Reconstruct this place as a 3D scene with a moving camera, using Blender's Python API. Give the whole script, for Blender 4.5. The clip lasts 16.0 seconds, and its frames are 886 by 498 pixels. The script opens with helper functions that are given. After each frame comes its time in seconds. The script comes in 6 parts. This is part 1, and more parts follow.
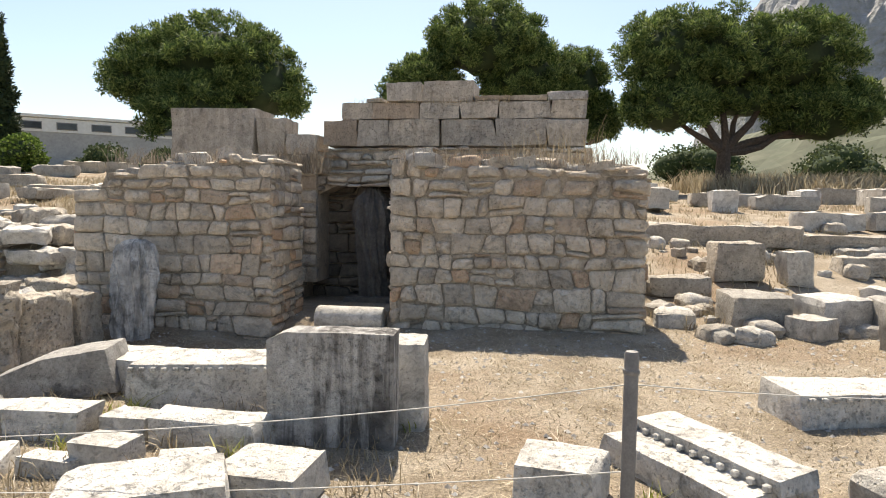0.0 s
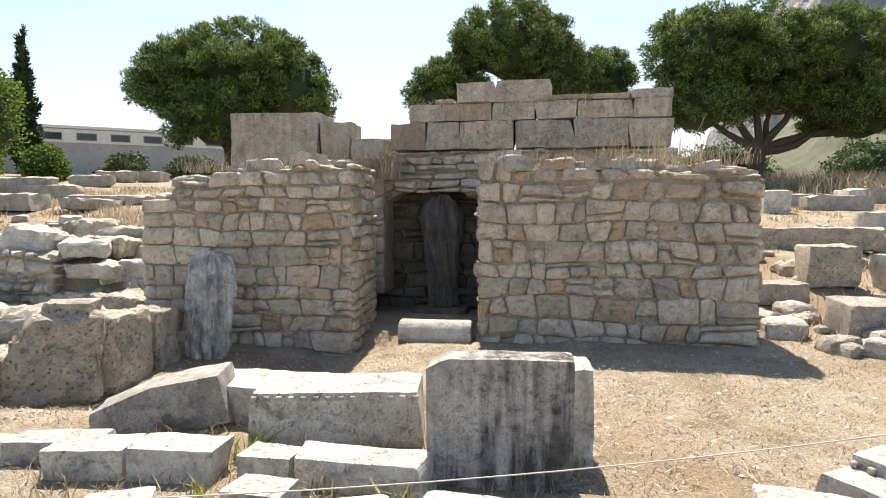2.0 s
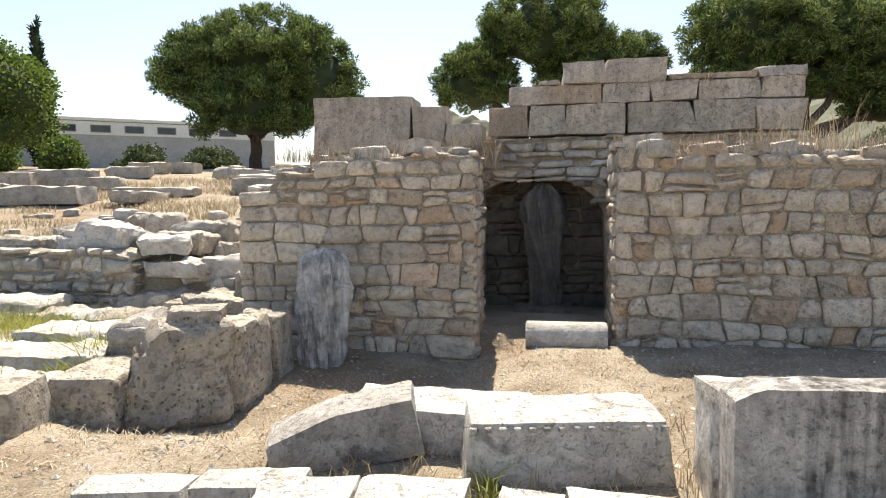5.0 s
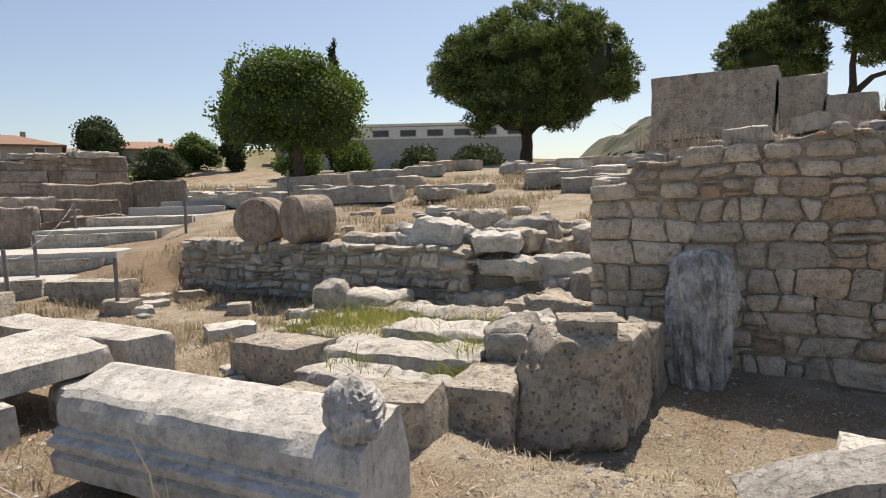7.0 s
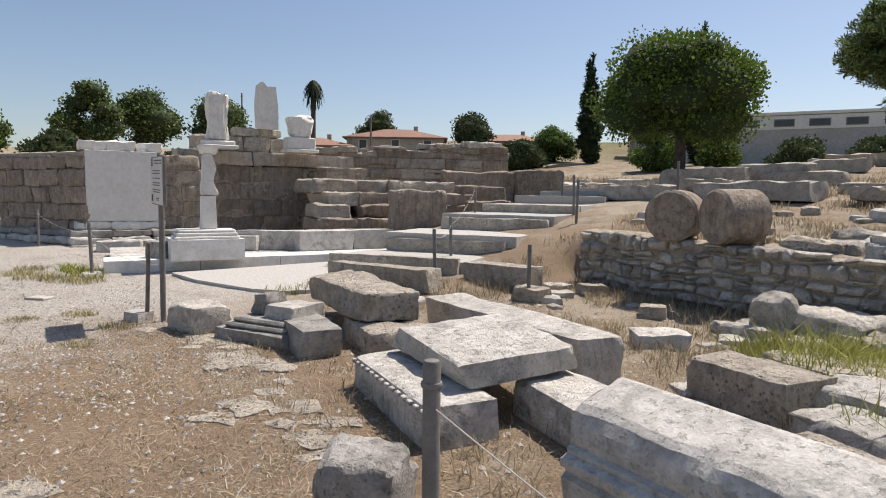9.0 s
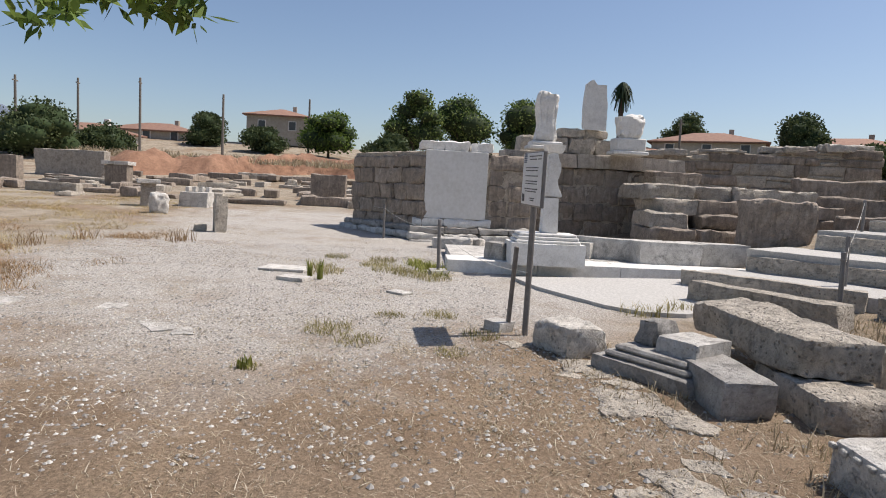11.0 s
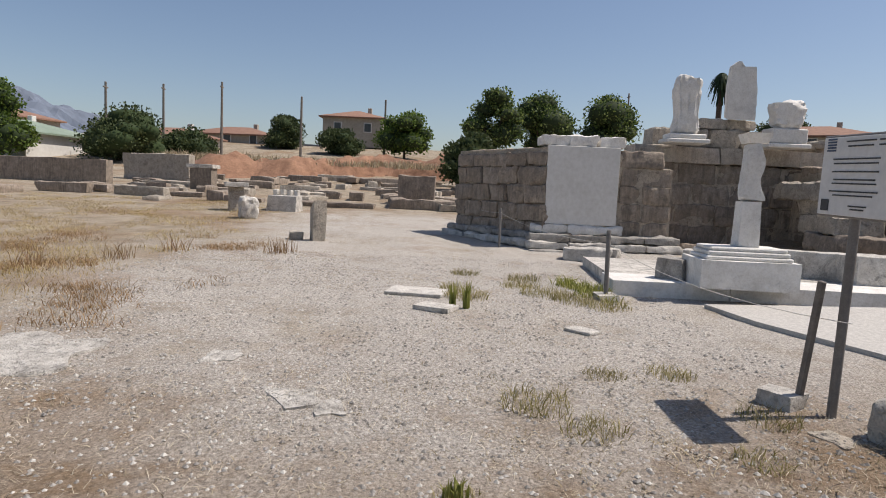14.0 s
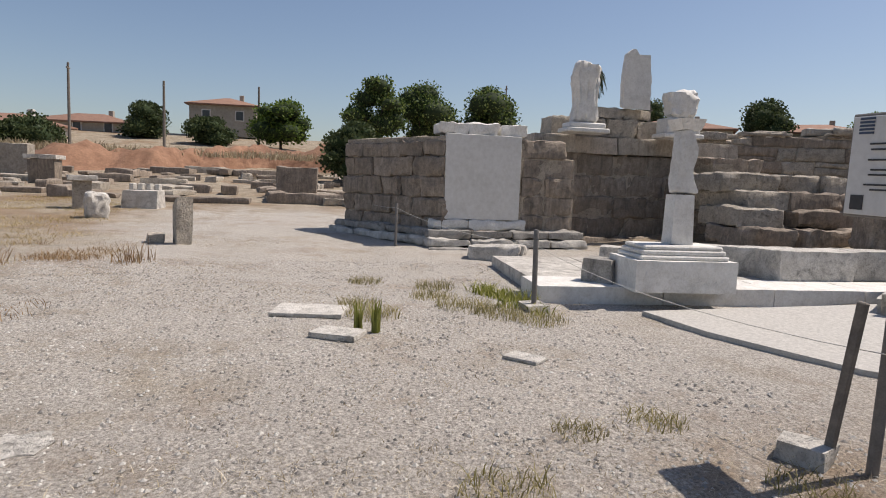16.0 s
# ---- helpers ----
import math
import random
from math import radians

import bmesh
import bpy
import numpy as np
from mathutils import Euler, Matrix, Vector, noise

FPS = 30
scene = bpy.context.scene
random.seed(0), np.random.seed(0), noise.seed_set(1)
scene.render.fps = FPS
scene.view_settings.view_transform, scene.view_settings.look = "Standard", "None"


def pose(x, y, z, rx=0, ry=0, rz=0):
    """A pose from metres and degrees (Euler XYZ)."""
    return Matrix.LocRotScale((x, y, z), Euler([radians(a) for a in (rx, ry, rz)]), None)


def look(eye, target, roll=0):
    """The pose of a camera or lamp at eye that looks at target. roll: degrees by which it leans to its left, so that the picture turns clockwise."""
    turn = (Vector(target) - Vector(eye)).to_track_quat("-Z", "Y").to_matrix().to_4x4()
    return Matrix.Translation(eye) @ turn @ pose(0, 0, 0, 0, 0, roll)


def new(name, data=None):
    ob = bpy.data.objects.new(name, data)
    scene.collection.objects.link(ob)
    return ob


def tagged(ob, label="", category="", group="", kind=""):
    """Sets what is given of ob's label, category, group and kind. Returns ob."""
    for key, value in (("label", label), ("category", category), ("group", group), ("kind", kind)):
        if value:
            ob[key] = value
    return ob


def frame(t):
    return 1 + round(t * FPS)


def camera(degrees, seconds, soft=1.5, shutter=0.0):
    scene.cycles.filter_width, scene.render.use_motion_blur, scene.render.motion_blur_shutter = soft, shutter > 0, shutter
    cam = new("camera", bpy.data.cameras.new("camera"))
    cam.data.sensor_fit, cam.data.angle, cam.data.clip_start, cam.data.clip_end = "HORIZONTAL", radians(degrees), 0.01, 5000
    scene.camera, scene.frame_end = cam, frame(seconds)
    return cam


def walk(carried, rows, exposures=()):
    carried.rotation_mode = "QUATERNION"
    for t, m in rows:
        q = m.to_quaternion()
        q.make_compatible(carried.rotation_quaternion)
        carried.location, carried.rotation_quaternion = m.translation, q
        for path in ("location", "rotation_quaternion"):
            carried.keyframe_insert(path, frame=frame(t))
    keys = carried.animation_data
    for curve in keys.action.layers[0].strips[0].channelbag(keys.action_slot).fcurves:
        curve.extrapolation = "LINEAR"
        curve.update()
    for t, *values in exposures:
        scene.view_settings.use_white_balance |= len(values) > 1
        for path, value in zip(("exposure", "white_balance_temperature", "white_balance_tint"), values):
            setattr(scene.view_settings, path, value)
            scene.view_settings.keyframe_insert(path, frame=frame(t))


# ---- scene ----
cam = camera(70.2, 16.0, soft=1.0)
METRES, EYE, TILT, LEAN, TURN = 10.6, 1.5, 0.0, 0.0, 0.0
ROWS = [
    (0.0, 0.0, 0.0, 0.0, 0.05, -3.78, -0.74),
    (0.5, -0.0232, 0.0135, 0.0003, 1.24, -3.66, -1.26),
    (1.0, -0.0433, 0.024, 0.002, 3.37, -1.97, -0.8),
    (1.5, -0.0664, 0.0317, 0.0027, 1.22, -2.27, 0.56),
    (2.0, -0.0878, 0.0438, 0.0018, 1.05, -3.39, 0.08),
    (2.5, -0.1079, 0.0614, 0.0031, 0.85, -2.83, 0.24),
    (3.0, -0.1273, 0.0707, 0.0051, -1.73, -2.79, -0.07),
    (5.5, -0.2455, 0.12, 0.0048, 4.72, -4.49, 1.1),
    (6.0, -0.2774, 0.1362, 0.0074, 14.49, -3.47, 1.15),
    (6.5, -0.304, 0.1481, 0.0066, 21.66, -3.71, -0.86),
    (7.0, -0.3337, 0.1528, 0.0074, 23.82, -4.5, 1.76),
    (7.5, -0.3625, 0.1544, 0.0072, 32.97, -4.56, 0.18),
    (8.0, -0.3948, 0.1606, 0.0077, 42.61, -4.94, -0.77),
    (8.5, -0.4264, 0.1618, 0.0065, 50.34, -5.17, -0.78),
    (9.0, -0.4595, 0.1523, 0.0075, 54.03, -4.85, -0.72),
    (9.5, -0.4958, 0.1457, 0.0077, 64.3, -4.59, -1.23),
    (10.0, -0.5293, 0.1367, 0.0066, 73.35, -4.49, -2.41),
    (12.5, -0.7089, 0.0742, 0.0006, 81.51, -5.44, -3.1),
    (13.0, -0.7434, 0.0598, 0.0007, 78.83, -5.93, -2.59),
    (13.5, -0.7701, 0.039, 0.0011, 79.69, -5.82, -1.48),
    (14.0, -0.8035, 0.0286, 0.001, 85.78, -5.45, -2.5),
    (14.5, -0.8336, 0.0245, 0.0007, 84.48, -6.3, -2.77),
    (15.0, -0.8651, 0.0187, 0.0017, 76.88, -6.1, -1.59),
    (15.5, -0.9013, 0.0178, 0.0022, 78.33, -5.89, -0.75),
    (16.0, -0.9353, 0.0211, 0.0025, 74.92, -5.79, -2.11),
]
EXPOSURES = [(0.0, 0.83, 7300, 11), (1.5, 0.97, 7300, 11), (3.0, 1.15, 7300, 11), (5.5, 0.99, 7300, 11), (6.2, 0.66, 7300, 12), (7.0, 0.28, 7250, 13), (9.0, 0.14, 6800, 14), (10.0, 0.14, 6550, 14), (12.5, -0.08, 6600, 14), (16.0, -0.12, 6800, 15)]
walk(cam, [(t, pose(0, 0, EYE, TILT, LEAN, TURN) @ pose(METRES * x, METRES * y, METRES * z, 90 + pitch, roll, yaw)) for t, x, y, z, yaw, pitch, roll in ROWS], EXPOSURES)

# ---- world, sun ----
SUN_EL, SUN_AZ = 59.0, -4.0   # degrees; azimuth from +y towards +x
world = bpy.data.worlds.new("sky_world")
scene.world = world
world.use_nodes = True
wn = world.node_tree
sky = wn.nodes.new("ShaderNodeTexSky")
sky.sky_type, sky.sun_disc = "NISHITA", False
sky.sun_elevation, sky.sun_rotation = radians(SUN_EL), radians(SUN_AZ)
sky.air_density, sky.dust_density, sky.ozone_density = 1.0, 1.0, 2.2
wn.nodes["Background"].inputs[1].default_value = 0.11
wn.links.new(sky.outputs[0], wn.nodes["Background"].inputs[0])
sun_data = bpy.data.lights.new("sun", "SUN")
sun_data.energy, sun_data.angle, sun_data.color = 5.0, radians(0.53), (1.0, 0.95, 0.86)
sun = new("sun", sun_data)
sd = Vector((math.sin(radians(SUN_AZ)) * math.cos(radians(SUN_EL)), math.cos(radians(SUN_AZ)) * math.cos(radians(SUN_EL)), math.sin(radians(SUN_EL))))
sun.matrix_world = look(sd * 60, (0, 0, 0))


# ---- materials ----
def nodes_of(name):
    m = bpy.data.materials.new(name)
    m.use_nodes = True
    nt = m.node_tree
    return m, nt, nt.nodes["Principled BSDF"]


def tex_noise(nt, vec, scale, detail=6.0, rough=0.6, distort=0.0):
    n = nt.nodes.new("ShaderNodeTexNoise")
    n.inputs["Scale"].default_value, n.inputs["Detail"].default_value = scale, detail
    n.inputs["Roughness"].default_value, n.inputs["Distortion"].default_value = rough, distort
    nt.links.new(vec, n.inputs["Vector"])
    return n.outputs[0]


def ramp(nt, fac, stops):
    r = nt.nodes.new("ShaderNodeValToRGB")
    e = r.color_ramp.elements
    while len(e) < len(stops):
        e.new(0.5)
    for el, (p, c) in zip(e, stops):
        el.position = p
        el.color = (*c, 1) if isinstance(c, (tuple, list)) else (c, c, c, 1)
    nt.links.new(fac, r.inputs[0])
    return r.outputs[0]


def mix(nt, fac, a, b, mode="MIX"):
    n = nt.nodes.new("ShaderNodeMix")
    n.data_type, n.blend_type = "RGBA", mode
    for s, v in ((n.inputs["Factor"], fac), (n.inputs[6], a), (n.inputs[7], b)):
        if isinstance(v, (int, float)):
            s.default_value = v
        elif isinstance(v, tuple):
            s.default_value = (*v, 1)
        else:
            nt.links.new(v, s)
    return n.outputs[2]


def calc(nt, op, a, b=0.0, c=0.0):
    n = nt.nodes.new("ShaderNodeMath")
    n.operation = op
    for s, v in zip(n.inputs, (a, b, c)):
        if isinstance(v, (int, float)):
            s.default_value = v
        else:
            nt.links.new(v, s)
    return n.outputs[0]


def bump(nt, bsdf, height, strength, dist):
    b = nt.nodes.new("ShaderNodeBump")
    b.inputs["Strength"].default_value, b.inputs["Distance"].default_value = strength, dist
    nt.links.new(height, b.inputs["Height"])
    nt.links.new(b.outputs[0], bsdf.inputs["Normal"])


def stone_mat(name, light, mid, dark, stain=(0.09, 0.085, 0.08), stain_amount=0.5, grain=22.0, pits=0.5, rough=0.88, vary=0.25, warm=None, bump_d=0.012):
    """Weathered stone: broad patches, grain, dark lichen stains, pits; each object a little different."""
    m, nt, bsdf = nodes_of(name)
    pos = nt.nodes.new("ShaderNodeNewGeometry").outputs["Position"]
    info = nt.nodes.new("ShaderNodeObjectInfo").outputs["Random"]
    col = ramp(nt, tex_noise(nt, pos, 1.7, 5, 0.6, 0.4), [(0.3, mid), (0.55, light), (0.75, mid)])
    col = mix(nt, calc(nt, "MULTIPLY", ramp(nt, tex_noise(nt, pos, 5.5, 8, 0.7), [(0.42, 0.0), (0.62, 1.0)]), 0.55), col, dark)
    if warm:
        sel = ramp(nt, calc(nt, "FRACT", calc(nt, "MULTIPLY", info, 7.31)), [(0.76, 0.0), (0.95, 1.0)])
        col = mix(nt, calc(nt, "MULTIPLY", sel, 0.75), col, warm)
    spots = ramp(nt, tex_noise(nt, pos, 3.1, 10, 0.75, 0.8), [(0.52, 0.0), (0.66, 1.0)])
    col = mix(nt, calc(nt, "MULTIPLY", spots, stain_amount), col, stain)
    fine = tex_noise(nt, pos, grain * 1.6, 9, 0.72)
    col = mix(nt, 0.5, col, ramp(nt, fine, [(0.3, 0.2), (0.5, 0.52), (0.68, 0.75)]), "OVERLAY")
    specks = ramp(nt, tex_noise(nt, pos, grain * 1.5, 6, 0.75), [(0.59, 0.0), (0.65, 1.0)])
    patch = ramp(nt, tex_noise(nt, pos, 2.3, 6, 0.7), [(0.42, 0.0), (0.6, 1.0)])
    col = mix(nt, calc(nt, "MULTIPLY", calc(nt, "MULTIPLY", specks, patch), 0.7 * min(1.0, stain_amount * 2)), col, stain)
    blotch = ramp(nt, tex_noise(nt, pos, grain * 0.8, 8, 0.8), [(0.55, 0.0), (0.63, 1.0)])
    col = mix(nt, calc(nt, "MULTIPLY", calc(nt, "MULTIPLY", blotch, ramp(nt, tex_noise(nt, pos, 1.4, 4, 0.6), [(0.42, 0.0), (0.62, 1.0)])), 0.6 * stain_amount), col, stain)
    vor = nt.nodes.new("ShaderNodeTexVoronoi")
    vor.inputs["Scale"].default_value = grain * 1.3
    nt.links.new(pos, vor.inputs["Vector"])
    pit = calc(nt, "MULTIPLY", ramp(nt, vor.outputs["Distance"], [(0.10, 1.0), (0.26, 0.0)]), ramp(nt, tex_noise(nt, pos, 4.0, 4, 0.6), [(0.45, 0.0), (0.58, 1.0)]))
    col = mix(nt, calc(nt, "MULTIPLY", pit, 0.7 * pits), col, stain)
    v = nt.nodes.new("ShaderNodeHueSaturation")
    nt.links.new(calc(nt, "MULTIPLY_ADD", info, vary * 2, 1 - vary), v.inputs["Value"])
    nt.links.new(col, v.inputs["Color"])
    nt.links.new(v.outputs[0], bsdf.inputs["Base Color"])
    h = calc(nt, "ADD", calc(nt, "MULTIPLY", fine, 1.0), calc(nt, "MULTIPLY", ramp(nt, vor.outputs["Distance"], [(0.0, 0.0), (0.3, 1.0)]), pits))
    h = calc(nt, "ADD", h, calc(nt, "MULTIPLY", tex_noise(nt, pos, 6.0, 4), 1.2))
    h = calc(nt, "SUBTRACT", h, calc(nt, "MULTIPLY", blotch, 0.5))
    bump(nt, bsdf, h, 1.0, bump_d * 1.7)
    bsdf.inputs["Roughness"].default_value = rough
    bsdf.inputs["Specular IOR Level"].default_value = 0.25
    return m


def streaked(m, dark=(0.07, 0.066, 0.062), amount=0.8):
    """Adds dark streaks down a stone material: rain marks, on statues also fold shade."""
    nt = m.node_tree
    bsdf = nt.nodes["Principled BSDF"]
    src = bsdf.inputs["Base Color"].links[0].from_socket
    geo = nt.nodes.new("ShaderNodeNewGeometry").outputs["Position"]
    mp = nt.nodes.new("ShaderNodeMapping")
    mp.inputs["Scale"].default_value = (7.0, 7.0, 0.7)
    nt.links.new(geo, mp.inputs["Vector"])
    s = ramp(nt, tex_noise(nt, mp.outputs[0], 1.6, 7, 0.65, 0.3), [(0.42, 0.0), (0.58, 1.0)])
    s = calc(nt, "MULTIPLY", s, ramp(nt, tex_noise(nt, geo, 2.6, 4, 0.6), [(0.35, 0.2), (0.6, 1.0)]))
    nt.links.new(mix(nt, calc(nt, "MULTIPLY", s, amount), src, dark), bsdf.inputs["Base Color"])
    return m


def simple_mat(name, c1, c2, scale=8.0, rough=0.7, metal=0.0, bump_s=0.2, vary=0.1, bump_d=0.004):
    m, nt, bsdf = nodes_of(name)
    pos = nt.nodes.new("ShaderNodeNewGeometry").outputs["Position"]
    info = nt.nodes.new("ShaderNodeObjectInfo").outputs["Random"]
    f = tex_noise(nt, pos, scale, 7, 0.65)
    col = ramp(nt, f, [(0.3, c1), (0.7, c2)])
    col = mix(nt, 0.35, col, ramp(nt, tex_noise(nt, pos, scale * 7, 5), [(0.3, 0.3), (0.7, 0.7)]), "OVERLAY")
    v = nt.nodes.new("ShaderNodeHueSaturation")
    nt.links.new(calc(nt, "MULTIPLY_ADD", info, vary * 2, 1 - vary), v.inputs["Value"])
    nt.links.new(col, v.inputs["Color"])
    nt.links.new(v.outputs[0], bsdf.inputs["Base Color"])
    bump(nt, bsdf, f, bump_s, bump_d)
    bsdf.inputs["Roughness"].default_value, bsdf.inputs["Metallic"].default_value = rough, metal
    return m


def leaf_mat(name, c1, c2, c3, trans=0.25):
    """Foliage whose every leaf differs a little in colour and lets some light through."""
    m, nt, bsdf = nodes_of(name)
    g = nt.nodes.new("ShaderNodeNewGeometry")
    col = ramp(nt, g.outputs["Random Per Island"], [(0.0, c1), (0.5, c2), (1.0, c3)])
    col = mix(nt, 0.5, col, ramp(nt, tex_noise(nt, g.outputs["Position"], 0.9, 3), [(0.35, 0.3), (0.65, 0.68)]), "OVERLAY")
    nt.links.new(col, bsdf.inputs["Base Color"])
    bsdf.inputs["Roughness"].default_value = 0.65
    bsdf.inputs["Specular IOR Level"].default_value = 0.25
    if trans:
        t = nt.nodes.new("ShaderNodeBsdfTranslucent")
        nt.links.new(col, t.inputs["Color"])
        s = nt.nodes.new("ShaderNodeMixShader")
        s.inputs[0].default_value = trans
        nt.links.new(bsdf.outputs[0], s.inputs[1])
        nt.links.new(t.outputs[0], s.inputs[2])
        nt.links.new(s.outputs[0], nt.nodes["Material Output"].inputs[0])
    return m


MARBLE = stone_mat("weathered_marble", (0.66, 0.63, 0.58), (0.54, 0.51, 0.465), (0.33, 0.305, 0.27), (0.08, 0.073, 0.065), 0.62, 26, 0.6, vary=0.12, bump_d=0.009)
MARBLE_DARK = stone_mat("stained_marble", (0.42, 0.40, 0.37), (0.32, 0.30, 0.275), (0.18, 0.168, 0.152), (0.06, 0.056, 0.052), 0.65, 26, 0.4, vary=0.12, bump_d=0.007)
POROS = stone_mat("pitted_poros", (0.56, 0.50, 0.42), (0.465, 0.41, 0.34), (0.29, 0.255, 0.21), (0.11, 0.10, 0.09), 0.5, 16, 1.0, vary=0.14, bump_d=0.02)
RUBBLE = stone_mat("rubble_limestone", (0.80, 0.70, 0.58), (0.71, 0.61, 0.495), (0.50, 0.42, 0.335), (0.11, 0.092, 0.076), 0.5, 24, 0.45, vary=0.17, bump_d=0.026, warm=(0.66, 0.43, 0.27))
RUBBLE_GREY = stone_mat("grey_rubble", (0.56, 0.525, 0.47), (0.47, 0.435, 0.385), (0.30, 0.275, 0.24), (0.09, 0.082, 0.075), 0.5, 22, 0.7, vary=0.25)
ASHLAR = stone_mat("ashlar_limestone", (0.56, 0.505, 0.435), (0.50, 0.445, 0.38), (0.35, 0.31, 0.26), (0.10, 0.085, 0.075), 0.55, 20, 0.8, vary=0.13, warm=(0.40, 0.30, 0.215))
MONUMENT = stone_mat("monument_limestone", (0.40, 0.333, 0.27), (0.32, 0.265, 0.212), (0.19, 0.155, 0.125), (0.08, 0.07, 0.062), 0.45, 14, 0.6, vary=0.16)
MORTAR = stone_mat("old_mortar", (0.58, 0.50, 0.405), (0.49, 0.42, 0.335), (0.31, 0.26, 0.205), (0.07, 0.06, 0.052), 0.5, 34, 1.0, vary=0.02, bump_d=0.02)
WHITE_MARBLE = stone_mat("white_marble", (0.78, 0.76, 0.72), (0.71, 0.69, 0.65), (0.56, 0.54, 0.50), (0.42, 0.40, 0.37), 0.25, 18, 0.2, vary=0.05, rough=0.7, bump_d=0.004)
PLASTER = simple_mat("smooth_white_panel", (0.60, 0.585, 0.55), (0.68, 0.665, 0.635), 1.6, 0.6, vary=0.02)
STATUE = stone_mat("statue_marble", (0.72, 0.70, 0.67), (0.58, 0.565, 0.54), (0.27, 0.26, 0.25), (0.06, 0.06, 0.06), 0.5, 18, 0.3, vary=0.05)
STEEL = simple_mat("grey_painted_steel", (0.16, 0.15, 0.14), (0.23, 0.215, 0.20), 14, 0.6, 0.2)
WOOD = simple_mat("weathered_wood", (0.13, 0.115, 0.10), (0.24, 0.21, 0.18), 11, 0.85)
ROPE = simple_mat("pale_rope", (0.5, 0.48, 0.44), (0.62, 0.6, 0.55), 40, 0.9)
BARK = simple_mat("pine_bark", (0.045, 0.035, 0.028), (0.12, 0.09, 0.07), 9, 0.95, bump_s=0.8, bump_d=0.03)
PINE = leaf_mat("pine_needles", (0.03, 0.058, 0.018), (0.09, 0.14, 0.04), (0.27, 0.33, 0.105), 0.3)
# Near-black filler colour standing for the shade inside needle crowns.
PINE_CORE = simple_mat("pine_core_shade", (0.02, 0.034, 0.012), (0.04, 0.058, 0.02), 3, 0.95)
BROAD = leaf_mat("broad_leaves", (0.05, 0.09, 0.018), (0.105, 0.165, 0.032), (0.18, 0.25, 0.058), 0.35)
# The same for leafy crowns: inner shade as a dark green filler.
BROAD_CORE = simple_mat("leaf_core_shade", (0.016, 0.032, 0.008), (0.032, 0.055, 0.014), 3, 0.95)
CYPRESS = leaf_mat("cypress_leaves", (0.010, 0.022, 0.010), (0.02, 0.038, 0.015), (0.035, 0.055, 0.02), 0.05)
OLIVE = leaf_mat("grey_green_leaves", (0.04, 0.06, 0.025), (0.075, 0.10, 0.04), (0.11, 0.14, 0.06), 0.2)
DRY_GRASS = leaf_mat("dry_grass", (0.25, 0.195, 0.12), (0.38, 0.312, 0.205), (0.50, 0.43, 0.305), 0.3)
RED_GRASS = leaf_mat("rusty_dry_grass", (0.22, 0.12, 0.06), (0.34, 0.22, 0.11), (0.42, 0.30, 0.17), 0.3)
GREEN_GRASS = leaf_mat("green_weeds", (0.17, 0.19, 0.04), (0.29, 0.30, 0.075), (0.42, 0.40, 0.14), 0.3)
DEAD_WEED = leaf_mat("dark_dry_weeds", (0.16, 0.125, 0.095), (0.29, 0.24, 0.185), (0.48, 0.42, 0.335), 0.2)


STELE = streaked(stone_mat("streaked_marble", (0.56, 0.54, 0.51), (0.46, 0.44, 0.415), (0.27, 0.255, 0.235), (0.06, 0.055, 0.05), 0.65, 26, 0.4, vary=0.05), (0.05, 0.045, 0.04), 0.88)
# Here the streaks also paint dark shade into the drapery folds.
streaked(STATUE, (0.07, 0.07, 0.07), 0.75)
streaked(ASHLAR, (0.20, 0.17, 0.14), 0.45)
streaked(MONUMENT, (0.10, 0.085, 0.07), 0.5)


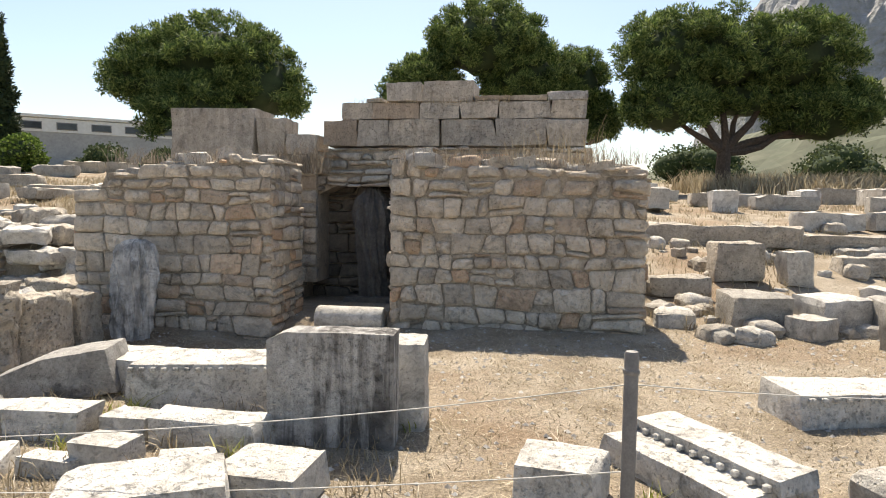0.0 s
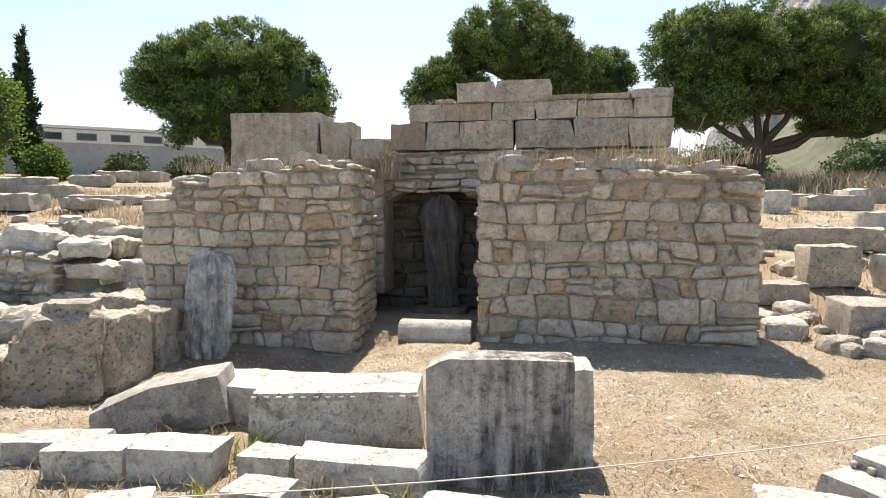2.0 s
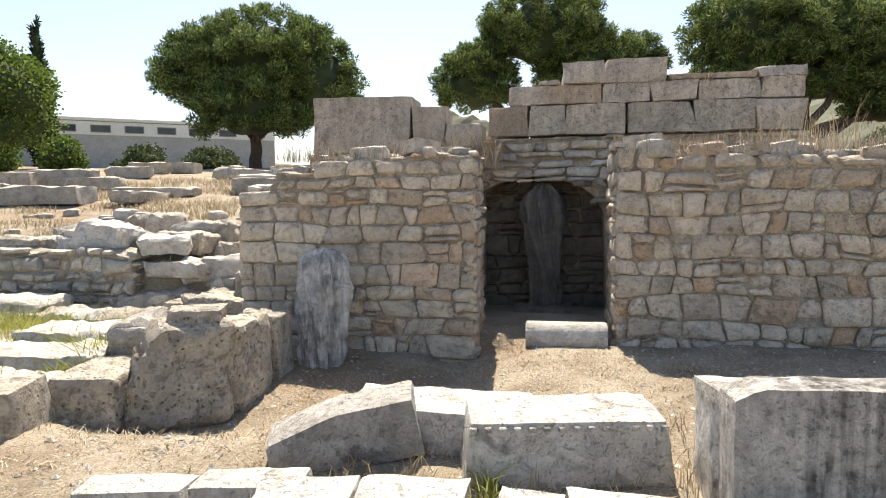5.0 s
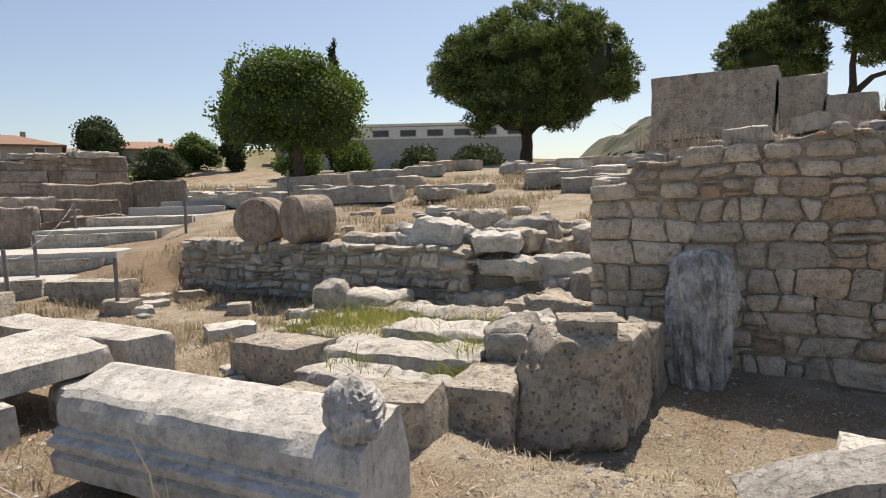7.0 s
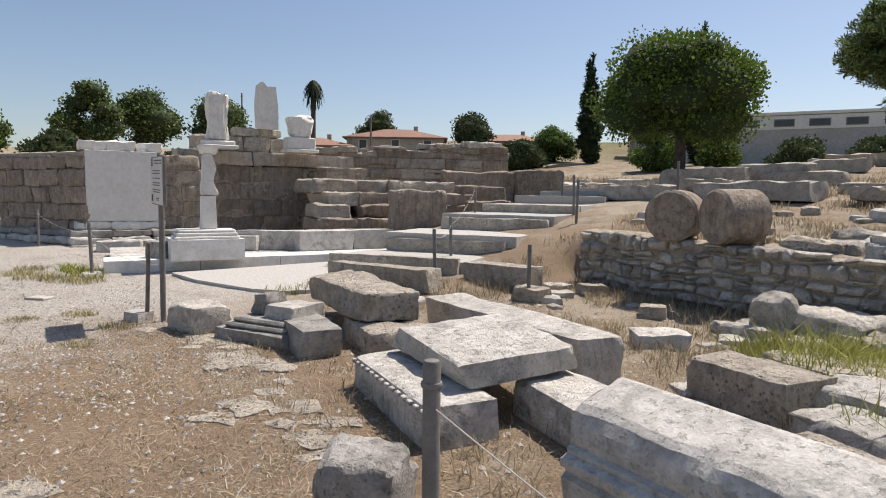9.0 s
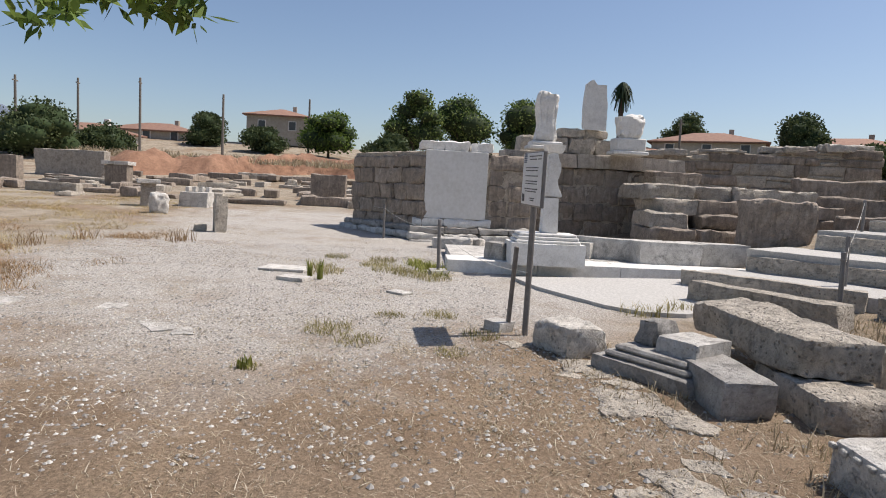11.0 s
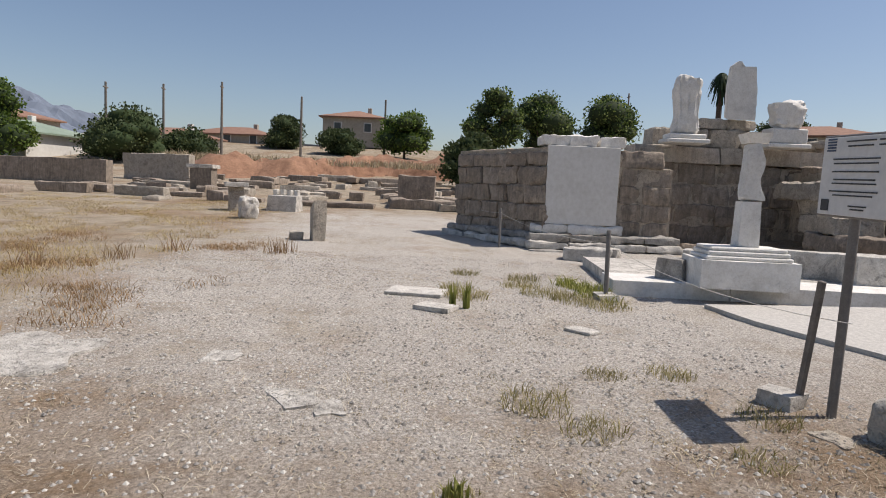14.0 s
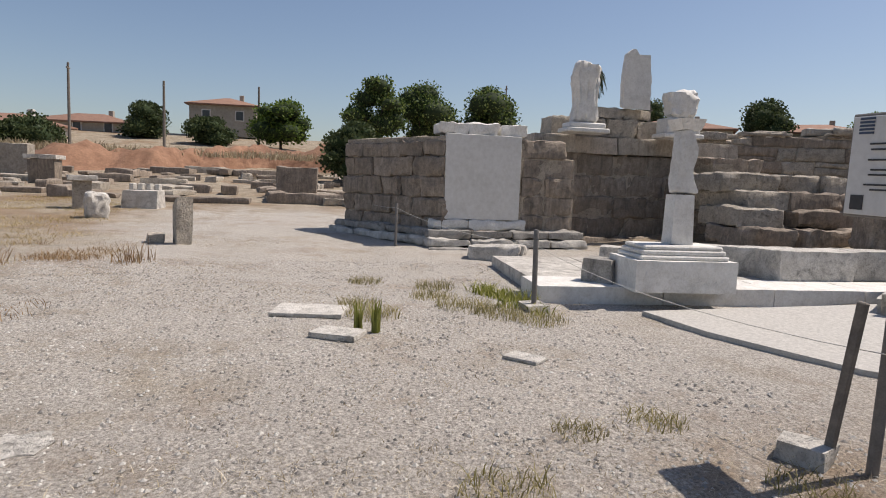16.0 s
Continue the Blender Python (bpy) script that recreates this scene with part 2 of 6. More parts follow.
def ground_mat():
    """Straw-covered soil, grey gravel court to the west, red-brown earth in patches, greener hills far off."""
    m, nt, bsdf = nodes_of("straw_and_gravel_ground")
    pos = nt.nodes.new("ShaderNodeNewGeometry").outputs["Position"]
    sep = nt.nodes.new("ShaderNodeSeparateXYZ")
    nt.links.new(pos, sep.inputs[0])
    wob = calc(nt, "MULTIPLY_ADD", tex_noise(nt, pos, 0.55, 6, 0.65), 5.0, -2.5)
    wob2 = calc(nt, "MULTIPLY_ADD", tex_noise(nt, pos, 2.2, 5, 0.7), 1.6, -0.8)
    wob = calc(nt, "ADD", wob, wob2)
    x, y = calc(nt, "ADD", sep.outputs[0], wob), calc(nt, "ADD", sep.outputs[1], wob)
    straw = ramp(nt, tex_noise(nt, pos, 1.3, 8, 0.7), [(0.28, (0.18, 0.142, 0.102)), (0.45, (0.28, 0.232, 0.172)), (0.6, (0.37, 0.318, 0.25)), (0.8, (0.255, 0.21, 0.155))])
    soil = ramp(nt, tex_noise(nt, pos, 0.8, 6, 0.7), [(0.3, (0.19, 0.13, 0.085)), (0.7, (0.30, 0.22, 0.148))])
    base = mix(nt, ramp(nt, tex_noise(nt, pos, 0.35, 4, 0.6), [(0.50, 0.0), (0.62, 0.8)]), straw, soil)
    zone = calc(nt, "MULTIPLY", ramp(nt, calc(nt, "MULTIPLY_ADD", x, -0.1, -0.5), [(0.0, 0.0), (0.25, 1.0)]), ramp(nt, calc(nt, "MULTIPLY_ADD", x, 0.1, 1.45), [(0.0, 0.0), (0.2, 1.0)]))
    zone = calc(nt, "MULTIPLY", zone, ramp(nt, calc(nt, "MULTIPLY_ADD", y, -0.1, 0.6), [(0.0, 0.0), (0.25, 1.0)]))
    base = mix(nt, calc(nt, "MULTIPLY", zone, 0.85), base, soil)
    gravel = ramp(nt, tex_noise(nt, pos, 38, 4, 0.8), [(0.25, (0.17, 0.155, 0.138)), (0.5, (0.43, 0.40, 0.362)), (0.75, (0.70, 0.66, 0.60))])
    bend = calc(nt, "MULTIPLY_ADD", calc(nt, "ABSOLUTE", calc(nt, "SUBTRACT", sep.outputs[1], 0.7)), -0.06, -0.98)
    inx = calc(nt, "MULTIPLY", ramp(nt, calc(nt, "MULTIPLY_ADD", x, -0.1, bend), [(0.02, 0.0), (0.16, 1.0)]), ramp(nt, calc(nt, "MULTIPLY_ADD", x, 0.1, 3.2), [(0.0, 0.0), (0.3, 1.0)]))
    iny = calc(nt, "MULTIPLY", ramp(nt, calc(nt, "MULTIPLY_ADD", y, 0.1, 0.55), [(0.1, 0.0), (0.38, 1.0)]), ramp(nt, calc(nt, "MULTIPLY_ADD", y, -0.1, 0.85), [(0.0, 0.0), (0.25, 1.0)]))
    court = calc(nt, "MULTIPLY", inx, iny)
    court = calc(nt, "MULTIPLY", court, ramp(nt, tex_noise(nt, pos, 1.1, 7, 0.75), [(0.33, 0.35), (0.5, 1.0)]))
    col = mix(nt, calc(nt, "MULTIPLY", court, 0.92), base, gravel)
    far = ramp(nt, calc(nt, "MULTIPLY", calc(nt, "ADD", sep.outputs[1], wob), 0.01), [(0.5, 0.0), (0.9, 1.0)])
    hills = ramp(nt, tex_noise(nt, pos, 0.03, 8, 0.75), [(0.35, (0.07, 0.085, 0.035)), (0.52, (0.20, 0.17, 0.09)), (0.7, (0.12, 0.12, 0.05))])
    col = mix(nt, far, col, hills)
    fine = tex_noise(nt, pos, 48, 8, 0.85)
    col = mix(nt, 0.85, col, ramp(nt, fine, [(0.33, 0.12), (0.5, 0.5), (0.66, 0.85)]), "OVERLAY")
    nt.links.new(col, bsdf.inputs["Base Color"])
    h = calc(nt, "ADD", fine, calc(nt, "MULTIPLY", tex_noise(nt, pos, 9, 6, 0.7), 1.8))
    bump(nt, bsdf, h, 0.8, 0.02)
    bsdf.inputs["Roughness"].default_value = 0.95
    bsdf.inputs["Specular IOR Level"].default_value = 0.127
    return m


GROUND = ground_mat()


# ---- building helpers ----
def ip(v, xs, ys):
    return float(np.interp(v, xs, ys))


def smooth(a, b, v):
    t = min(1.0, max(0.0, (v - a) / (b - a)))
    return t * t * (3 - 2 * t)


def ground_z(x, y):
    """Height of the ground: a court that climbs gently to the west and north."""
    base = ip(x, [-400, -92, -63, -50, -35, -23, -16, -12, -8, -5], [14, 6.6, 2.3, 1.15, 0.7, 0.28, 0.22, 0.14, 0.05, 0])
    rise = ip(y, [6, 8, 9, 10, 11.5, 14, 20, 35, 60, 120, 400], [0, 0.1, 0.3, 0.6, 0.9, 1.25, 2.15, 3.3, 5, 9, 22])
    k = ip(x, [-30, -22, -14, -4, 0, 8], [0.3, 0.6, 1, 1, 0.8, 0.72])
    if y > 30:
        k = k + (0.8 - k) * smooth(30, 60, y)
    low = smooth(-12.8, -12.0, x) * (1 - smooth(-6.4, -5.2, x))
    edge = 9.75 - 0.114 * (x + 12.1)
    if y < edge + 0.35:
        rise *= 1 - low
    rise *= 1 - smooth(-2.75, -2.45, x) * (1 - smooth(0.1, 0.4, x)) * (1 - smooth(11.0, 11.5, y))
    z = base + rise * k
    ter = low * smooth(edge + 0.05, edge + 0.4, y)
    z = z + ter * max(0.0, 0.96 - z)
    z -= 0.2 * smooth(-5.3, -4.7, x) * (1 - smooth(-2.4, -1.4, x)) * smooth(5.1, 5.7, y) * (1 - smooth(8.0, 8.4, y))
    return z


def ground_at(x, y):
    return ground_z(x, y) + 0.03 * noise.noise(Vector((x * 0.9, y * 0.9, 0)))


def mesh_of(name, verts, faces, mat=None, angle=40.0):
    me = bpy.data.meshes.new(name)
    me.from_pydata(verts, [], faces)
    if angle:
        me.shade_smooth()
        me.set_sharp_from_angle(angle=radians(angle))
    if mat:
        me.materials.append(mat)
    me.update()
    return me


def part(name, data, mat, parent, label=""):
    """One mesh under a thing or a part; data is a bmesh or a mesh."""
    if isinstance(data, bmesh.types.BMesh):
        me = bpy.data.meshes.new(name)
        data.to_mesh(me)
        data.free()
        me.shade_smooth()
        me.set_sharp_from_angle(angle=radians(35))
        me.materials.append(mat)
    else:
        me = data
    ob = new(name, me)
    ob.parent = parent
    if label:
        tagged(ob, label)
    return ob


def thing(name, label, category, m, group="", kind=""):
    ob = new(name)
    ob.empty_display_size = 0.1
    ob.matrix_world = m
    return tagged(ob, label, category, group, kind)


def box_bm(sx, sy, sz, x=0, y=0, z=0, bevel=0.01, bm=None):
    """A bevelled box with its base centre at x, y, z."""
    b = bmesh.new()
    bmesh.ops.create_cube(b, size=1, matrix=Matrix.Translation((x, y, z + sz / 2)) @ Matrix.Diagonal((sx, sy, sz, 1)))
    if bevel:
        bmesh.ops.bevel(b, geom=b.edges[:], offset=bevel, segments=1, affect="EDGES")
    if bm is None:
        return b
    tmp = bpy.data.meshes.new("tmp")
    b.to_mesh(tmp)
    b.free()
    bm.from_mesh(tmp)
    bpy.data.meshes.remove(tmp)
    return bm


def lathe(profile, seg=28):
    """A turned solid from (radius, height) pairs, closed at both ends."""
    vs, fs = [], []
    for r, z in profile:
        for i in range(seg):
            a = 2 * math.pi * i / seg
            vs.append((r * math.cos(a), r * math.sin(a), z))
    n = len(profile)
    for j in range(n - 1):
        for i in range(seg):
            k = (i + 1) % seg
            fs.append((j * seg + i, j * seg + k, (j + 1) * seg + k, (j + 1) * seg + i))
    fs.append(tuple(reversed(range(seg))))
    fs.append(tuple((n - 1) * seg + i for i in range(seg)))
    return vs, fs


def rock_mesh(name, L, W, H, mat, seed=0, rough=0.02, chip=0.05, step=0.06, shape=None, top_rough=None):
    """A hewn or broken block: a closed lattice box with worn edges, chips and an uneven skin; base at z = 0."""
    n = [max(3, min(26, int(round(d / step)))) for d in (L, W, H)]
    index, vs, fs = {}, [], []
    off = Vector((seed * 7.13, seed * 3.7, seed * 1.9))
    half = (L / 2, W / 2, H / 2)
    r = min(half) * 0.9
    rn = random.Random(seed)
    skew = {c: Vector([rn.uniform(-1, 1) * min(0.06 * d, 0.045) for d in (L, W, H * 0.6)]) for c in range(8)}

    def vert(i, j, k):
        key = (i, j, k)
        if key in index:
            return index[key]
        u = [(lambda q: 0.62 * math.sin(q * math.pi / 2) + 0.38 * q)(2 * c / m - 1) for c, m in zip(key, n)]
        p = Vector([a * h for a, h in zip(u, half)])
        wear = chip * ((0.14 if chip < 0.066 else 0.3 if chip < 0.105 else 0.7) + 1.7 * max(0.0, noise.noise(p * 2.7 + off) - 0.08) + 1.5 * max(0.0, noise.noise(p * 7.0 + off) - 0.22))
        wear = min(wear, r)
        q = Vector([max(-h + wear, min(h - wear, c)) for c, h in zip(p, half)])
        d = p - q
        if d.length > 1e-6:
            ex = d.length
            p = q + d * (wear / ex if ex > wear else 1.0) if sum(abs(c) > 1e-6 for c in d) > 1 else p
        nz = noise.noise(p * 1.6 + off) * 1.0 + noise.noise(p * 5.0 + off) * 0.6 + noise.noise(p * 12.0 + off) * 0.5 + noise.noise(p * 27.0 + off) * 0.25
        dirn = Vector((u[0] if abs(u[0]) > 0.98 else 0, u[1] if abs(u[1]) > 0.98 else 0, u[2] if abs(u[2]) > 0.98 else 0))
        if dirn.length > 0:
            amp = (0.8 if chip < 0.075 else 1.3) * rough if (top_rough is None or u[2] < 0.98) else top_rough
            p = p + dirn.normalized() * nz * amp
        for c in range(8):
            wgt = 1.0
            for ax in range(3):
                wgt *= (1 + u[ax]) / 2 if c >> ax & 1 else (1 - u[ax]) / 2
            if rough > 0.009:
                p = p + skew[c] * wgt * min(1.0, rough / 0.014)
        if shape:
            p = Vector(shape(u[0], u[1], u[2], p))
        p.z += H / 2
        index[key] = len(vs)
        vs.append(p)
        return index[key]

    def quad(a, b, c, d):
        fs.append((vert(*a), vert(*b), vert(*c), vert(*d)))
    for i in range(n[0]):
        for j in range(n[1]):
            quad((i, j, 0), (i, j + 1, 0), (i + 1, j + 1, 0), (i + 1, j, 0))
            quad((i, j, n[2]), (i + 1, j, n[2]), (i + 1, j + 1, n[2]), (i, j + 1, n[2]))
    for i in range(n[0]):
        for k in range(n[2]):
            quad((i, 0, k), (i + 1, 0, k), (i + 1, 0, k + 1), (i, 0, k + 1))
            quad((i, n[1], k), (i, n[1], k + 1), (i + 1, n[1], k + 1), (i + 1, n[1], k))
    for j in range(n[1]):
        for k in range(n[2]):
            quad((0, j, k), (0, j, k + 1), (0, j + 1, k + 1), (0, j + 1, k))
            quad((n[0], j, k), (n[0], j + 1, k), (n[0], j + 1, k + 1), (n[0], j, k + 1))
    return mesh_of(name, vs, fs, mat, 30)


SEED = [10]


def block(name, label, x, y, L, W, H, rz=0, mat=None, z=None, rx=0, ry=0, category="stone block", group="", sink=0.03, **kw):
    """One stone lying on the ground or, with z, at that height."""
    SEED[0] += 1
    me = rock_mesh(name, L, W, H, mat or MARBLE, SEED[0], **kw)
    ob = new(name, me)
    ob.matrix_world = pose(x, y, ground_at(x, y) - sink if z is None else z, rx, ry, rz)
    return tagged(ob, label, category, group)


def profile_block(name, L, profile, mat, seed, seg=44, rough=0.008, worn=()):
    """A moulded block: an outline (y, z), given anticlockwise as seen from its end, drawn along x."""
    off = Vector((seed * 3.1, seed, 0))
    m = len(profile)
    vs, fs = [], []
    for i in range(seg + 1):
        x = -L / 2 + L * i / seg
        for j, (y, z) in enumerate(profile):
            a = rough * (3.0 if j in worn else 1.0)
            q = Vector((x * 4, y * 4, z * 4)) + off
            d = noise.noise(q) + 0.6 * noise.noise(q * 3.3)
            bite = max(0.0, noise.noise(Vector((x * 2.3, 1, seed))) - 0.1) * (0.12 if j in worn else 0.0)
            e = 0.04 * noise.noise(Vector((y * 6, z * 6, seed + 3))) if i in (0, seg) else 0
            vs.append((x + e, y + a * d + bite * 0.8, z + a * 0.8 * noise.noise(q * 1.7) - bite * 0.5))
    for i in range(seg):
        for j in range(m):
            k = (j + 1) % m
            fs.append((i * m + j, i * m + k, (i + 1) * m + k, (i + 1) * m + j))
    fs.append(tuple(range(m))[::-1])
    fs.append(tuple(seg * m + j for j in range(m)))
    me = mesh_of(name, vs, fs, mat, 32)
    bm = bmesh.new()
    bm.from_mesh(me)
    bmesh.ops.recalc_face_normals(bm, faces=bm.faces[:])
    bm.to_mesh(me)
    bm.free()
    me.set_sharp_from_angle(angle=radians(16))
    return me


def stone_piece(name, poly, depth, mat, seed, bulge=0.02, inset=0.028):
    """One stone of a wall face: an outline in the wall's plane (u, v), proud towards -n; local y is the wall's depth."""
    m = len(poly)
    cu, cv = sum(p[0] for p in poly) / m, sum(p[1] for p in poly) / m
    vs, fs = [], []
    for (u, v) in poly:
        vs.append((u - cu, depth, v - cv))
    for (u, v) in poly:
        vs.append((u - cu, 0.006, v - cv))
    for i, (u, v) in enumerate(poly):
        du, dv = cu - u, cv - v
        l = max(0.03, math.hypot(du, dv))
        w = inset * (0.7 + 0.6 * noise.noise(Vector((seed * 1.3, i * 2.1, 0))))
        vs.append((u + du / l * w - cu, -bulge * (0.45 + 0.5 * noise.noise(Vector((u * 6, v * 6, seed)))), v + dv / l * w - cv))
    for i, (u, v) in enumerate(poly):
        vs.append(((u - cu) * 0.45, -bulge * (0.95 + 0.5 * noise.noise(Vector((u * 9, v * 9, seed + 5)))), (v - cv) * 0.45))
    vs.append((0, -bulge * 1.05, 0))
    for ring in range(3):
        a, b = ring * m, (ring + 1) * m
        for i in range(m):
            k = (i + 1) % m
            fs.append((a + i, a + k, b + k, b + i))
    c = 4 * m
    for i in range(m):
        fs.append((3 * m + i, 3 * m + (i + 1) % m, c))
    me = mesh_of(name, vs, fs, mat, 42)
    return me, cu, cv


def stone_face(parent, frame_m, length, top, bottom, course, width, mats, seed, name="stone", depth=0.08, bulge=0.022, joint=0.0065, wobble=0.035, skip=None, split=0.22):
    """Fills a wall face with separate squared field stones in uneven courses. frame_m: u along x, wall depth along +y, z up. top(u): upper edge."""
    rng = random.Random(seed)
    n1 = seed * 3.3
    tops = max(top(i * length / 20) for i in range(21))
    rows, v = [], bottom
    while v < tops + 0.02:
        h = course * rng.uniform(0.7, 1.4)
        rows.append((v, v + h))
        v += h

    def line(u, w):
        if w <= bottom + 0.001:
            return w
        return w + wobble * (1.5 * noise.noise(Vector((u * 1.3, w * 3.7, n1))) + 0.9 * noise.noise(Vector((u * 4.1, w * 5.3, n1))))
    jobs = []
    for r, (a, b) in enumerate(rows):
        u, tilt = 0.0, 0.0
        while u < length - 0.02:
            w = width * rng.choice((0.6, 0.8, 0.95, 1.1, 1.3, 1.7)) * rng.uniform(0.85, 1.15)
            if length - (u + w) < width * 0.5:
                w = length - u
            e = min(u + w, length)
            nt = rng.uniform(-0.035, 0.035) if e < length else 0.0
            if rng.random() < split and b - a > course * 0.85:
                mid = a + (b - a) * rng.choice((0.3, 0.36, 0.62, 0.68))
                jobs += [(u, e, a, mid, tilt, nt), (u, e, mid, b, tilt, nt)]
            else:
                jobs.append((u, e, a, b, tilt, nt))
            u, tilt = e, nt
    for (u0, u1, a, b, t0, t1) in jobs:
        um = (u0 + u1) / 2
        t = top(um) + rng.uniform(-0.02, 0.02)
        if a > t - 0.06 or (skip and skip(um, (a + b) / 2)):
            continue
        cap = b > t
        b = min(b, t)
        j = joint * rng.uniform(0.4, 2.2) * (1 + 1.5 * max(0.0, 1 - (t - b) / 0.45))

        def corner(u, v, tl):
            f = (v - (a + b) / 2) / max(0.05, b - a)
            return (u + tl * f * 2, v if (cap and v == b) else line(u, v))
        bl, br, tr, tl = corner(u0, a, t0), corner(u1, a, t1), corner(u1, b, t1), corner(u0, b, t0)
        cu, cv = (bl[0] + br[0] + tr[0] + tl[0]) / 4, (bl[1] + br[1] + tr[1] + tl[1]) / 4
        w, h = (br[0] - bl[0] + tr[0] - tl[0]) / 2, (tl[1] - bl[1] + tr[1] - br[1]) / 2
        if w < 0.06 or h < 0.045 or (w * h < 0.025 and rng.random() < 0.12):
            continue
        quad = [(p[0] + (j if p[0] < cu else -j), p[1] + (j if p[1] < cv else -j)) for p in (bl, br, tr, tl)]
        pts = []
        for i in range(4):
            p, q, o = quad[i], quad[(i + 1) % 4], quad[i - 1]
            lq, lo = math.hypot(q[0] - p[0], q[1] - p[1]), math.hypot(o[0] - p[0], o[1] - p[1])
            c1, c2 = min(0.4, rng.uniform(0.012, 0.05) / lo), min(0.4, rng.uniform(0.012, 0.05) / lq)
            pts += [(p[0] + (o[0] - p[0]) * c1, p[1] + (o[1] - p[1]) * c1), (p[0] + (q[0] - p[0]) * c2, p[1] + (q[1] - p[1]) * c2)]
            m = rng.uniform(0.4, 0.6)
            mid = (p[0] + (q[0] - p[0]) * m, p[1] + (q[1] - p[1]) * m)
            if lq > 0.14:
                out = rng.uniform(-0.010, 0.007)
                pts.append((mid[0] + (mid[0] - cu) / (w / 2 + 0.01) * out, mid[1] + (mid[1] - cv) / (h / 2 + 0.01) * out))
        me, mu, mv = stone_piece(name, pts, depth, rng.choice(mats), rng.random() * 50, bulge * rng.uniform(0.3, 1.6))
        ob = new(name, me)
        ob.parent = parent
        ob.matrix_parent_inverse = parent.matrix_world.inverted()
        ob.matrix_world = frame_m @ Matrix.Translation((mu, rng.uniform(-0.024, 0.012), mv))


def core_mesh(name, L, T, top, bottom, mat, n=24, inset=0.02):
    """The wall's inner mass, with an uneven top."""
    vs, fs = [], []
    for i in range(n + 1):
        u = inset + (L - 2 * inset) * i / n
        t = top(u) - 0.05
        for (yy, zz) in ((0.024, bottom), (T - 0.03, bottom), (T - 0.03, t + 0.04 * noise.noise(Vector((u * 4, 3, L)))), (T * 0.5, t + 0.05 + 0.05 * noise.noise(Vector((u * 5, 9, L)))), (0.024, t)):
            vs.append((u, yy, zz))
    for i in range(n):
        for j in range(5):
            a, b = i * 5 + j, i * 5 + (j + 1) % 5
            fs.append((a, a + 5, b + 5, b))
    fs.append((4, 3, 2, 1, 0)[::-1])
    fs.append(tuple(n * 5 + j for j in (4, 3, 2, 1, 0)))
    me = mesh_of(name, vs, fs, mat, 40)
    bm = bmesh.new()
    bm.from_mesh(me)
    bmesh.ops.recalc_face_normals(bm, faces=bm.faces[:])
    bm.to_mesh(me)
    bm.free()
    return me


def blades(name, label, spots, mat, height=0.12, per=12, spread=0.08, width=0.006, lean=0.5, category="grass", seed=1, zf=None, curl=0.3):
    """Many single blades growing from spots (x, y, size)."""
    rng = random.Random(seed)
    vs, fs = [], []
    for (x, y, s) in spots:
        for _ in range(max(1, int(per * s))):
            a, r = rng.uniform(0, 6.283), spread * s * math.sqrt(rng.random())
            px, py = x + r * math.cos(a), y + r * math.sin(a)
            pz = (zf(px, py) if zf else ground_at(px, py)) - 0.01
            h = height * s * rng.uniform(0.45, 1.25)
            b = rng.uniform(0, 6.283)
            l = h * lean * rng.uniform(0.1, 1.2)
            dx, dy = math.cos(b) * l, math.sin(b) * l
            w = width * rng.uniform(0.6, 1.4)
            c = rng.uniform(0, 6.283)
            wx, wy = math.cos(c) * w, math.sin(c) * w
            i = len(vs)
            vs += [(px - wx, py - wy, pz), (px + wx, py + wy, pz), (px + dx * 0.4 + wx * 0.7, py + dy * 0.4 + wy * 0.7, pz + h * 0.6), (px + dx * 0.4 - wx * 0.7, py + dy * 0.4 - wy * 0.7, pz + h * 0.6), (px + dx * (1 + curl), py + dy * (1 + curl), pz + h)]
            fs += [(i, i + 1, i + 2, i + 3), (i + 3, i + 2, i + 4)]
    ob = new(name, mesh_of(name, vs, fs, mat, 0))
    return tagged(ob, label, category, kind="stuff")


def foliage(name, lobes, count, size, mat, seed, long=1.0, fill=0.35, wide=0.5):
    """Small leaf tufts over the skins of many lobes (x, y, z, rx, ry, rz)."""
    rng = np.random.default_rng(seed)
    lob = np.array(lobes, float)
    area = (lob[:, 3] * lob[:, 4] * lob[:, 5]) ** (2 / 3)
    pick = rng.choice(len(lob), count, p=area / area.sum())
    d = rng.normal(size=(count, 3))
    d /= np.linalg.norm(d, axis=1)[:, None]
    rad = 1 - fill * rng.random(count) ** 2 + 0.08 * rng.normal(size=count)
    c = lob[pick, :3] + d * lob[pick, 3:] * rad[:, None]
    up = d * 0.8 + rng.normal(size=(count, 3)) * 0.55 + np.array((0, 0, 0.35))
    up /= np.linalg.norm(up, axis=1)[:, None]
    side = np.cross(up, rng.normal(size=(count, 3)))
    side /= np.linalg.norm(side, axis=1)[:, None]
    s = size * rng.uniform(0.6, 1.4, count)[:, None]
    w = side * s * wide
    t = up * s * long
    vs = np.empty((count, 4, 3))
    vs[:, 0], vs[:, 1], vs[:, 2], vs[:, 3] = c - t * 0.3, c + w + t * 0.25, c + t * 0.9, c - w + t * 0.25
    me = bpy.data.meshes.new(name)
    me.from_pydata(vs.reshape(-1, 3).tolist(), [], np.arange(count * 4).reshape(-1, 4).tolist())
    me.materials.append(mat)
    return me


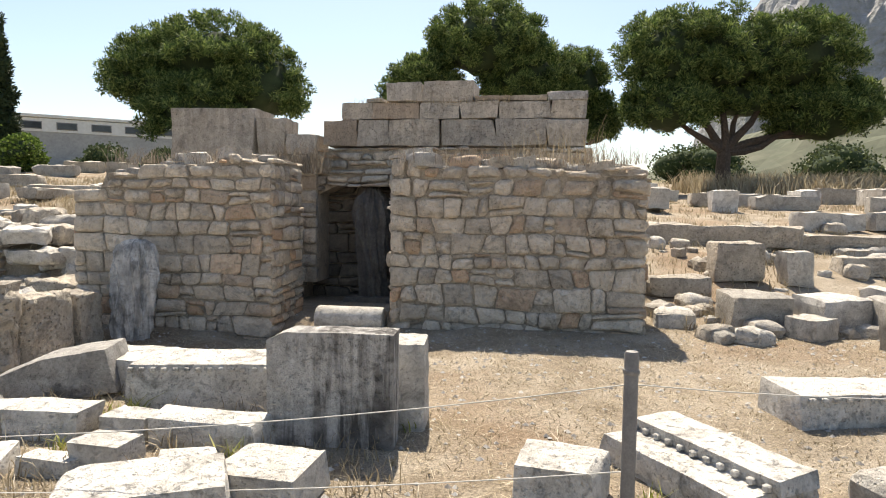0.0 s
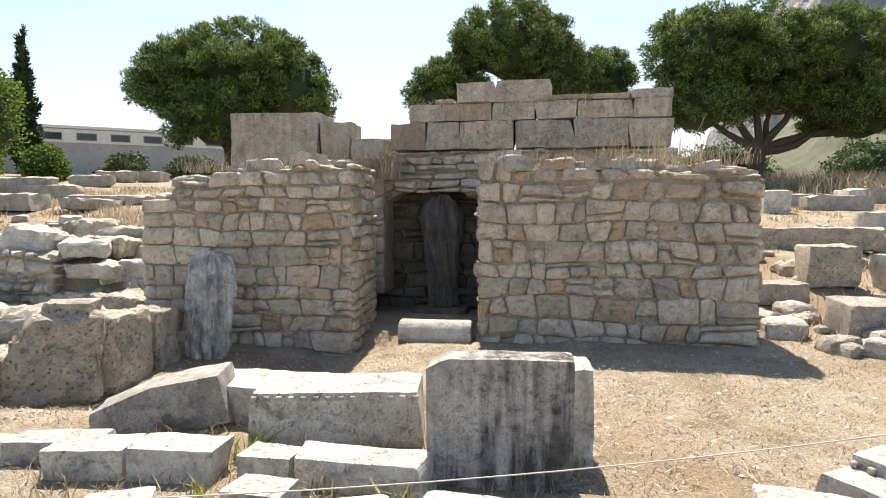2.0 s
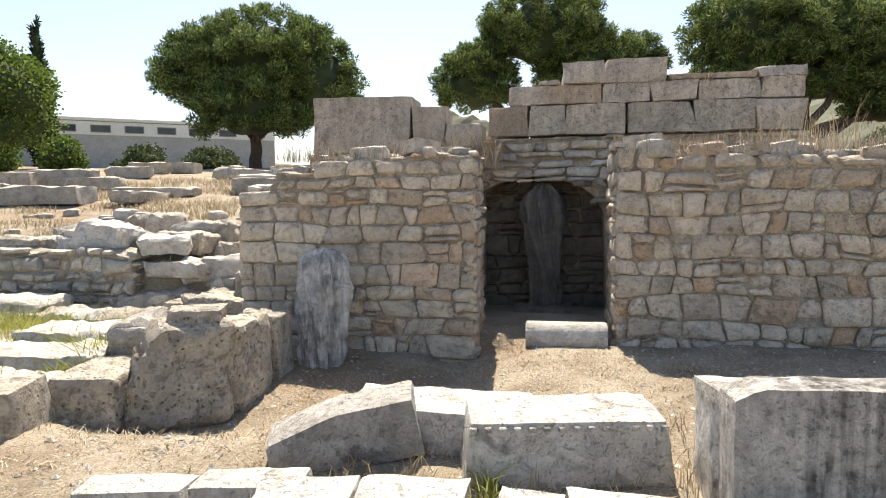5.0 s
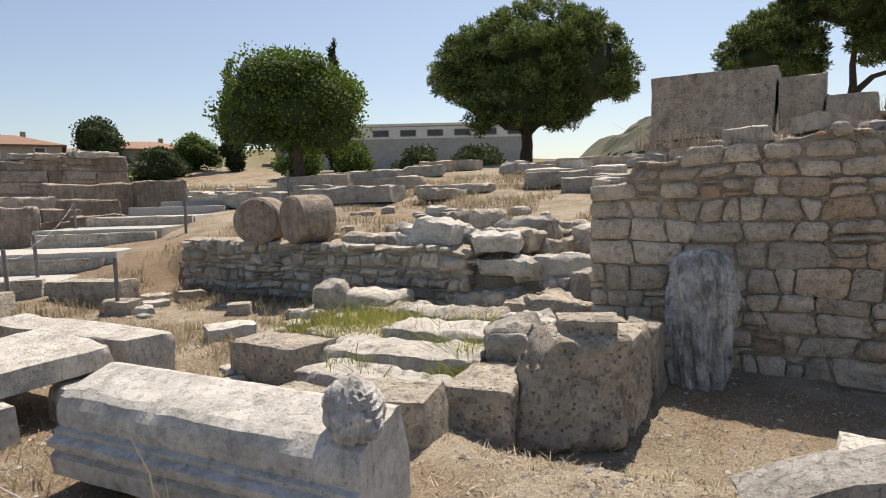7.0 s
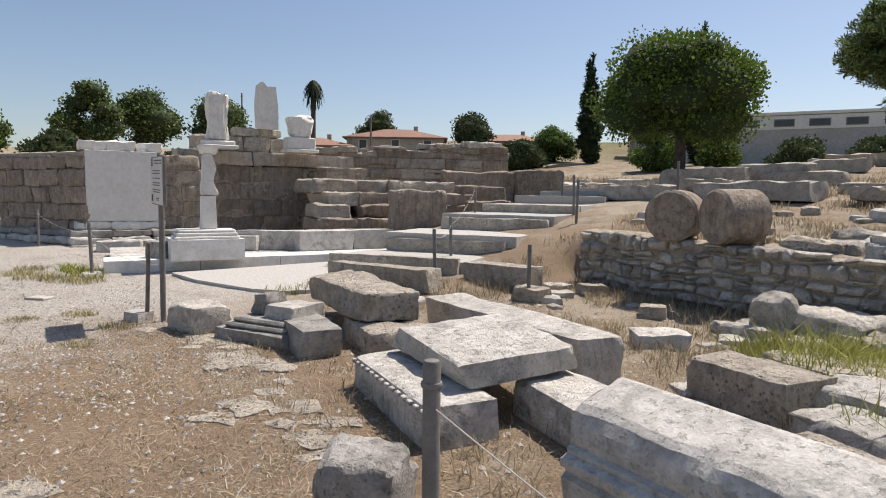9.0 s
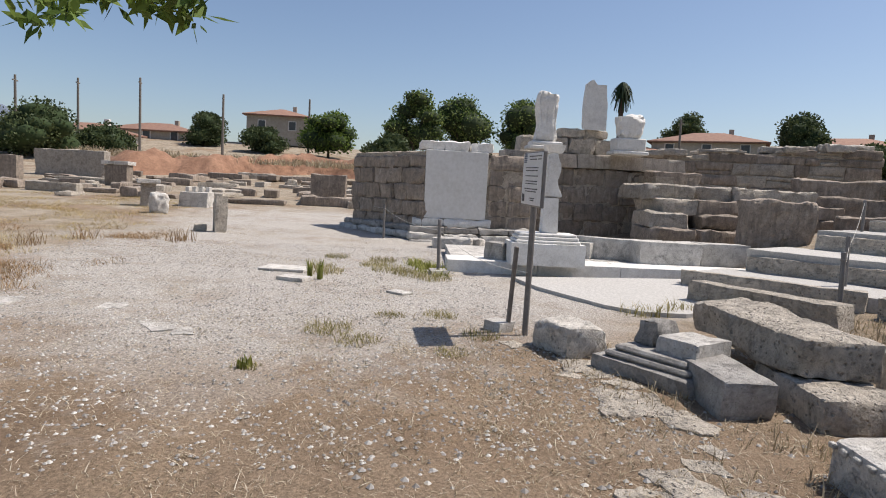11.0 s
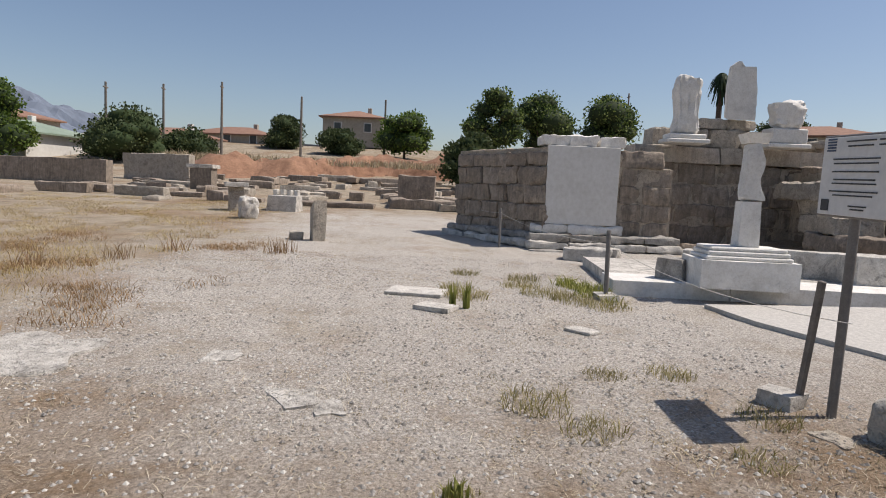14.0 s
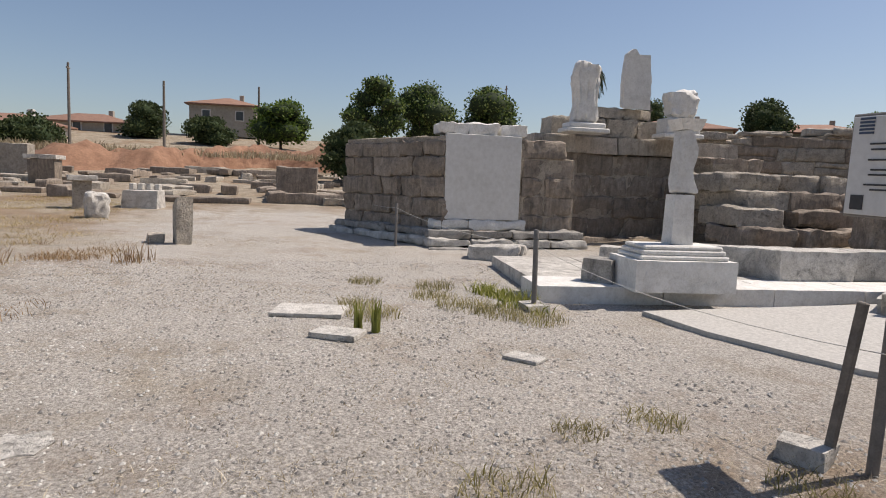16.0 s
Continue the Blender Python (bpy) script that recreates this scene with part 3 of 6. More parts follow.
def lumps(name, lobes, shrink, mat, sub=2, jag=0.12):
    """Rough lobes in one mesh, filling a crown; dark colour paints its inner shade."""
    bm = bmesh.new()
    for (x, y, z, a, b, c) in lobes:
        new_v = bmesh.ops.create_icosphere(bm, subdivisions=sub, radius=1)["verts"]
        for v in new_v:
            k = shrink * (1 + jag * 2 * noise.noise(v.co * 2.3 + Vector((x, y, z))))
            v.co = Vector((x + v.co.x * a * k, y + v.co.y * b * k, z + v.co.z * c * k))
    me = bpy.data.meshes.new(name)
    bm.to_mesh(me)
    bm.free()
    me.shade_smooth()
    me.materials.append(mat)
    return me


def limb(bm, a, b, r0, r1, seg=8, bend=0.0, seed=0):
    """A tapered limb between two points."""
    a, b = Vector(a), Vector(b)
    ax = (b - a).normalized()
    s = ax.orthogonal().normalized()
    t = ax.cross(s)
    rings = []
    n = 5
    for i in range(n + 1):
        f = i / n
        p = a.lerp(b, f) + (s * noise.noise(Vector((seed, f * 2, 1))) + t * noise.noise(Vector((seed, f * 2, 7)))) * bend * math.sin(f * math.pi)
        r = r0 + (r1 - r0) * f
        rings.append([bm.verts.new(p + (s * math.cos(6.283 * k / seg) + t * math.sin(6.283 * k / seg)) * r * (1 + 0.12 * noise.noise(Vector((k * 1.3, i, seed))))) for k in range(seg)])
    for i in range(n):
        for k in range(seg):
            bm.faces.new((rings[i][k], rings[i][(k + 1) % seg], rings[i + 1][(k + 1) % seg], rings[i + 1][k]))
    bm.faces.new(rings[-1])
    bm.faces.new(list(reversed(rings[0])))


# ---- ground: one sheet to the horizon ----
def axis(a, b, step, far):
    v = list(np.arange(a, b + step / 2, step))
    s, lo, hi = step, a, b
    left, right = [], []
    while hi < far:
        s *= 1.16
        lo, hi = lo - s, hi + s
        left.append(lo), right.append(hi)
    return left[::-1] + v + right


gx, gy = axis(-28, 8, 0.16, 2600), axis(-6, 16, 0.16, 2600)
gverts = []
for yy in gy:
    for xx in gx:
        near = -30 < xx < 10 and -8 < yy < 18
        z = ground_at(xx, yy)
        if near:
            z += 0.012 * noise.noise(Vector((xx * 5, yy * 5, 3)))
        gverts.append((xx, yy, z))
nx = len(gx)
gfaces = [(j * nx + i, j * nx + i + 1, (j + 1) * nx + i + 1, (j + 1) * nx + i) for j in range(len(gy) - 1) for i in range(nx - 1)]
tagged(new("ground", mesh_of("ground", gverts, gfaces, GROUND, 0)), "dry straw-covered earth with pale gravel and brown soil", "ground", kind="structure")
bpy.data.objects["ground"].data.shade_smooth()


# ---- far hills ----
def hill(name, label, cx, cy, rx, ry, h, mat, seed, base, sharp=1.0, rough=0.25, n=70):
    vs, fs = [], []
    for j in range(n + 1):
        for i in range(n + 1):
            u, v = 2 * i / n - 1, 2 * j / n - 1
            r = math.hypot(u, v)
            e = max(0.0, 1 - r) ** sharp
            q = Vector((u * 2.3, v * 2.3, seed))
            f = noise.fractal(q * 1.6, 1.0, 2.0, 6)
            z = h * (e * (1 + rough * f) + 0.06 * f * min(1, e * 4))
            vs.append((cx + u * rx, cy + v * ry, base + z - (25 if r > 0.98 else 0)))
    for j in range(n):
        for i in range(n):
            a = j * (n + 1) + i
            fs.append((a, a + 1, a + n + 2, a + n + 1))
    return tagged(new(name, mesh_of(name, vs, fs, mat, 0)), label, "hill", kind="structure")


CRAG = stone_mat("mountain_rock", (0.36, 0.36, 0.37), (0.28, 0.28, 0.29), (0.19, 0.20, 0.18), (0.10, 0.12, 0.08), 0.5, 0.06, 0.3, vary=0.0, bump_d=4.0)
for nd in CRAG.node_tree.nodes:
    if nd.type == "TEX_NOISE":
        nd.inputs["Scale"].default_value *= 0.012
HILL = simple_mat("scrub_hillside", (0.055, 0.07, 0.04), (0.13, 0.125, 0.085), 0.02, 0.95, bump_s=0.0)
# Distance haze is put into this hill's blue-grey colour.
HAZE_HILL = simple_mat("haze_tinted_hill", (0.13, 0.16, 0.215), (0.16, 0.19, 0.24), 0.004, 0.95, bump_s=0.0)
hill("backdrop_mountain", "steep grey limestone mountain rising behind the ruins", 1110, 1300, 580, 560, 680, CRAG, 4.0, 20, 0.4, 0.3, 130)
hill("backdrop_slope", "scrub-covered foothill below the grey mountain", 540, 560, 420, 330, 120, HILL, 9.0, 8, 0.8, 0.3)
hill("backdrop_knoll", "grey-green wooded knoll behind the pines", -9, 330, 66, 60, 33, HILL, 6.0, 14, 0.7, 0.2, 40)
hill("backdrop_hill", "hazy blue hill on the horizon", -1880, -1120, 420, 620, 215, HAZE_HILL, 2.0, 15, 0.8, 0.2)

# ---- the ruined front: two rubble walls with a doorway between ----
FRONT = -9.0


def wall_frame(x, y, rz):
    return pose(x, y, 0, 0, 0, rz)


def rubble_wall(name, label, m, L, T, top, bottom, course, width, mats, seed, ends="", **kw):
    ob = new(name, core_mesh(name, L, T, top, bottom, MORTAR))
    ob.matrix_world = m
    tagged(ob, label, "wall", kind="structure")
    stone_face(ob, m, L, top, bottom, course, width, mats, seed, **kw)
    if "r" in ends:
        e = m @ pose(L, 0, 0, 0, 0, 90)
        stone_face(ob, e, T, lambda u: top(L), bottom, course * 0.7, width, mats, seed + 1, **kw)
    if "l" in ends:
        e = m @ pose(0, T, 0, 0, 0, -90)
        stone_face(ob, e, T, lambda u: top(0), bottom, course, width, mats, seed + 2, **kw)
    return ob


mL = wall_frame(-4.78, 8.16, -6.5)
topL = lambda u: 1.70 if u < 0.36 else (1.90 if u < 1.05 else (2.03 if u < 1.75 else 2.10)) + 0.06 * noise.noise(Vector((u * 3, 0, 4)))
mR = wall_frame(-0.66, 7.80, -10.0)
topR = lambda u: 2.04 + 0.10 * noise.noise(Vector((u * 2.9, 0, 8))) + (0.1 if u < 0.35 else 0) - 0.02 * u
rubble_wall("wall_west", "tan rubble masonry wall of squared field stones in old mortar", mL, 2.66, 1.15, topL, -0.32, 0.19, 0.25, [RUBBLE], 21, "rl", bulge=0.02)
rubble_wall("wall_east", "tan rubble masonry wall of rough mixed field stones in mortar", mR, 3.06, 1.1, topR, -0.12, 0.185, 0.25, [RUBBLE], 35, "lr", bulge=0.023, wobble=0.045)

def loose_top(parent, m, L, T, top, n, seed, mats):
    """Loose stones left on a broken wall's top."""
    rg = random.Random(seed)
    for i in range(n):
        u = L * (i + rg.uniform(0.1, 0.9)) / n
        w = rg.uniform(0.12, 0.3)
        SEED[0] += 1
        o = part("stone", rock_mesh("stone", w * 1.3, w, w * rg.uniform(0.4, 0.65), rg.choice(mats), SEED[0], rough=0.025, chip=0.06, step=0.07), None, parent)
        o.matrix_parent_inverse = parent.matrix_world.inverted()
        o.matrix_world = m @ pose(u, rg.uniform(0.12, T - 0.2), top(u) - 0.05, rg.uniform(-8, 8), rg.uniform(-8, 8), rg.uniform(0, 180))


loose_top(bpy.data.objects["wall_west"], mL, 2.6, 1.0, topL, 24, 3, [RUBBLE, RUBBLE_GREY])
loose_top(bpy.data.objects["wall_east"], mR, 3.0, 1.0, topR, 30, 4, [RUBBLE, RUBBLE_GREY])

# ---- the back wall: rubble below, ashlar courses above ----
mB = wall_frame(-1.95, 9.95, FRONT)


# Soot and the recess's shade are both put into this stone's colour.
SOOT_SHADE = stone_mat("sooty_shaded_niche_stone", (0.20, 0.175, 0.15), (0.15, 0.13, 0.11), (0.09, 0.078, 0.068), (0.03, 0.027, 0.025), 0.6, 20, 0.6, vary=0.15)
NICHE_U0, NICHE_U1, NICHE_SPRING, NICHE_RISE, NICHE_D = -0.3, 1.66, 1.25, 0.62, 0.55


def niche_top(u):
    """Upper edge of the niche's arched opening; -1 outside it."""
    f = (u - (NICHE_U0 + NICHE_U1) / 2) / ((NICHE_U1 - NICHE_U0) / 2)
    return NICHE_SPRING + NICHE_RISE * math.sqrt(1 - f * f) if abs(f) < 1 else -1.0


back = new("wall_back", core_mesh("wall_back", 4.75, 1.3, lambda u: 2.42, -0.15, MORTAR))
back.matrix_world = mB @ Matrix.Translation((-0.6, NICHE_D + 0.06, 0))
tagged(back, "rear rubble wall with a dark arched niche and ashlar courses above", "wall", kind="structure")
fv, ff = [], []
for i in range(94):
    u = -0.48 + 0.05 * i
    zb = max(-0.15, niche_top(u) + 0.03 * noise.noise(Vector((u * 6, 1, 1))))
    fv += [(u, 0.05, zb), (u, NICHE_D + 0.08, zb), (u, NICHE_D + 0.08, 2.4), (u, 0.05, 2.4)]
for i in range(93):
    for j in range(4):
        k = (j + 1) % 4
        ff.append((4 * i + j, 4 * i + 4 + j, 4 * i + 4 + k, 4 * i + k))
ff += [(0, 1, 2, 3), (375, 374, 373, 372)]
o = part("niche_surround", mesh_of("niche_surround", fv, ff, MORTAR, 30), None, back)
o.matrix_parent_inverse = back.matrix_world.inverted()
o.matrix_world = mB
stone_face(back, mB @ Matrix.Translation((-0.5, 0, 0)), 4.65, lambda u: 2.42, -0.15, 0.15, 0.34, [RUBBLE, ASHLAR, RUBBLE_GREY], 52, bulge=0.022, skip=lambda u, v: v < 1.8 and u < 2.4)
# Stones round the opening: smoke stain and niche shade share one dark colour.
SMOKE_SHADE = stone_mat("smoke_and_shade_stone", (0.36, 0.315, 0.265), (0.28, 0.245, 0.205), (0.17, 0.148, 0.125), (0.04, 0.036, 0.033), 0.7, 22, 0.8, vary=0.3)
stone_face(back, mB @ Matrix.Translation((-0.5, 0, 0)), 2.5, lambda u: 1.86, -0.15, 0.15, 0.3, [SMOKE_SHADE], 53, bulge=0.022, skip=lambda u, v: v < niche_top(u - 0.5) + 0.04)
stone_face(back, mB @ Matrix.Translation((-0.4, NICHE_D, 0)), 2.15, lambda u: 2.0, -0.1, 0.2, 0.34, [SOOT_SHADE], 54, bulge=0.02)
stone_face(back, mB @ pose(4.15, 0, 0, 0, 0, 90), 1.5, lambda u: 2.42, -0.1, 0.18, 0.3, [RUBBLE], 55, bulge=0.025)


def ashlar_course(parent, m, z0, z1, cuts, T, seed, mat=ASHLAR, name="ashlar_block"):
    for i in range(len(cuts) - 1):
        a, b = cuts[i], cuts[i + 1]
        SEED[0] += 1
        me = rock_mesh(name, b - a - 0.006, T, z1 - z0 - 0.005, mat, SEED[0], rough=0.016 if mat is ASHLAR else 0.04, chip=0.055 if mat is ASHLAR else 0.10, step=0.085)
        o = new(name, me)
        o.parent = parent
        o.matrix_parent_inverse = parent.matrix_world.inverted()
        o.matrix_world = m @ Matrix.Translation(((a + b) / 2, T / 2 + 0.01 * noise.noise(Vector((i, z0 * 9, seed))), z0))


ashlar_course(back, mB, 2.43, 2.84, [0.05, 0.62, 1.12, 1.9, 2.75, 3.5, 4.1], 0.62, 1)
ashlar_course(back, mB, 2.84, 3.10, [0.35, 0.85, 1.6, 2.2, 2.8, 3.55, 4.08], 0.6, 2)
ashlar_course(back, mB, 3.10, 3.24, [3.52, 4.07], 0.55, 3)
ashlar_course(back, mB, 3.10, 3.40, [1.05, 1.62, 2.42], 0.58, 4)
ashlar_course(back, mB, 3.10, 3.18, [2.44, 2.95, 3.5], 0.5, 5)
ashlar_course(back, mB, 3.10, 3.17, [0.75, 1.03], 0.4, 6)

# the great block to its west, on a rough footing
mW = wall_frame(-4.45, 10.18, -8.0)
foot = rubble_wall("wall_footing", "low rubble footing under large ashlar blocks", mW, 2.5, 0.8, lambda u: 2.24 if u < 1.4 else 2.3, 0.3, 0.2, 0.35, [RUBBLE_GREY, ASHLAR], 77, "l", bulge=0.02)
ashlar_course(foot, mW, 2.25, 3.02, [0.05, 1.48], 0.75, 7)
ashlar_course(foot, mW, 2.3, 2.86, [1.5, 1.98], 0.6, 8)
ashlar_course(foot, mW, 2.3, 2.62, [2.0, 2.48], 0.6, 9)

# ---- retaining rubble wall to the north-west ----
mRet = wall_frame(-12.1, 9.75, -6.5)
rubble_wall("wall_retaining", "low grey dry-stone retaining wall of broken stones", mRet, 5.6, 0.5, lambda u: 1.06 - 0.02 * u + 0.1 * noise.noise(Vector((u * 1.3, 2, 2))), 0.15, 0.14, 0.22, [RUBBLE_GREY], 91, "r", bulge=0.05, wobble=0.06, split=0.4)

# ---- the monument to the west ----
mon_side = wall_frame(-25.4, 1.95, 29.0)
side = new("wall_monument_side", core_mesh("wall_monument_side", 3.45, 1.0, lambda u: 2.58, 0.1, MORTAR))
side.matrix_world = mon_side
tagged(side, "weathered brown ashlar side wall of the monument", "wall", kind="structure")
zz = 0.15
for k, hgt in enumerate((0.30, 0.42, 0.40, 0.42, 0.42, 0.34)):
    cuts = [0.0, 0.7, 1.45, 2.1, 2.8, 3.45] if k % 2 else [0.0, 0.4, 1.1, 1.8, 2.5, 3.45]
    ashlar_course(side, mon_side @ Matrix.Translation((0, -0.06 - (0.12 if k == 0 else 0), 0)), zz, zz + hgt, cuts, 0.7, 20 + k, MONUMENT)
    zz += hgt

mon_front = wall_frame(-22.42, 3.62, 88.5)   # u runs north, depth runs west
front = new("wall_monument_front", core_mesh("wall_monument_front", 2.9, 0.9, lambda u: 2.5 if u < 1.7 else 2.2, 0.1, MORTAR))
front.matrix_world = mon_front
tagged(front, "brown ashlar monument front with a plain white marble panel", "wall", kind="structure")
ashlar_course(front, mon_front, 2.58, 2.82, [-0.12, 0.5, 1.15, 1.78], 0.75, 31, WHITE_MARBLE, "cornice_block")
for k in range(5):
    ashlar_course(front, mon_front, 0.55 + 0.4 * k, 0.95 + 0.4 * k, [1.68, 2.2, 2.85] if k < 4 else [1.68, 2.7], 0.6, 33 + k, MONUMENT)
ashlar_course(front, mon_front @ Matrix.Translation((0, -0.18, 0)), 0.3, 0.62, [-0.3, 0.6, 1.5, 2.9], 0.8, 45, MONUMENT)
ashlar_course(front, mon_front @ Matrix.Translation((0, -0.1, 0)), 0.62, 0.84, [-0.25, 0.55, 1.75], 0.7, 46, WHITE_MARBLE)
pb = box_bm(1.62, 0.12, 1.74, 0.81, 0.0, 0.84, 0.008)
pn = part("panel", pb, PLASTER, front, "smooth plain white marble panel")
pn.matrix_parent_inverse = front.matrix_world.inverted()
pn.matrix_world = mon_front

mon_recess = wall_frame(-23.55, 6.2, 88.5)
rec = new("wall_monument_recess", core_mesh("wall_monument_recess", 5.2, 0.9, lambda u: 2.4, 0.1, MORTAR))
rec.matrix_world = mon_recess
tagged(rec, "recessed brown ashlar back wall of the monument", "wall", kind="structure")
for k in range(4):
    ashlar_course(rec, mon_recess, 0.4 + 0.5 * k, 0.9 + 0.5 * k, [0.0, 0.9, 1.9, 2.8, 3.6, 4.4, 5.2] if k % 2 else [0.0, 1.3, 2.3, 3.3, 4.2, 5.2], 0.6, 61 + k, MONUMENT)
ashlar_course(rec, mon_recess @ Matrix.Translation((0, -0.12, 0)), 2.4, 2.8, [-0.2, 0.8, 1.9, 2.9, 3.9, 5.2], 0.9, 66, ASHLAR)
ashlar_course(rec, mon_recess @ Matrix.Translation((0, 0.1, 0)), 2.8, 3.25, [0.3, 1.0, 1.7, 2.5, 3.4], 0.8, 67, POROS)
ashlar_course(rec, mon_recess @ Matrix.Translation((0, 0.16, 0)), 3.25, 3.52, [1.5, 2.2, 2.9], 0.6, 69, POROS)
ashlar_course(rec, mon_recess @ Matrix.Translation((0, -0.35, 0)), 0.25, 0.45, [-0.2, 1.0, 2.2, 3.4, 5.2], 0.8, 68, MONUMENT)

# stepped northern wing and the long wall that goes on from it
mon_wing = wall_frame(-22.4, 10.0, 88.5)
wing = new("wall_monument_wing", core_mesh("wall_monument_wing", 1.3, 2.2, lambda u: 2.3, 0.2, MORTAR))
wing.matrix_world = mon_wing
tagged(wing, "stepped ashlar wing at the monument's north end", "wall", kind="structure")
for k in range(5):
    ashlar_course(wing, mon_wing, 0.4 + 0.4 * k, 0.8 + 0.4 * k, [0.0, 0.7 + 0.05 * k, 1.35], 0.8, 71 + k, MONUMENT)
mon_long = wall_frame(-25.6, 11.0, 74.5)
rubble_wall("wall_long", "long low ruined wall of brown courses with eroded top", mon_long, 7.6, 0.8, lambda u: 3.05 + 0.07 * u + 0.25 * noise.noise(Vector((u * 0.9, 5, 5))), 0.6, 0.34, 0.8, [MONUMENT, POROS], 101, "r", bulge=0.03)


# ---- marble blocks lying before the ruined front ----
G1 = "fallen marble blocks before the wall"
block("marble_slab", "upright grey marble slab with dark vertical stains", -0.68, 3.93, 0.80, 0.22, 0.76, -5, STELE, z=-0.04, rough=0.006, chip=0.03, top_rough=0.012,
              shape=lambda u, v, w, p: (p.x, p.y, p.z - max(0, -u - 0.72) * 0.2 * (1 if w > 0 else 0) * max(0, w)))
block("marble_block", "rough marble block standing close behind the upright slab", -0.55, 4.32, 0.95, 0.34, 0.62, -6, MARBLE, rough=0.02, chip=0.065)
block("marble_block", "small angular marble block with a bright top", 0.62, 3.16, 0.42, 0.38, 0.26, -22, MARBLE, rough=0.018, chip=0.065, group=G1)
block("marble_slab", "broken marble slab beside the long dentil block", -2.45, 5.12, 1.15, 0.5, 0.30, -10, MARBLE, rough=0.02, chip=0.065, group=G1)
block("marble_block", "wedge-shaped marble block lying tilted on earth", -2.98, 4.9, 0.86, 0.40, 0.36, 12, MARBLE_DARK, rough=0.02, chip=0.06, ry=-8, group=G1,
      shape=lambda u, v, w, p: (p.x, p.y, p.z if w < 0 else p.z * (1 - 0.75 * max(0, -u * 0.9 - 0.05))))
for (x, y, L, W, H, r) in [(-3.05, 4.05, 0.5, 0.28, 0.21, 1), (-2.53, 4.03, 0.5, 0.27, 0.22, -4), (-1.97, 3.95, 0.31, 0.22, 0.2, -12), (-1.44, 3.84, 0.73, 0.24, 0.21, -12),
                           (-3.94, 4.2, 0.53, 0.24, 0.16, 4), (-3.37, 4.24, 0.54, 0.24, 0.17, 4)]:
    block("kerb_stone", "pale marble kerb stone in a row on dry earth", x, y, L, W, H, r, MARBLE, rough=0.015, chip=0.045, group="row of kerb stones", category="kerb stone")
for (x, y, L, W, H, r) in [(-2.6, 3.42, 0.36, 0.32, 0.15, 15), (-2.16, 3.42, 0.35, 0.16, 0.13, -11), (-1.88, 3.48, 0.3, 0.24, 0.2, -9), (-1.36, 3.3, 0.3, 0.28, 0.18, 17), (-2.85, 3.1, 0.3, 0.25, 0.16, 30)]:
    block("broken_stone", "small broken marble piece among dry grass", x, y, L, W, H, r, MARBLE, rough=0.02, chip=0.05, group=G1)
block("boulder", "rounded straw-covered boulder at the rope line", 2.35, 2.95, 0.55, 0.45, 0.26, 20, RUBBLE_GREY, rough=0.03, chip=0.12, category="boulder")
block("marble_block", "flat marble block with a weathered white top", -0.88, 3.16, 0.48, 0.42, 0.23, -13, MARBLE, rough=0.012, chip=0.06, group=G1)
block("marble_block", "squared marble block with a bright worn top", -1.35, 2.78, 0.75, 0.42, 0.3, 20, MARBLE, rough=0.02, chip=0.065, group=G1)


def dentil_block(label, x, y, L, W, H, rz, nd, side=-1, inset=0.0):
    """A cornice block with a row of small square dentils along one upper edge."""
    base = block("cornice_block", label, x, y, L, W, H, rz, MARBLE, rough=0.015, chip=0.045, category="cornice block")
    for i in range(nd):
        b = box_bm(L / nd * 0.5, 0.035, 0.03, -L / 2 + L * (i + 0.5) / nd, side * (W / 2 - inset - 0.005), H - (0.05 if inset == 0 else 0.012), 0.006)
        part("dentil", b, MARBLE if inset == 0 else MARBLE_DARK, base)
    return base


dentil_block("long marble cornice block with a dentil edge", -1.72, 4.72, 1.12, 0.52, 0.38, 3, 14)
dentil_block("marble slab with a row of dentils, half sunk in earth", 2.98, 4.55, 1.0, 0.5, 0.27, 6, 11)
tri = block("cornice_block", "marble cornice slab with a row of dentils along its ledge", 1.42, 3.37, 1.0, 0.54, 0.2, -66, MARBLE, rough=0.015, chip=0.04, category="cornice block")
part("upper_ledge", rock_mesh("upper_ledge", 1.0, 0.3, 0.085, MARBLE, 401, rough=0.012, chip=0.03), None, tri).location = (0, 0.115, 0.185)
for i in range(11):
    part("dentil", box_bm(0.036, 0.035, 0.035, -0.46 + 0.092 * i, -0.05, 0.2, 0.006), MARBLE, tri)

# the fallen column drum in the doorway
dv, df = lathe([(0.155, 0), (0.17, 0.02), (0.168, 0.4), (0.172, 0.83), (0.16, 0.86)], 26)
ob = new("column_shaft", mesh_of("column_shaft", dv, df, MARBLE, 40))
ob.matrix_world = pose(-1.58, 7.95, 0.07, 0, 90, -8)
tagged(ob, "short smooth marble column shaft lying in the doorway", "column")


# Darker copy of the statue marble; niche shade and soot are in its colour.
SHADED_STATUE = streaked(stone_mat("sooty_shaded_statue_marble", (0.20, 0.185, 0.17), (0.14, 0.13, 0.12), (0.07, 0.065, 0.06), (0.05, 0.047, 0.044), 0.5, 18, 0.3, vary=0.05), (0.05, 0.05, 0.05), 0.6)


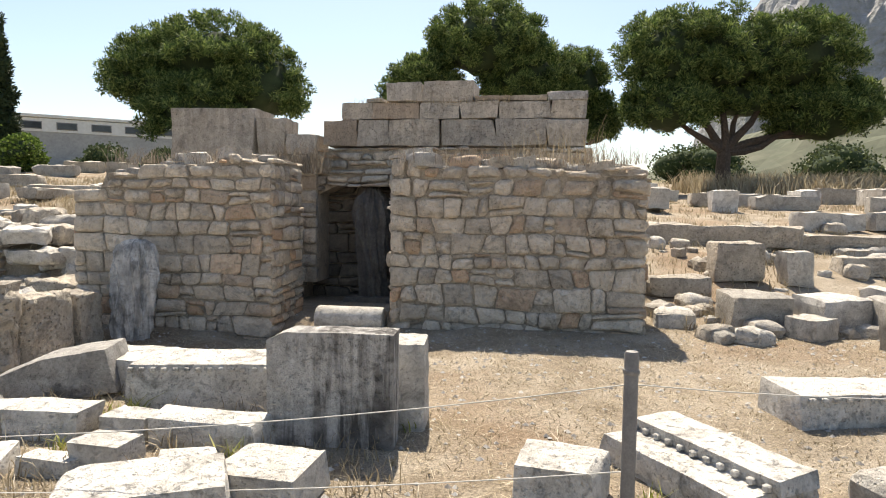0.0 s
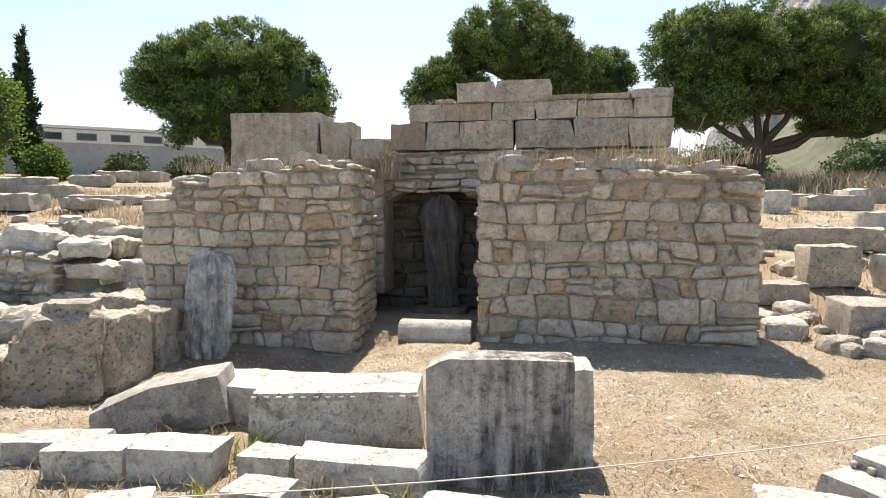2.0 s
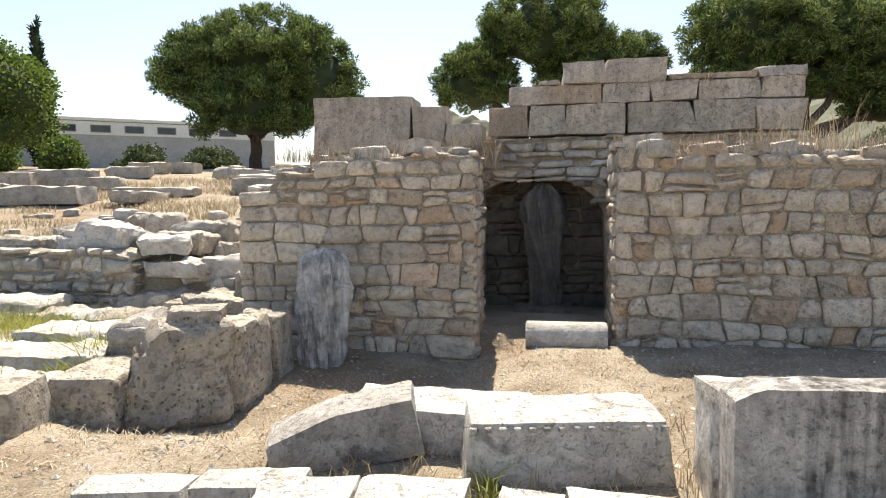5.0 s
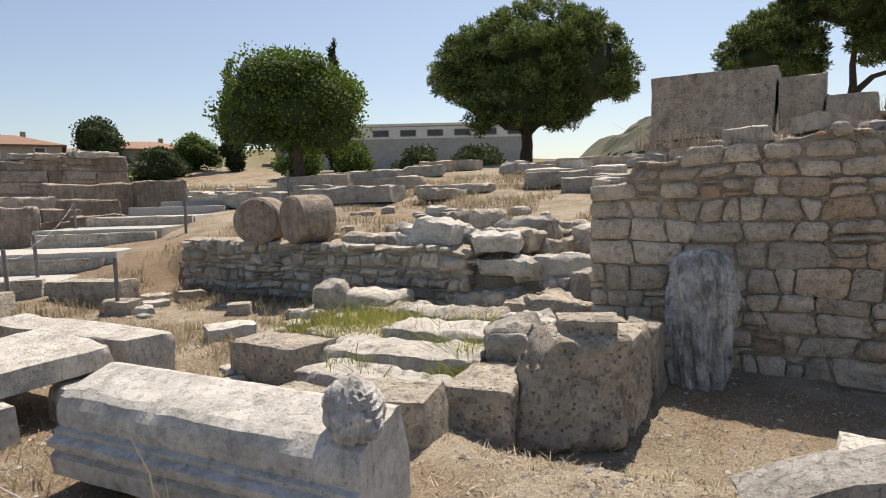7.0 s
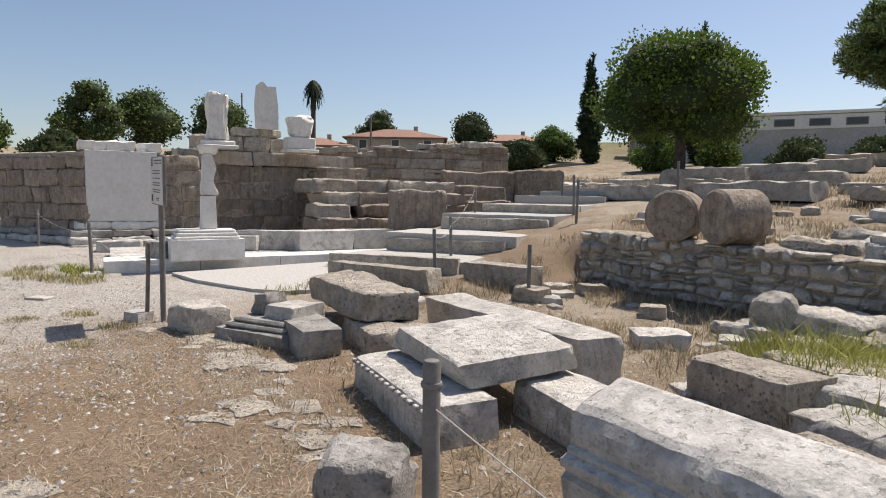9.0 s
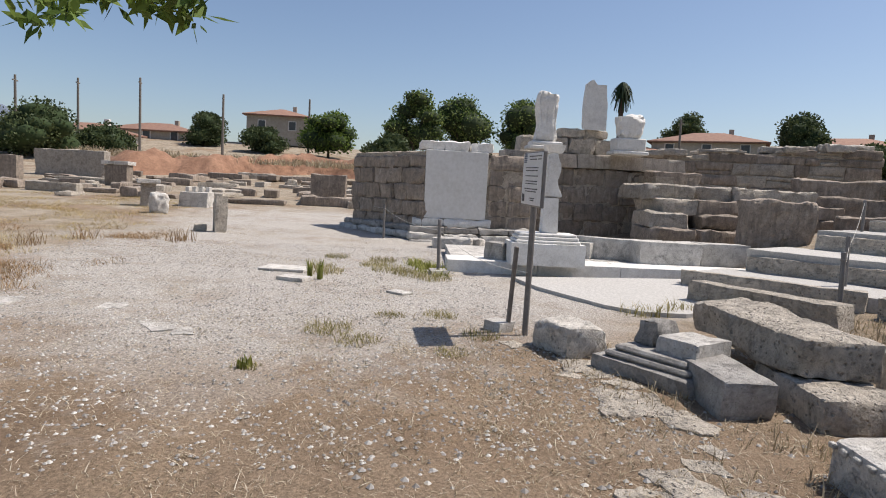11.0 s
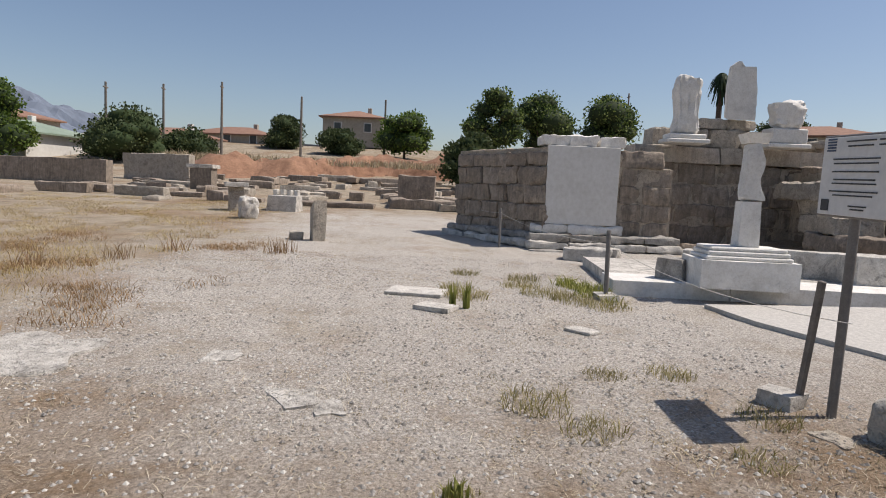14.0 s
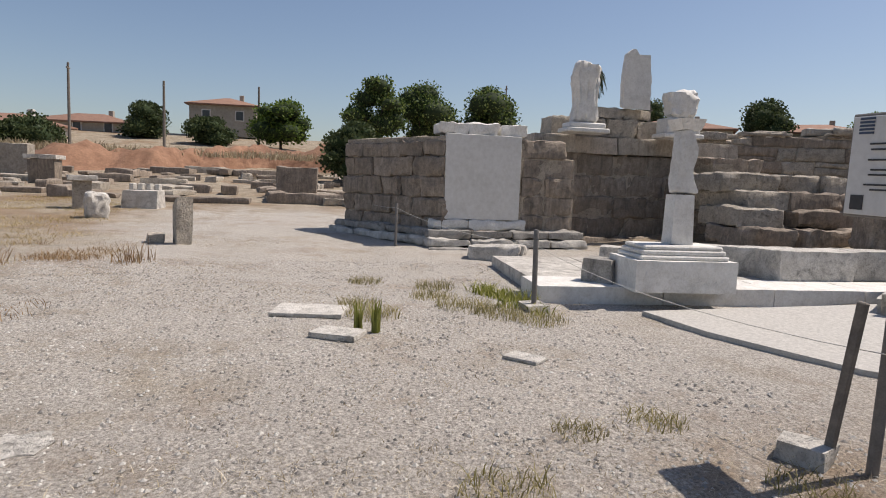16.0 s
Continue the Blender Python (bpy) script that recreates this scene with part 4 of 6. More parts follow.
# ---- statues: plain draped figures without heads ----
def draped(name, label, m, h, w, d, seed, mat, leg=0.0, head_cut=0.93):
    nz, na = 64, 96
    vs, fs = [], []
    for k in range(nz + 1):
        t = k / nz
        z = t * h
        rw = w / 2 * ip(t, [0, 0.05, 0.3, 0.55, 0.75, 0.88, 0.95, 0.985, 1], [0.66, 0.72, 0.86, 0.97, 1.0, 0.93, 0.74, 0.5, 0.28])
        if leg:
            rw = w / 2 * ip(t, [0, 0.08, 0.3, 0.5, 0.68, 0.82, 0.9, 0.96, 1], [0.8, 0.72, 0.76, 0.86, 0.97, 1.0, 0.84, 0.5, 0.3])
        rd = d / 2 * ip(t, [0, 0.1, 0.4, 0.7, 0.88, 0.96, 1], [0.75, 0.8, 0.9, 1.0, 0.85, 0.6, 0.3])
        for i in range(na):
            a = 2 * math.pi * i / na
            sweep = a * 7 + 2.2 * math.sin(t * 4 + a) + (t - 0.4) * 5
            fold = 0.34 * (0.5 - abs(math.sin(sweep * 0.5 + seed))) + 0.2 * (0.5 - abs(math.sin(a * 8 + t * 4.5 + seed + noise.noise(Vector((a, t * 3, seed))) * 2)))
            diag = 0.07 * math.exp(-((t - 0.78 + 0.12 * math.cos(a)) / 0.07) ** 2)
            n = 0.06 * noise.noise(Vector((math.cos(a) * 2, math.sin(a) * 2, t * 5 + seed)))
            f = 1 + fold + diag + n
            vs.append((math.cos(a) * rw * f, math.sin(a) * rd * f - 0.05 * leg * math.exp(-((t - 0.3) / 0.2) ** 2), z + 0.02 * h * noise.noise(Vector((a * 2, seed, 0))) * (1 if k == nz else 0)))
    for k in range(nz):
        for i in range(na):
            j = (i + 1) % na
            fs.append((k * na + i, k * na + j, (k + 1) * na + j, (k + 1) * na + i))
    fs.append(tuple(reversed(range(na))))
    fs.append(tuple(nz * na + i for i in range(na)))
    ob = new(name, mesh_of(name, vs, fs, mat, 60))
    ob.matrix_world = m
    return tagged(ob, label, "statue")


draped("statue", "headless draped marble torso leaning against the rubble wall", pose(-3.72, 7.42, -0.28, -8, 2, 6), 1.36, 0.52, 0.34, 3.0, STATUE)
draped("statue", "headless draped marble statue standing in the dark niche", pose(-1.12, 10.0, 0.06, 0, 0, 8), 1.74, 0.58, 0.4, 8.0, SHADED_STATUE, leg=1)
block("plinth", "low stone plinth under the niche statue", -1.12, 10.0, 0.8, 0.55, 0.18, -9, SOOT_SHADE, z=-0.1, rough=0.008, category="plinth")

# ---- poros orthostates and stepped blocks west of the wall ----
G2 = "poros blocks of the western steps"
block("orthostate", "large upright poros block with a pitted face", -4.57, 6.03, 0.80, 0.46, 0.86, 27, POROS, z=-0.24, rough=0.04, chip=0.12, step=0.045, category="stone block", shape=lambda u, v, w, p: (p.x + (0.14 * max(0, -u) * (w + 1) / 2), p.y, p.z - (0.35 * max(0, -u - 0.55) if w > 0.5 else 0)))
block("cap_stone", "flat stone resting on the upright poros block", -4.42, 6.12, 0.44, 0.34, 0.11, 12, POROS, z=0.60, rough=0.02, chip=0.06)
block("orthostate", "upright poros slab with a weathered edge beside the big block", -4.24, 6.58, 0.30, 0.7, 0.80, -6, POROS, z=-0.26, rough=0.035, chip=0.09, step=0.05)
block("orthostate", "narrow upright poros slab close to the torso", -4.15, 7.16, 0.30, 0.42, 0.74, -6, POROS, z=-0.26, rough=0.03, chip=0.07, step=0.05)
block("boulder", "large tilted boulder behind the upright poros block", -5.0, 6.55, 0.5, 0.55, 0.72, 12, RUBBLE_GREY, rough=0.05, chip=0.16, ry=-12, category="boulder")
block("poros_block", "long squared poros block with a pale top", -5.1, 5.92, 0.46, 0.74, 0.44, 4, POROS, z=-0.16, rough=0.03, chip=0.08, step=0.05, group=G2)
rb = random.Random(64)
for i in range(26):
    x, y = rb.uniform(-5.0, -4.3), rb.uniform(6.3, 7.5)
    q = rb.uniform(0.1, 0.26)
    block("rubble_stone", "broken pale stone packed behind the upright blocks", x, y, q * rb.uniform(1.0, 1.6), q, q * 0.7, rb.uniform(0, 180), rb.choice([POROS, MARBLE, RUBBLE_GREY]), z=0.26 + rb.uniform(-0.08, 0.12), rough=0.03, chip=0.08, step=0.06, rx=rb.uniform(-15, 15), group="rubble behind the upright blocks")
block("rubble_fill", "low mass of earth and stone behind the upright blocks", -4.66, 6.9, 0.72, 1.25, 0.62, -6, RUBBLE_GREY, z=-0.26, rough=0.06, chip=0.12, step=0.06)
block("poros_block", "squared poros block at the step's corner", -5.55, 5.22, 0.66, 0.5, 0.34, 8, POROS, rough=0.016, chip=0.05, group=G2)
block("poros_block", "squared poros block with dark hollow front", -7.2, 6.15, 0.86, 0.5, 0.36, -8, POROS, rough=0.02, chip=0.06, group=G2)
block("step_slab", "worn flat step slab with weeds in its joints", -6.05, 6.5, 1.5, 0.62, 0.30, 2, MARBLE, rough=0.05, chip=0.09, top_rough=0.045, step=0.045, group=G2)
block("step_slab", "worn flat step slab, cracked and pale", -6.02, 5.86, 1.4, 0.46, 0.24, -8, MARBLE, rough=0.05, chip=0.09, top_rough=0.045, step=0.045, group=G2)
block("step_slab", "worn flat step slab behind the others", -5.7, 7.2, 1.9, 0.55, 0.32, -4, MARBLE, rough=0.05, chip=0.1, top_rough=0.05, step=0.05, group=G2)
block("step_slab", "wide low slab grown over with weeds", -6.9, 7.4, 1.4, 0.8, 0.22, -6, POROS, rough=0.05, chip=0.1, top_rough=0.05, step=0.05, group=G2)
block("poros_block", "squared poros block low on the ground", -6.3, 5.2, 0.5, 0.42, 0.26, -12, POROS, rough=0.02, chip=0.06, group=G2)

# tumbled stones climbing behind the steps
rng = random.Random(5)
G3 = "tumbled stones behind the steps"
for (x, y, L, W, H, r) in [(-7.75, 8.75, 0.95, 0.6, 0.42, -12), (-8.2, 8.6, 0.4, 0.4, 0.55, 5), (-6.7, 8.3, 0.8, 0.5, 0.36, -12), (-6.0, 8.1, 0.7, 0.5, 0.34, 10), (-5.35, 7.75, 0.6, 0.5, 0.38, -20), (-5.2, 8.5, 0.7, 0.45, 0.3, 5),
                           (-6.2, 9.2, 0.9, 0.5, 0.34, -5), (-5.5, 9.6, 1.0, 0.6, 0.3, 8), (-7.1, 9.6, 0.8, 0.5, 0.4, -15), (-6.1, 10.4, 0.9, 0.5, 0.4, 4), (-5.1, 10.6, 0.7, 0.5, 0.5, -8), (-6.9, 10.9, 0.6, 0.5, 0.5, 15),
                           (-5.9, 11.6, 1.0, 0.4, 0.3, -3), (-4.9, 11.9, 0.8, 0.4, 0.3, 10), (-7.5, 11.6, 0.7, 0.5, 0.45, -10), (-4.95, 9.1, 0.5, 0.45, 0.4, 20), (-8.3, 10.9, 0.6, 0.4, 0.3, 0)]:
    block("rubble_stone", "tumbled pale stone lying on the slope", x, y, L, W, H, r + rng.uniform(-6, 6), rng.choice([MARBLE, POROS, RUBBLE_GREY]), rough=0.055, chip=0.11, step=0.05, rx=rng.uniform(-6, 6), ry=rng.uniform(-6, 6), sink=0.06, group=G3)

for i in range(64):
    x, y = rng.uniform(-8.6, -4.9), rng.uniform(7.9, 11.2)
    w = rng.uniform(0.22, 0.5)
    block("rubble_stone", "flat pale stone lying on the rubble slope", x, y, w * rng.uniform(1.1, 1.9), w, w * rng.uniform(0.4, 0.7), rng.uniform(-30, 30), rng.choice([MARBLE, POROS, RUBBLE_GREY]), rough=0.05, chip=0.1, step=0.055, rx=rng.uniform(-7, 7), ry=rng.uniform(-7, 7), sink=0.06, group=G3)

# the two thick drums on the terrace
for (x, y, r) in [(-10.35, 9.95, 20), (-9.25, 9.95, -24)]:
    dv, df = lathe([(0.33, 0), (0.37, 0.03), (0.375, 0.30), (0.37, 0.58), (0.33, 0.62)], 30)
    ob = new("column_drum", mesh_of("column_drum", dv, df, MONUMENT, 40))
    ob.matrix_world = pose(x, y, ground_at(x, y) + 0.38, 90, 0, r)
    tagged(ob, "thick grey column drum lying on its side", "column drum", "column drums on the terrace")

# ---- cornice and slabs beside the path ----
CORNICE = [(-0.36, 0.0), (-0.365, 0.11), (-0.33, 0.125), (-0.33, 0.155), (-0.365, 0.165), (-0.365, 0.20), (-0.315, 0.215), (-0.315, 0.24), (-0.285, 0.25), (-0.29, 0.30), (-0.275, 0.355), (-0.24, 0.405), (-0.195, 0.43), (-0.06, 0.455), (0.02, 0.468), (0.08, 0.478), (0.12, 0.47), (0.15, 0.22), (0.14, 0.0), (0.0, -0.01), (-0.15, 0.01)]
corn = new("cornice_block", profile_block("cornice_block", 1.95, CORNICE, streaked(stone_mat("cornice_marble", (0.66, 0.635, 0.59), (0.54, 0.515, 0.475), (0.33, 0.31, 0.285), (0.12, 0.13, 0.115), 0.5, 24, 0.4, vary=0.02, bump_d=0.004), (0.22, 0.205, 0.19), 0.25), 5, 90, 0.004, (11, 12)))
corn.matrix_world = pose(-5.9, 4.14, 0.16, 6, 1.5, -1)
tagged(corn, "long marble cornice with moulded profile and a carved lion-head spout", "cornice block")
hb = bmesh.new()
bmesh.ops.create_icosphere(hb, subdivisions=4, radius=0.15)
for v in hb.verts:
    c = v.co.copy()
    k = 1 + 0.5 * noise.noise(c * 7) * 0.5 + 0.12 * (0.5 - abs(math.sin(12 * math.atan2(c.x, c.z) + 5 * c.y))) + 0.16 * (0.5 - abs(noise.noise(c * 11)) * 2) * 0.6
    v.co = Vector((c.x * k * 0.95, c.y * k * 0.9, c.z * k))
hd = part("carved_head", hb, STATUE, corn, "battered carved marble head")
hd.location = (0.86, -0.12, 0.53)
for (x, z) in ((-6.5, 0), (-5.2, 0)):
    block("broken_stone", "low stone packed under the cornice", x, 4.2, 0.4, 0.4, 0.16, 10, POROS, rough=0.02, chip=0.05)
G4 = "fallen slabs beside the court"
block("marble_slab", "thick flat marble slab resting on two others", -8.48, 4.62, 1.12, 0.95, 0.17, -8, MARBLE, z=0.36, rx=2, ry=2, rough=0.018, chip=0.06, group=G4)
block("marble_block", "long marble beam lying behind the stacked slab", -9.35, 5.7, 2.5, 0.46, 0.42, -5.5, MARBLE, rough=0.018, chip=0.06, group=G4)
dentil_block("marble cornice block with dentils under the stacked slab", -8.5, 4.04, 1.4, 0.5, 0.30, -10, 14)
block("marble_block", "marble block supporting the stacked slab", -7.6, 4.74, 1.0, 0.5, 0.30, -12, MARBLE, rough=0.018, chip=0.06, group=G4)
block("poros_block", "long brown poros beam lying on the rubble", -11.0, 4.95, 1.75, 0.62, 0.30, -6, POROS, z=0.32, rough=0.03, chip=0.08, group=G4)
block("poros_block", "poros block half hidden below the beam", -10.3, 4.8, 1.1, 0.6, 0.26, -12, POROS, rough=0.03, chip=0.08, group=G4)
block("marble_block", "squared grey marble block on dry earth", -10.5, 4.1, 0.95, 0.42, 0.27, -8, MARBLE_DARK, rough=0.018, chip=0.06, group=G4)
block("boulder", "dark squat boulder beside the sign", -11.75, 3.42, 0.55, 0.45, 0.30, 14, RUBBLE_GREY, rough=0.03, chip=0.1, category="boulder")
block("boulder", "dark pointed boulder close to the rope post", -7.45, 3.05, 0.46, 0.4, 0.38, 40, MARBLE_DARK, rough=0.03, chip=0.12, category="boulder", sink=0.05)
block("kerb_stone", "long pale kerb stone bordering the path", -13.2, 6.55, 1.9, 0.42, 0.34, 22, POROS, rough=0.02, chip=0.05, category="kerb stone")
block("kerb_stone", "squared kerb stone bordering the path", -12.3, 8.2, 1.2, 0.45, 0.36, 14, POROS, rough=0.02, chip=0.05, category="kerb stone")
block("kerb_stone", "small loose stone by the kerb", -11.2, 7.75, 0.5, 0.35, 0.24, 10, POROS, rough=0.03, chip=0.08, category="kerb stone")

# attic base: moulded plinth in two parts
att = block("moulded_plinth", "moulded dark marble column base lying on earth", -11.0, 4.02, 0.9, 0.85, 0.14, 25, MARBLE_DARK, rough=0.015, chip=0.045, category="column base")
for (s, h, z) in ((0.80, 0.05, 0.14), (0.68, 0.05, 0.19)):
    part("moulding", box_bm(s, s * 0.94, h, 0, 0, z, 0.02), MARBLE_DARK, att)
part("torus", rock_mesh("torus", 0.36, 0.5, 0.14, MARBLE, 77, rough=0.02, chip=0.06), MARBLE, att, "pale rounded broken torus").location = (0.16, 0.05, 0.23)
part("broken_shaft", rock_mesh("broken_shaft", 0.26, 0.3, 0.24, MARBLE_DARK, 78, rough=0.04, chip=0.1), MARBLE_DARK, att, "dark broken lump").location = (-0.2, 0.05, 0.23)

# ---- rope fence ----
def rope_post(x, y, h, label="grey steel rope post set in the ground", rx=0, ry=0, r=0.028, mat=None, foot=False, z=None):
    t = thing("rope_post", label, "post", pose(x, y, ground_at(x, y) if z is None else z, rx, ry, 0), "rope fence posts")
    v, f = lathe([(r, -0.05), (r, h - 0.012), (r * 0.85, h), (r * 0.3, h + 0.004)], 16)
    part("pole", mesh_of("pole", v, f, mat or STEEL, 40), None, t)
    if foot:
        part("footing", rock_mesh("footing", 0.3, 0.24, 0.07, MARBLE, 5, rough=0.01, chip=0.02), None, t, "pale stone footing")
    v, f = lathe([(r * 1.15, h - 0.1), (r * 1.2, h - 0.095), (r * 1.2, h - 0.085), (r * 1.15, h - 0.08)], 14)
    part("rope_ring", mesh_of("rope_ring", v, f, mat or STEEL, 40), None, t)
    return t


def rope(pts, sag=0.05, label="thin pale rope strung between posts"):
    bm = bmesh.new()
    for a, b in zip(pts, pts[1:]):
        a, b = Vector(a), Vector(b)
        prev = a
        for i in range(1, 9):
            f = i / 8
            p = a.lerp(b, f) - Vector((0, 0, sag * 4 * f * (1 - f)))
            limb(bm, prev, p, 0.003, 0.003, 5)
            prev = p
    me = bpy.data.meshes.new("rope")
    bm.to_mesh(me)
    bm.free()
    me.materials.append(ROPE)
    return tagged(new("rope", me), label, "rope")


rope_post(0.85, 2.78, 0.86, r=0.032)
rope_post(-6.74, 2.93, 0.95, r=0.034)
rope([(3.9, 3.15, 0.62), (0.85, 2.78, 0.72), (-2.9, 2.75, 0.42), (-6.74, 2.93, 0.8)], 0.06)
rope([(0.85, 2.78, 0.32), (-2.9, 2.75, 0.2), (-6.74, 2.93, 0.35)], 0.05)
for (x, y, h, foot) in [(-16.1, 2.95, 0.86, True), (-22.2, 2.6, 0.85, False), (-27.5, 2.3, 0.9, False), (-12.75, 7.2, 0.85, False), (-11.2, 7.7, 0.8, False), (-14.15, 8.55, 0.8, False), (-13.75, 11.45, 0.9, False), (-14.6, 12.3, 0.9, False),
                        (-16.5, 11.0, 0.85, False), (-19.3, 10.6, 0.85, False), (-18.0, 15.5, 0.9, False), (-13.8, 15.0, 0.9, False)]:
    rope_post(x, y, h, "grey rope post beside the path" if not foot else "grey rope post on a pale stone footing", rx=random.uniform(-2, 2), ry=random.uniform(-2, 2), foot=foot)
rope([(-16.1, 2.95, 0.92), (-22.2, 2.6, 1.05), (-27.5, 2.3, 1.2)], 0.1)
rope([(-12.1, 3.1, 0.8), (-16.1, 2.95, 0.92)], 0.12)
rope([(-12.75, 7.2, 0.95), (-14.15, 8.55, 1.05), (-16.5, 11.0, 1.75)], 0.1)

# ---- the sign ----
sx, sy = -12.3, 3.18
sign = thing("information_sign", "white information sign with dark text bars on a steel post", "sign", pose(sx, sy, ground_at(sx, sy), 0, 1.5, -2))
v, f = lathe([(0.03, -0.05), (0.03, 1.67), (0.02, 1.68)], 14)
part("post", mesh_of("post", v, f, STEEL, 40), None, sign)
WHITE_SIGN = simple_mat("white_sign_plate", (0.62, 0.62, 0.61), (0.68, 0.68, 0.67), 3, 0.45, vary=0.01)
SIGN_INK = simple_mat("sign_ink", (0.03, 0.03, 0.035), (0.05, 0.05, 0.055), 9, 0.5)
SIGN_BLUE = simple_mat("sign_blue", (0.05, 0.07, 0.13), (0.06, 0.09, 0.16), 9, 0.5)
part("frame", box_bm(0.68, 0.03, 0.53, 0, -0.02, 1.29, 0.006), STEEL, sign, "dark thin frame")
plate = part("plate", box_bm(0.65, 0.008, 0.50, 0, -0.040, 1.305, 0.003), WHITE_SIGN, sign, "white printed plate")
for i in range(5):
    part("flag_stripe", box_bm(0.085, 0.004, 0.011, -0.24, -0.0465, 1.715 + 0.018 * i, 0), SIGN_BLUE, plate)
for (x, z, w) in [(0.03, 1.60, 0.26), (0.03, 1.57, 0.22), (0.24, 1.60, 0.1), (0.24, 1.57, 0.1), (0.0, 1.49, 0.42), (0.0, 1.462, 0.40), (0.0, 1.41, 0.42), (0.0, 1.36, 0.38), (0.0, 1.335, 0.40), (0.0, 1.285, 0.44), (0.0, 1.26, 0.36), (0.06, 1.195, 0.16), (0.06, 1.175, 0.12)]:
    part("text_line", box_bm(w, 0.004, 0.009, x, -0.0465, z + 0.17, 0), SIGN_INK, plate)
part("emblem", box_bm(0.075, 0.004, 0.075, -0.25, -0.0465, 1.33, 0), SIGN_INK, plate)
brace = thing("wooden_brace", "weathered wooden stake leaning beside the sign", "stake", pose(-12.45, 3.04, ground_at(-12.45, 3.04) - 0.03, 0, 7, 7))
part("stake", box_bm(0.05, 0.035, 0.92, 0, 0, 0, 0.006), WOOD, brace)
block("boulder", "small pale stone wedged at the sign's foot", -12.5, 2.95, 0.26, 0.2, 0.14, 30, MARBLE, rough=0.02, chip=0.05, category="boulder")

# ---- marble platform with pedestal and broken pilaster ----
plat = thing("platform", "low white marble platform with a stepped edge", "platform", pose(-16.45, 3.15, 0.16, 0, 0, 82), kind="structure")
for i, (a, b) in enumerate([(0, 1.5), (1.5, 2.9), (2.9, 4.1), (4.1, 5.4)]):
    o = part("slab", rock_mesh("slab", b - a - 0.01, 0.8, 0.27, WHITE_MARBLE, 200 + i, rough=0.005, chip=0.02), None, plat)
    o.location = ((a + b) / 2, 0.4, 0)
for i in range(4):
    for j in range(3):
        o = part("paving_slab", rock_mesh("paving_slab", 1.3, 0.78, 0.25, MARBLE, 220 + i * 3 + j, rough=0.006, chip=0.02, step=0.2), None, plat)
        o.location = (0.1 + 0.66 + 1.32 * i, 1.2 + 0.8 * j, 0)
ped = thing("pedestal", "white marble pedestal carrying a broken pilaster", "pedestal", pose(-16.3, 4.75, 0.42, 0, 0, 82))
part("base_block", rock_mesh("base_block", 1.2, 0.78, 0.36, WHITE_MARBLE, 240, rough=0.005, chip=0.02), None, ped)
for i, (w, d, h, z) in enumerate([(1.06, 0.66, 0.05, 0.36), (1.0, 0.6, 0.06, 0.41), (0.94, 0.56, 0.05, 0.47)]):
    part("moulding", box_bm(w, d, h, 0, 0, z, 0.015), WHITE_MARBLE, ped)
part("lower_shaft", rock_mesh("lower_shaft", 0.25, 0.24, 0.58, WHITE_MARBLE, 241, rough=0.006, chip=0.02, shape=lambda u, v, w, p: (p.x * (1 - 0.08 * w), p.y, p.z)), None, ped).location = (0.05, 0, 0.52)
part("upper_shaft", rock_mesh("upper_shaft", 0.215, 0.21, 0.74, WHITE_MARBLE, 242, rough=0.02, chip=0.07, step=0.06, shape=lambda u, v, w, p: (p.x * (1 - 0.16 * w) + 0.03 * math.sin(w * 5) * (u > 0), p.y, p.z)), None, ped, "broken weathered shaft").location = (0.06, 0, 1.10)
part("capital", rock_mesh("capital", 0.29, 0.28, 0.13, WHITE_MARBLE, 243, rough=0.012, chip=0.03, step=0.05, shape=lambda u, v, w, p: (p.x * (1 + 0.16 * w), p.y * (1 + 0.16 * w), p.z)), None, ped).location = (0.07, 0, 1.83)
block("marble_block", "dark marble chip beside the pedestal", -16.75, 4.1, 0.4, 0.3, 0.3, 40, MARBLE_DARK, z=0.42)
for (x, y, L, W, H, r) in [(-17.6, 6.6, 1.7, 0.5, 0.4, 60), (-16.9, 7.3, 1.1, 0.55, 0.42, 84), (-16.9, 8.4, 0.9, 0.5, 0.42, 84), (-18.0, 5.6, 1.4, 0.4, 0.3, 50)]:
    block("marble_block", "pale squared block resting on the platform", x, y, L, W, H, r, MARBLE, z=0.41, rough=0.015, chip=0.05, group="blocks on the platform")
block("broken_stone", "long broken marble piece at the monument's foot", -20.4, 4.0, 0.9, 0.4, 0.28, 70, MARBLE, rough=0.03, chip=0.08)
block("broken_stone", "pale marble fragment at the monument's foot", -21.2, 4.6, 0.7, 0.4, 0.2, 60, MARBLE, rough=0.03, chip=0.08)

# white gravel bed between platform and path
bed = bmesh.new()
cs = [(-15.75, 4.05), (-14.9, 4.2), (-14.2, 4.4), (-13.65, 4.65), (-13.35, 5.0), (-13.2, 5.5), (-13.4, 6.1), (-13.7, 6.8), (-14.4, 7.3), (-15.6, 7.6)]
vsb = [bed.verts.new((x, y, ground_at(x, y) + 0.05)) for x, y in cs]
bed.faces.new(vsb)
ret = bmesh.ops.extrude_face_region(bed, geom=bed.faces[:])
bmesh.ops.translate(bed, vec=(0, 0, -0.2), verts=[e for e in ret["geom"] if isinstance(e, bmesh.types.BMVert)])
bmesh.ops.recalc_face_normals(bed, faces=bed.faces[:])
me = bpy.data.meshes.new("pavement")
bed.to_mesh(me)
bed.free()
WHITE_GRAVEL = simple_mat("white_gravel", (0.34, 0.325, 0.30), (0.52, 0.50, 0.465), 26, 0.95, bump_s=0.6, bump_d=0.015)
me.materials.append(WHITE_GRAVEL)
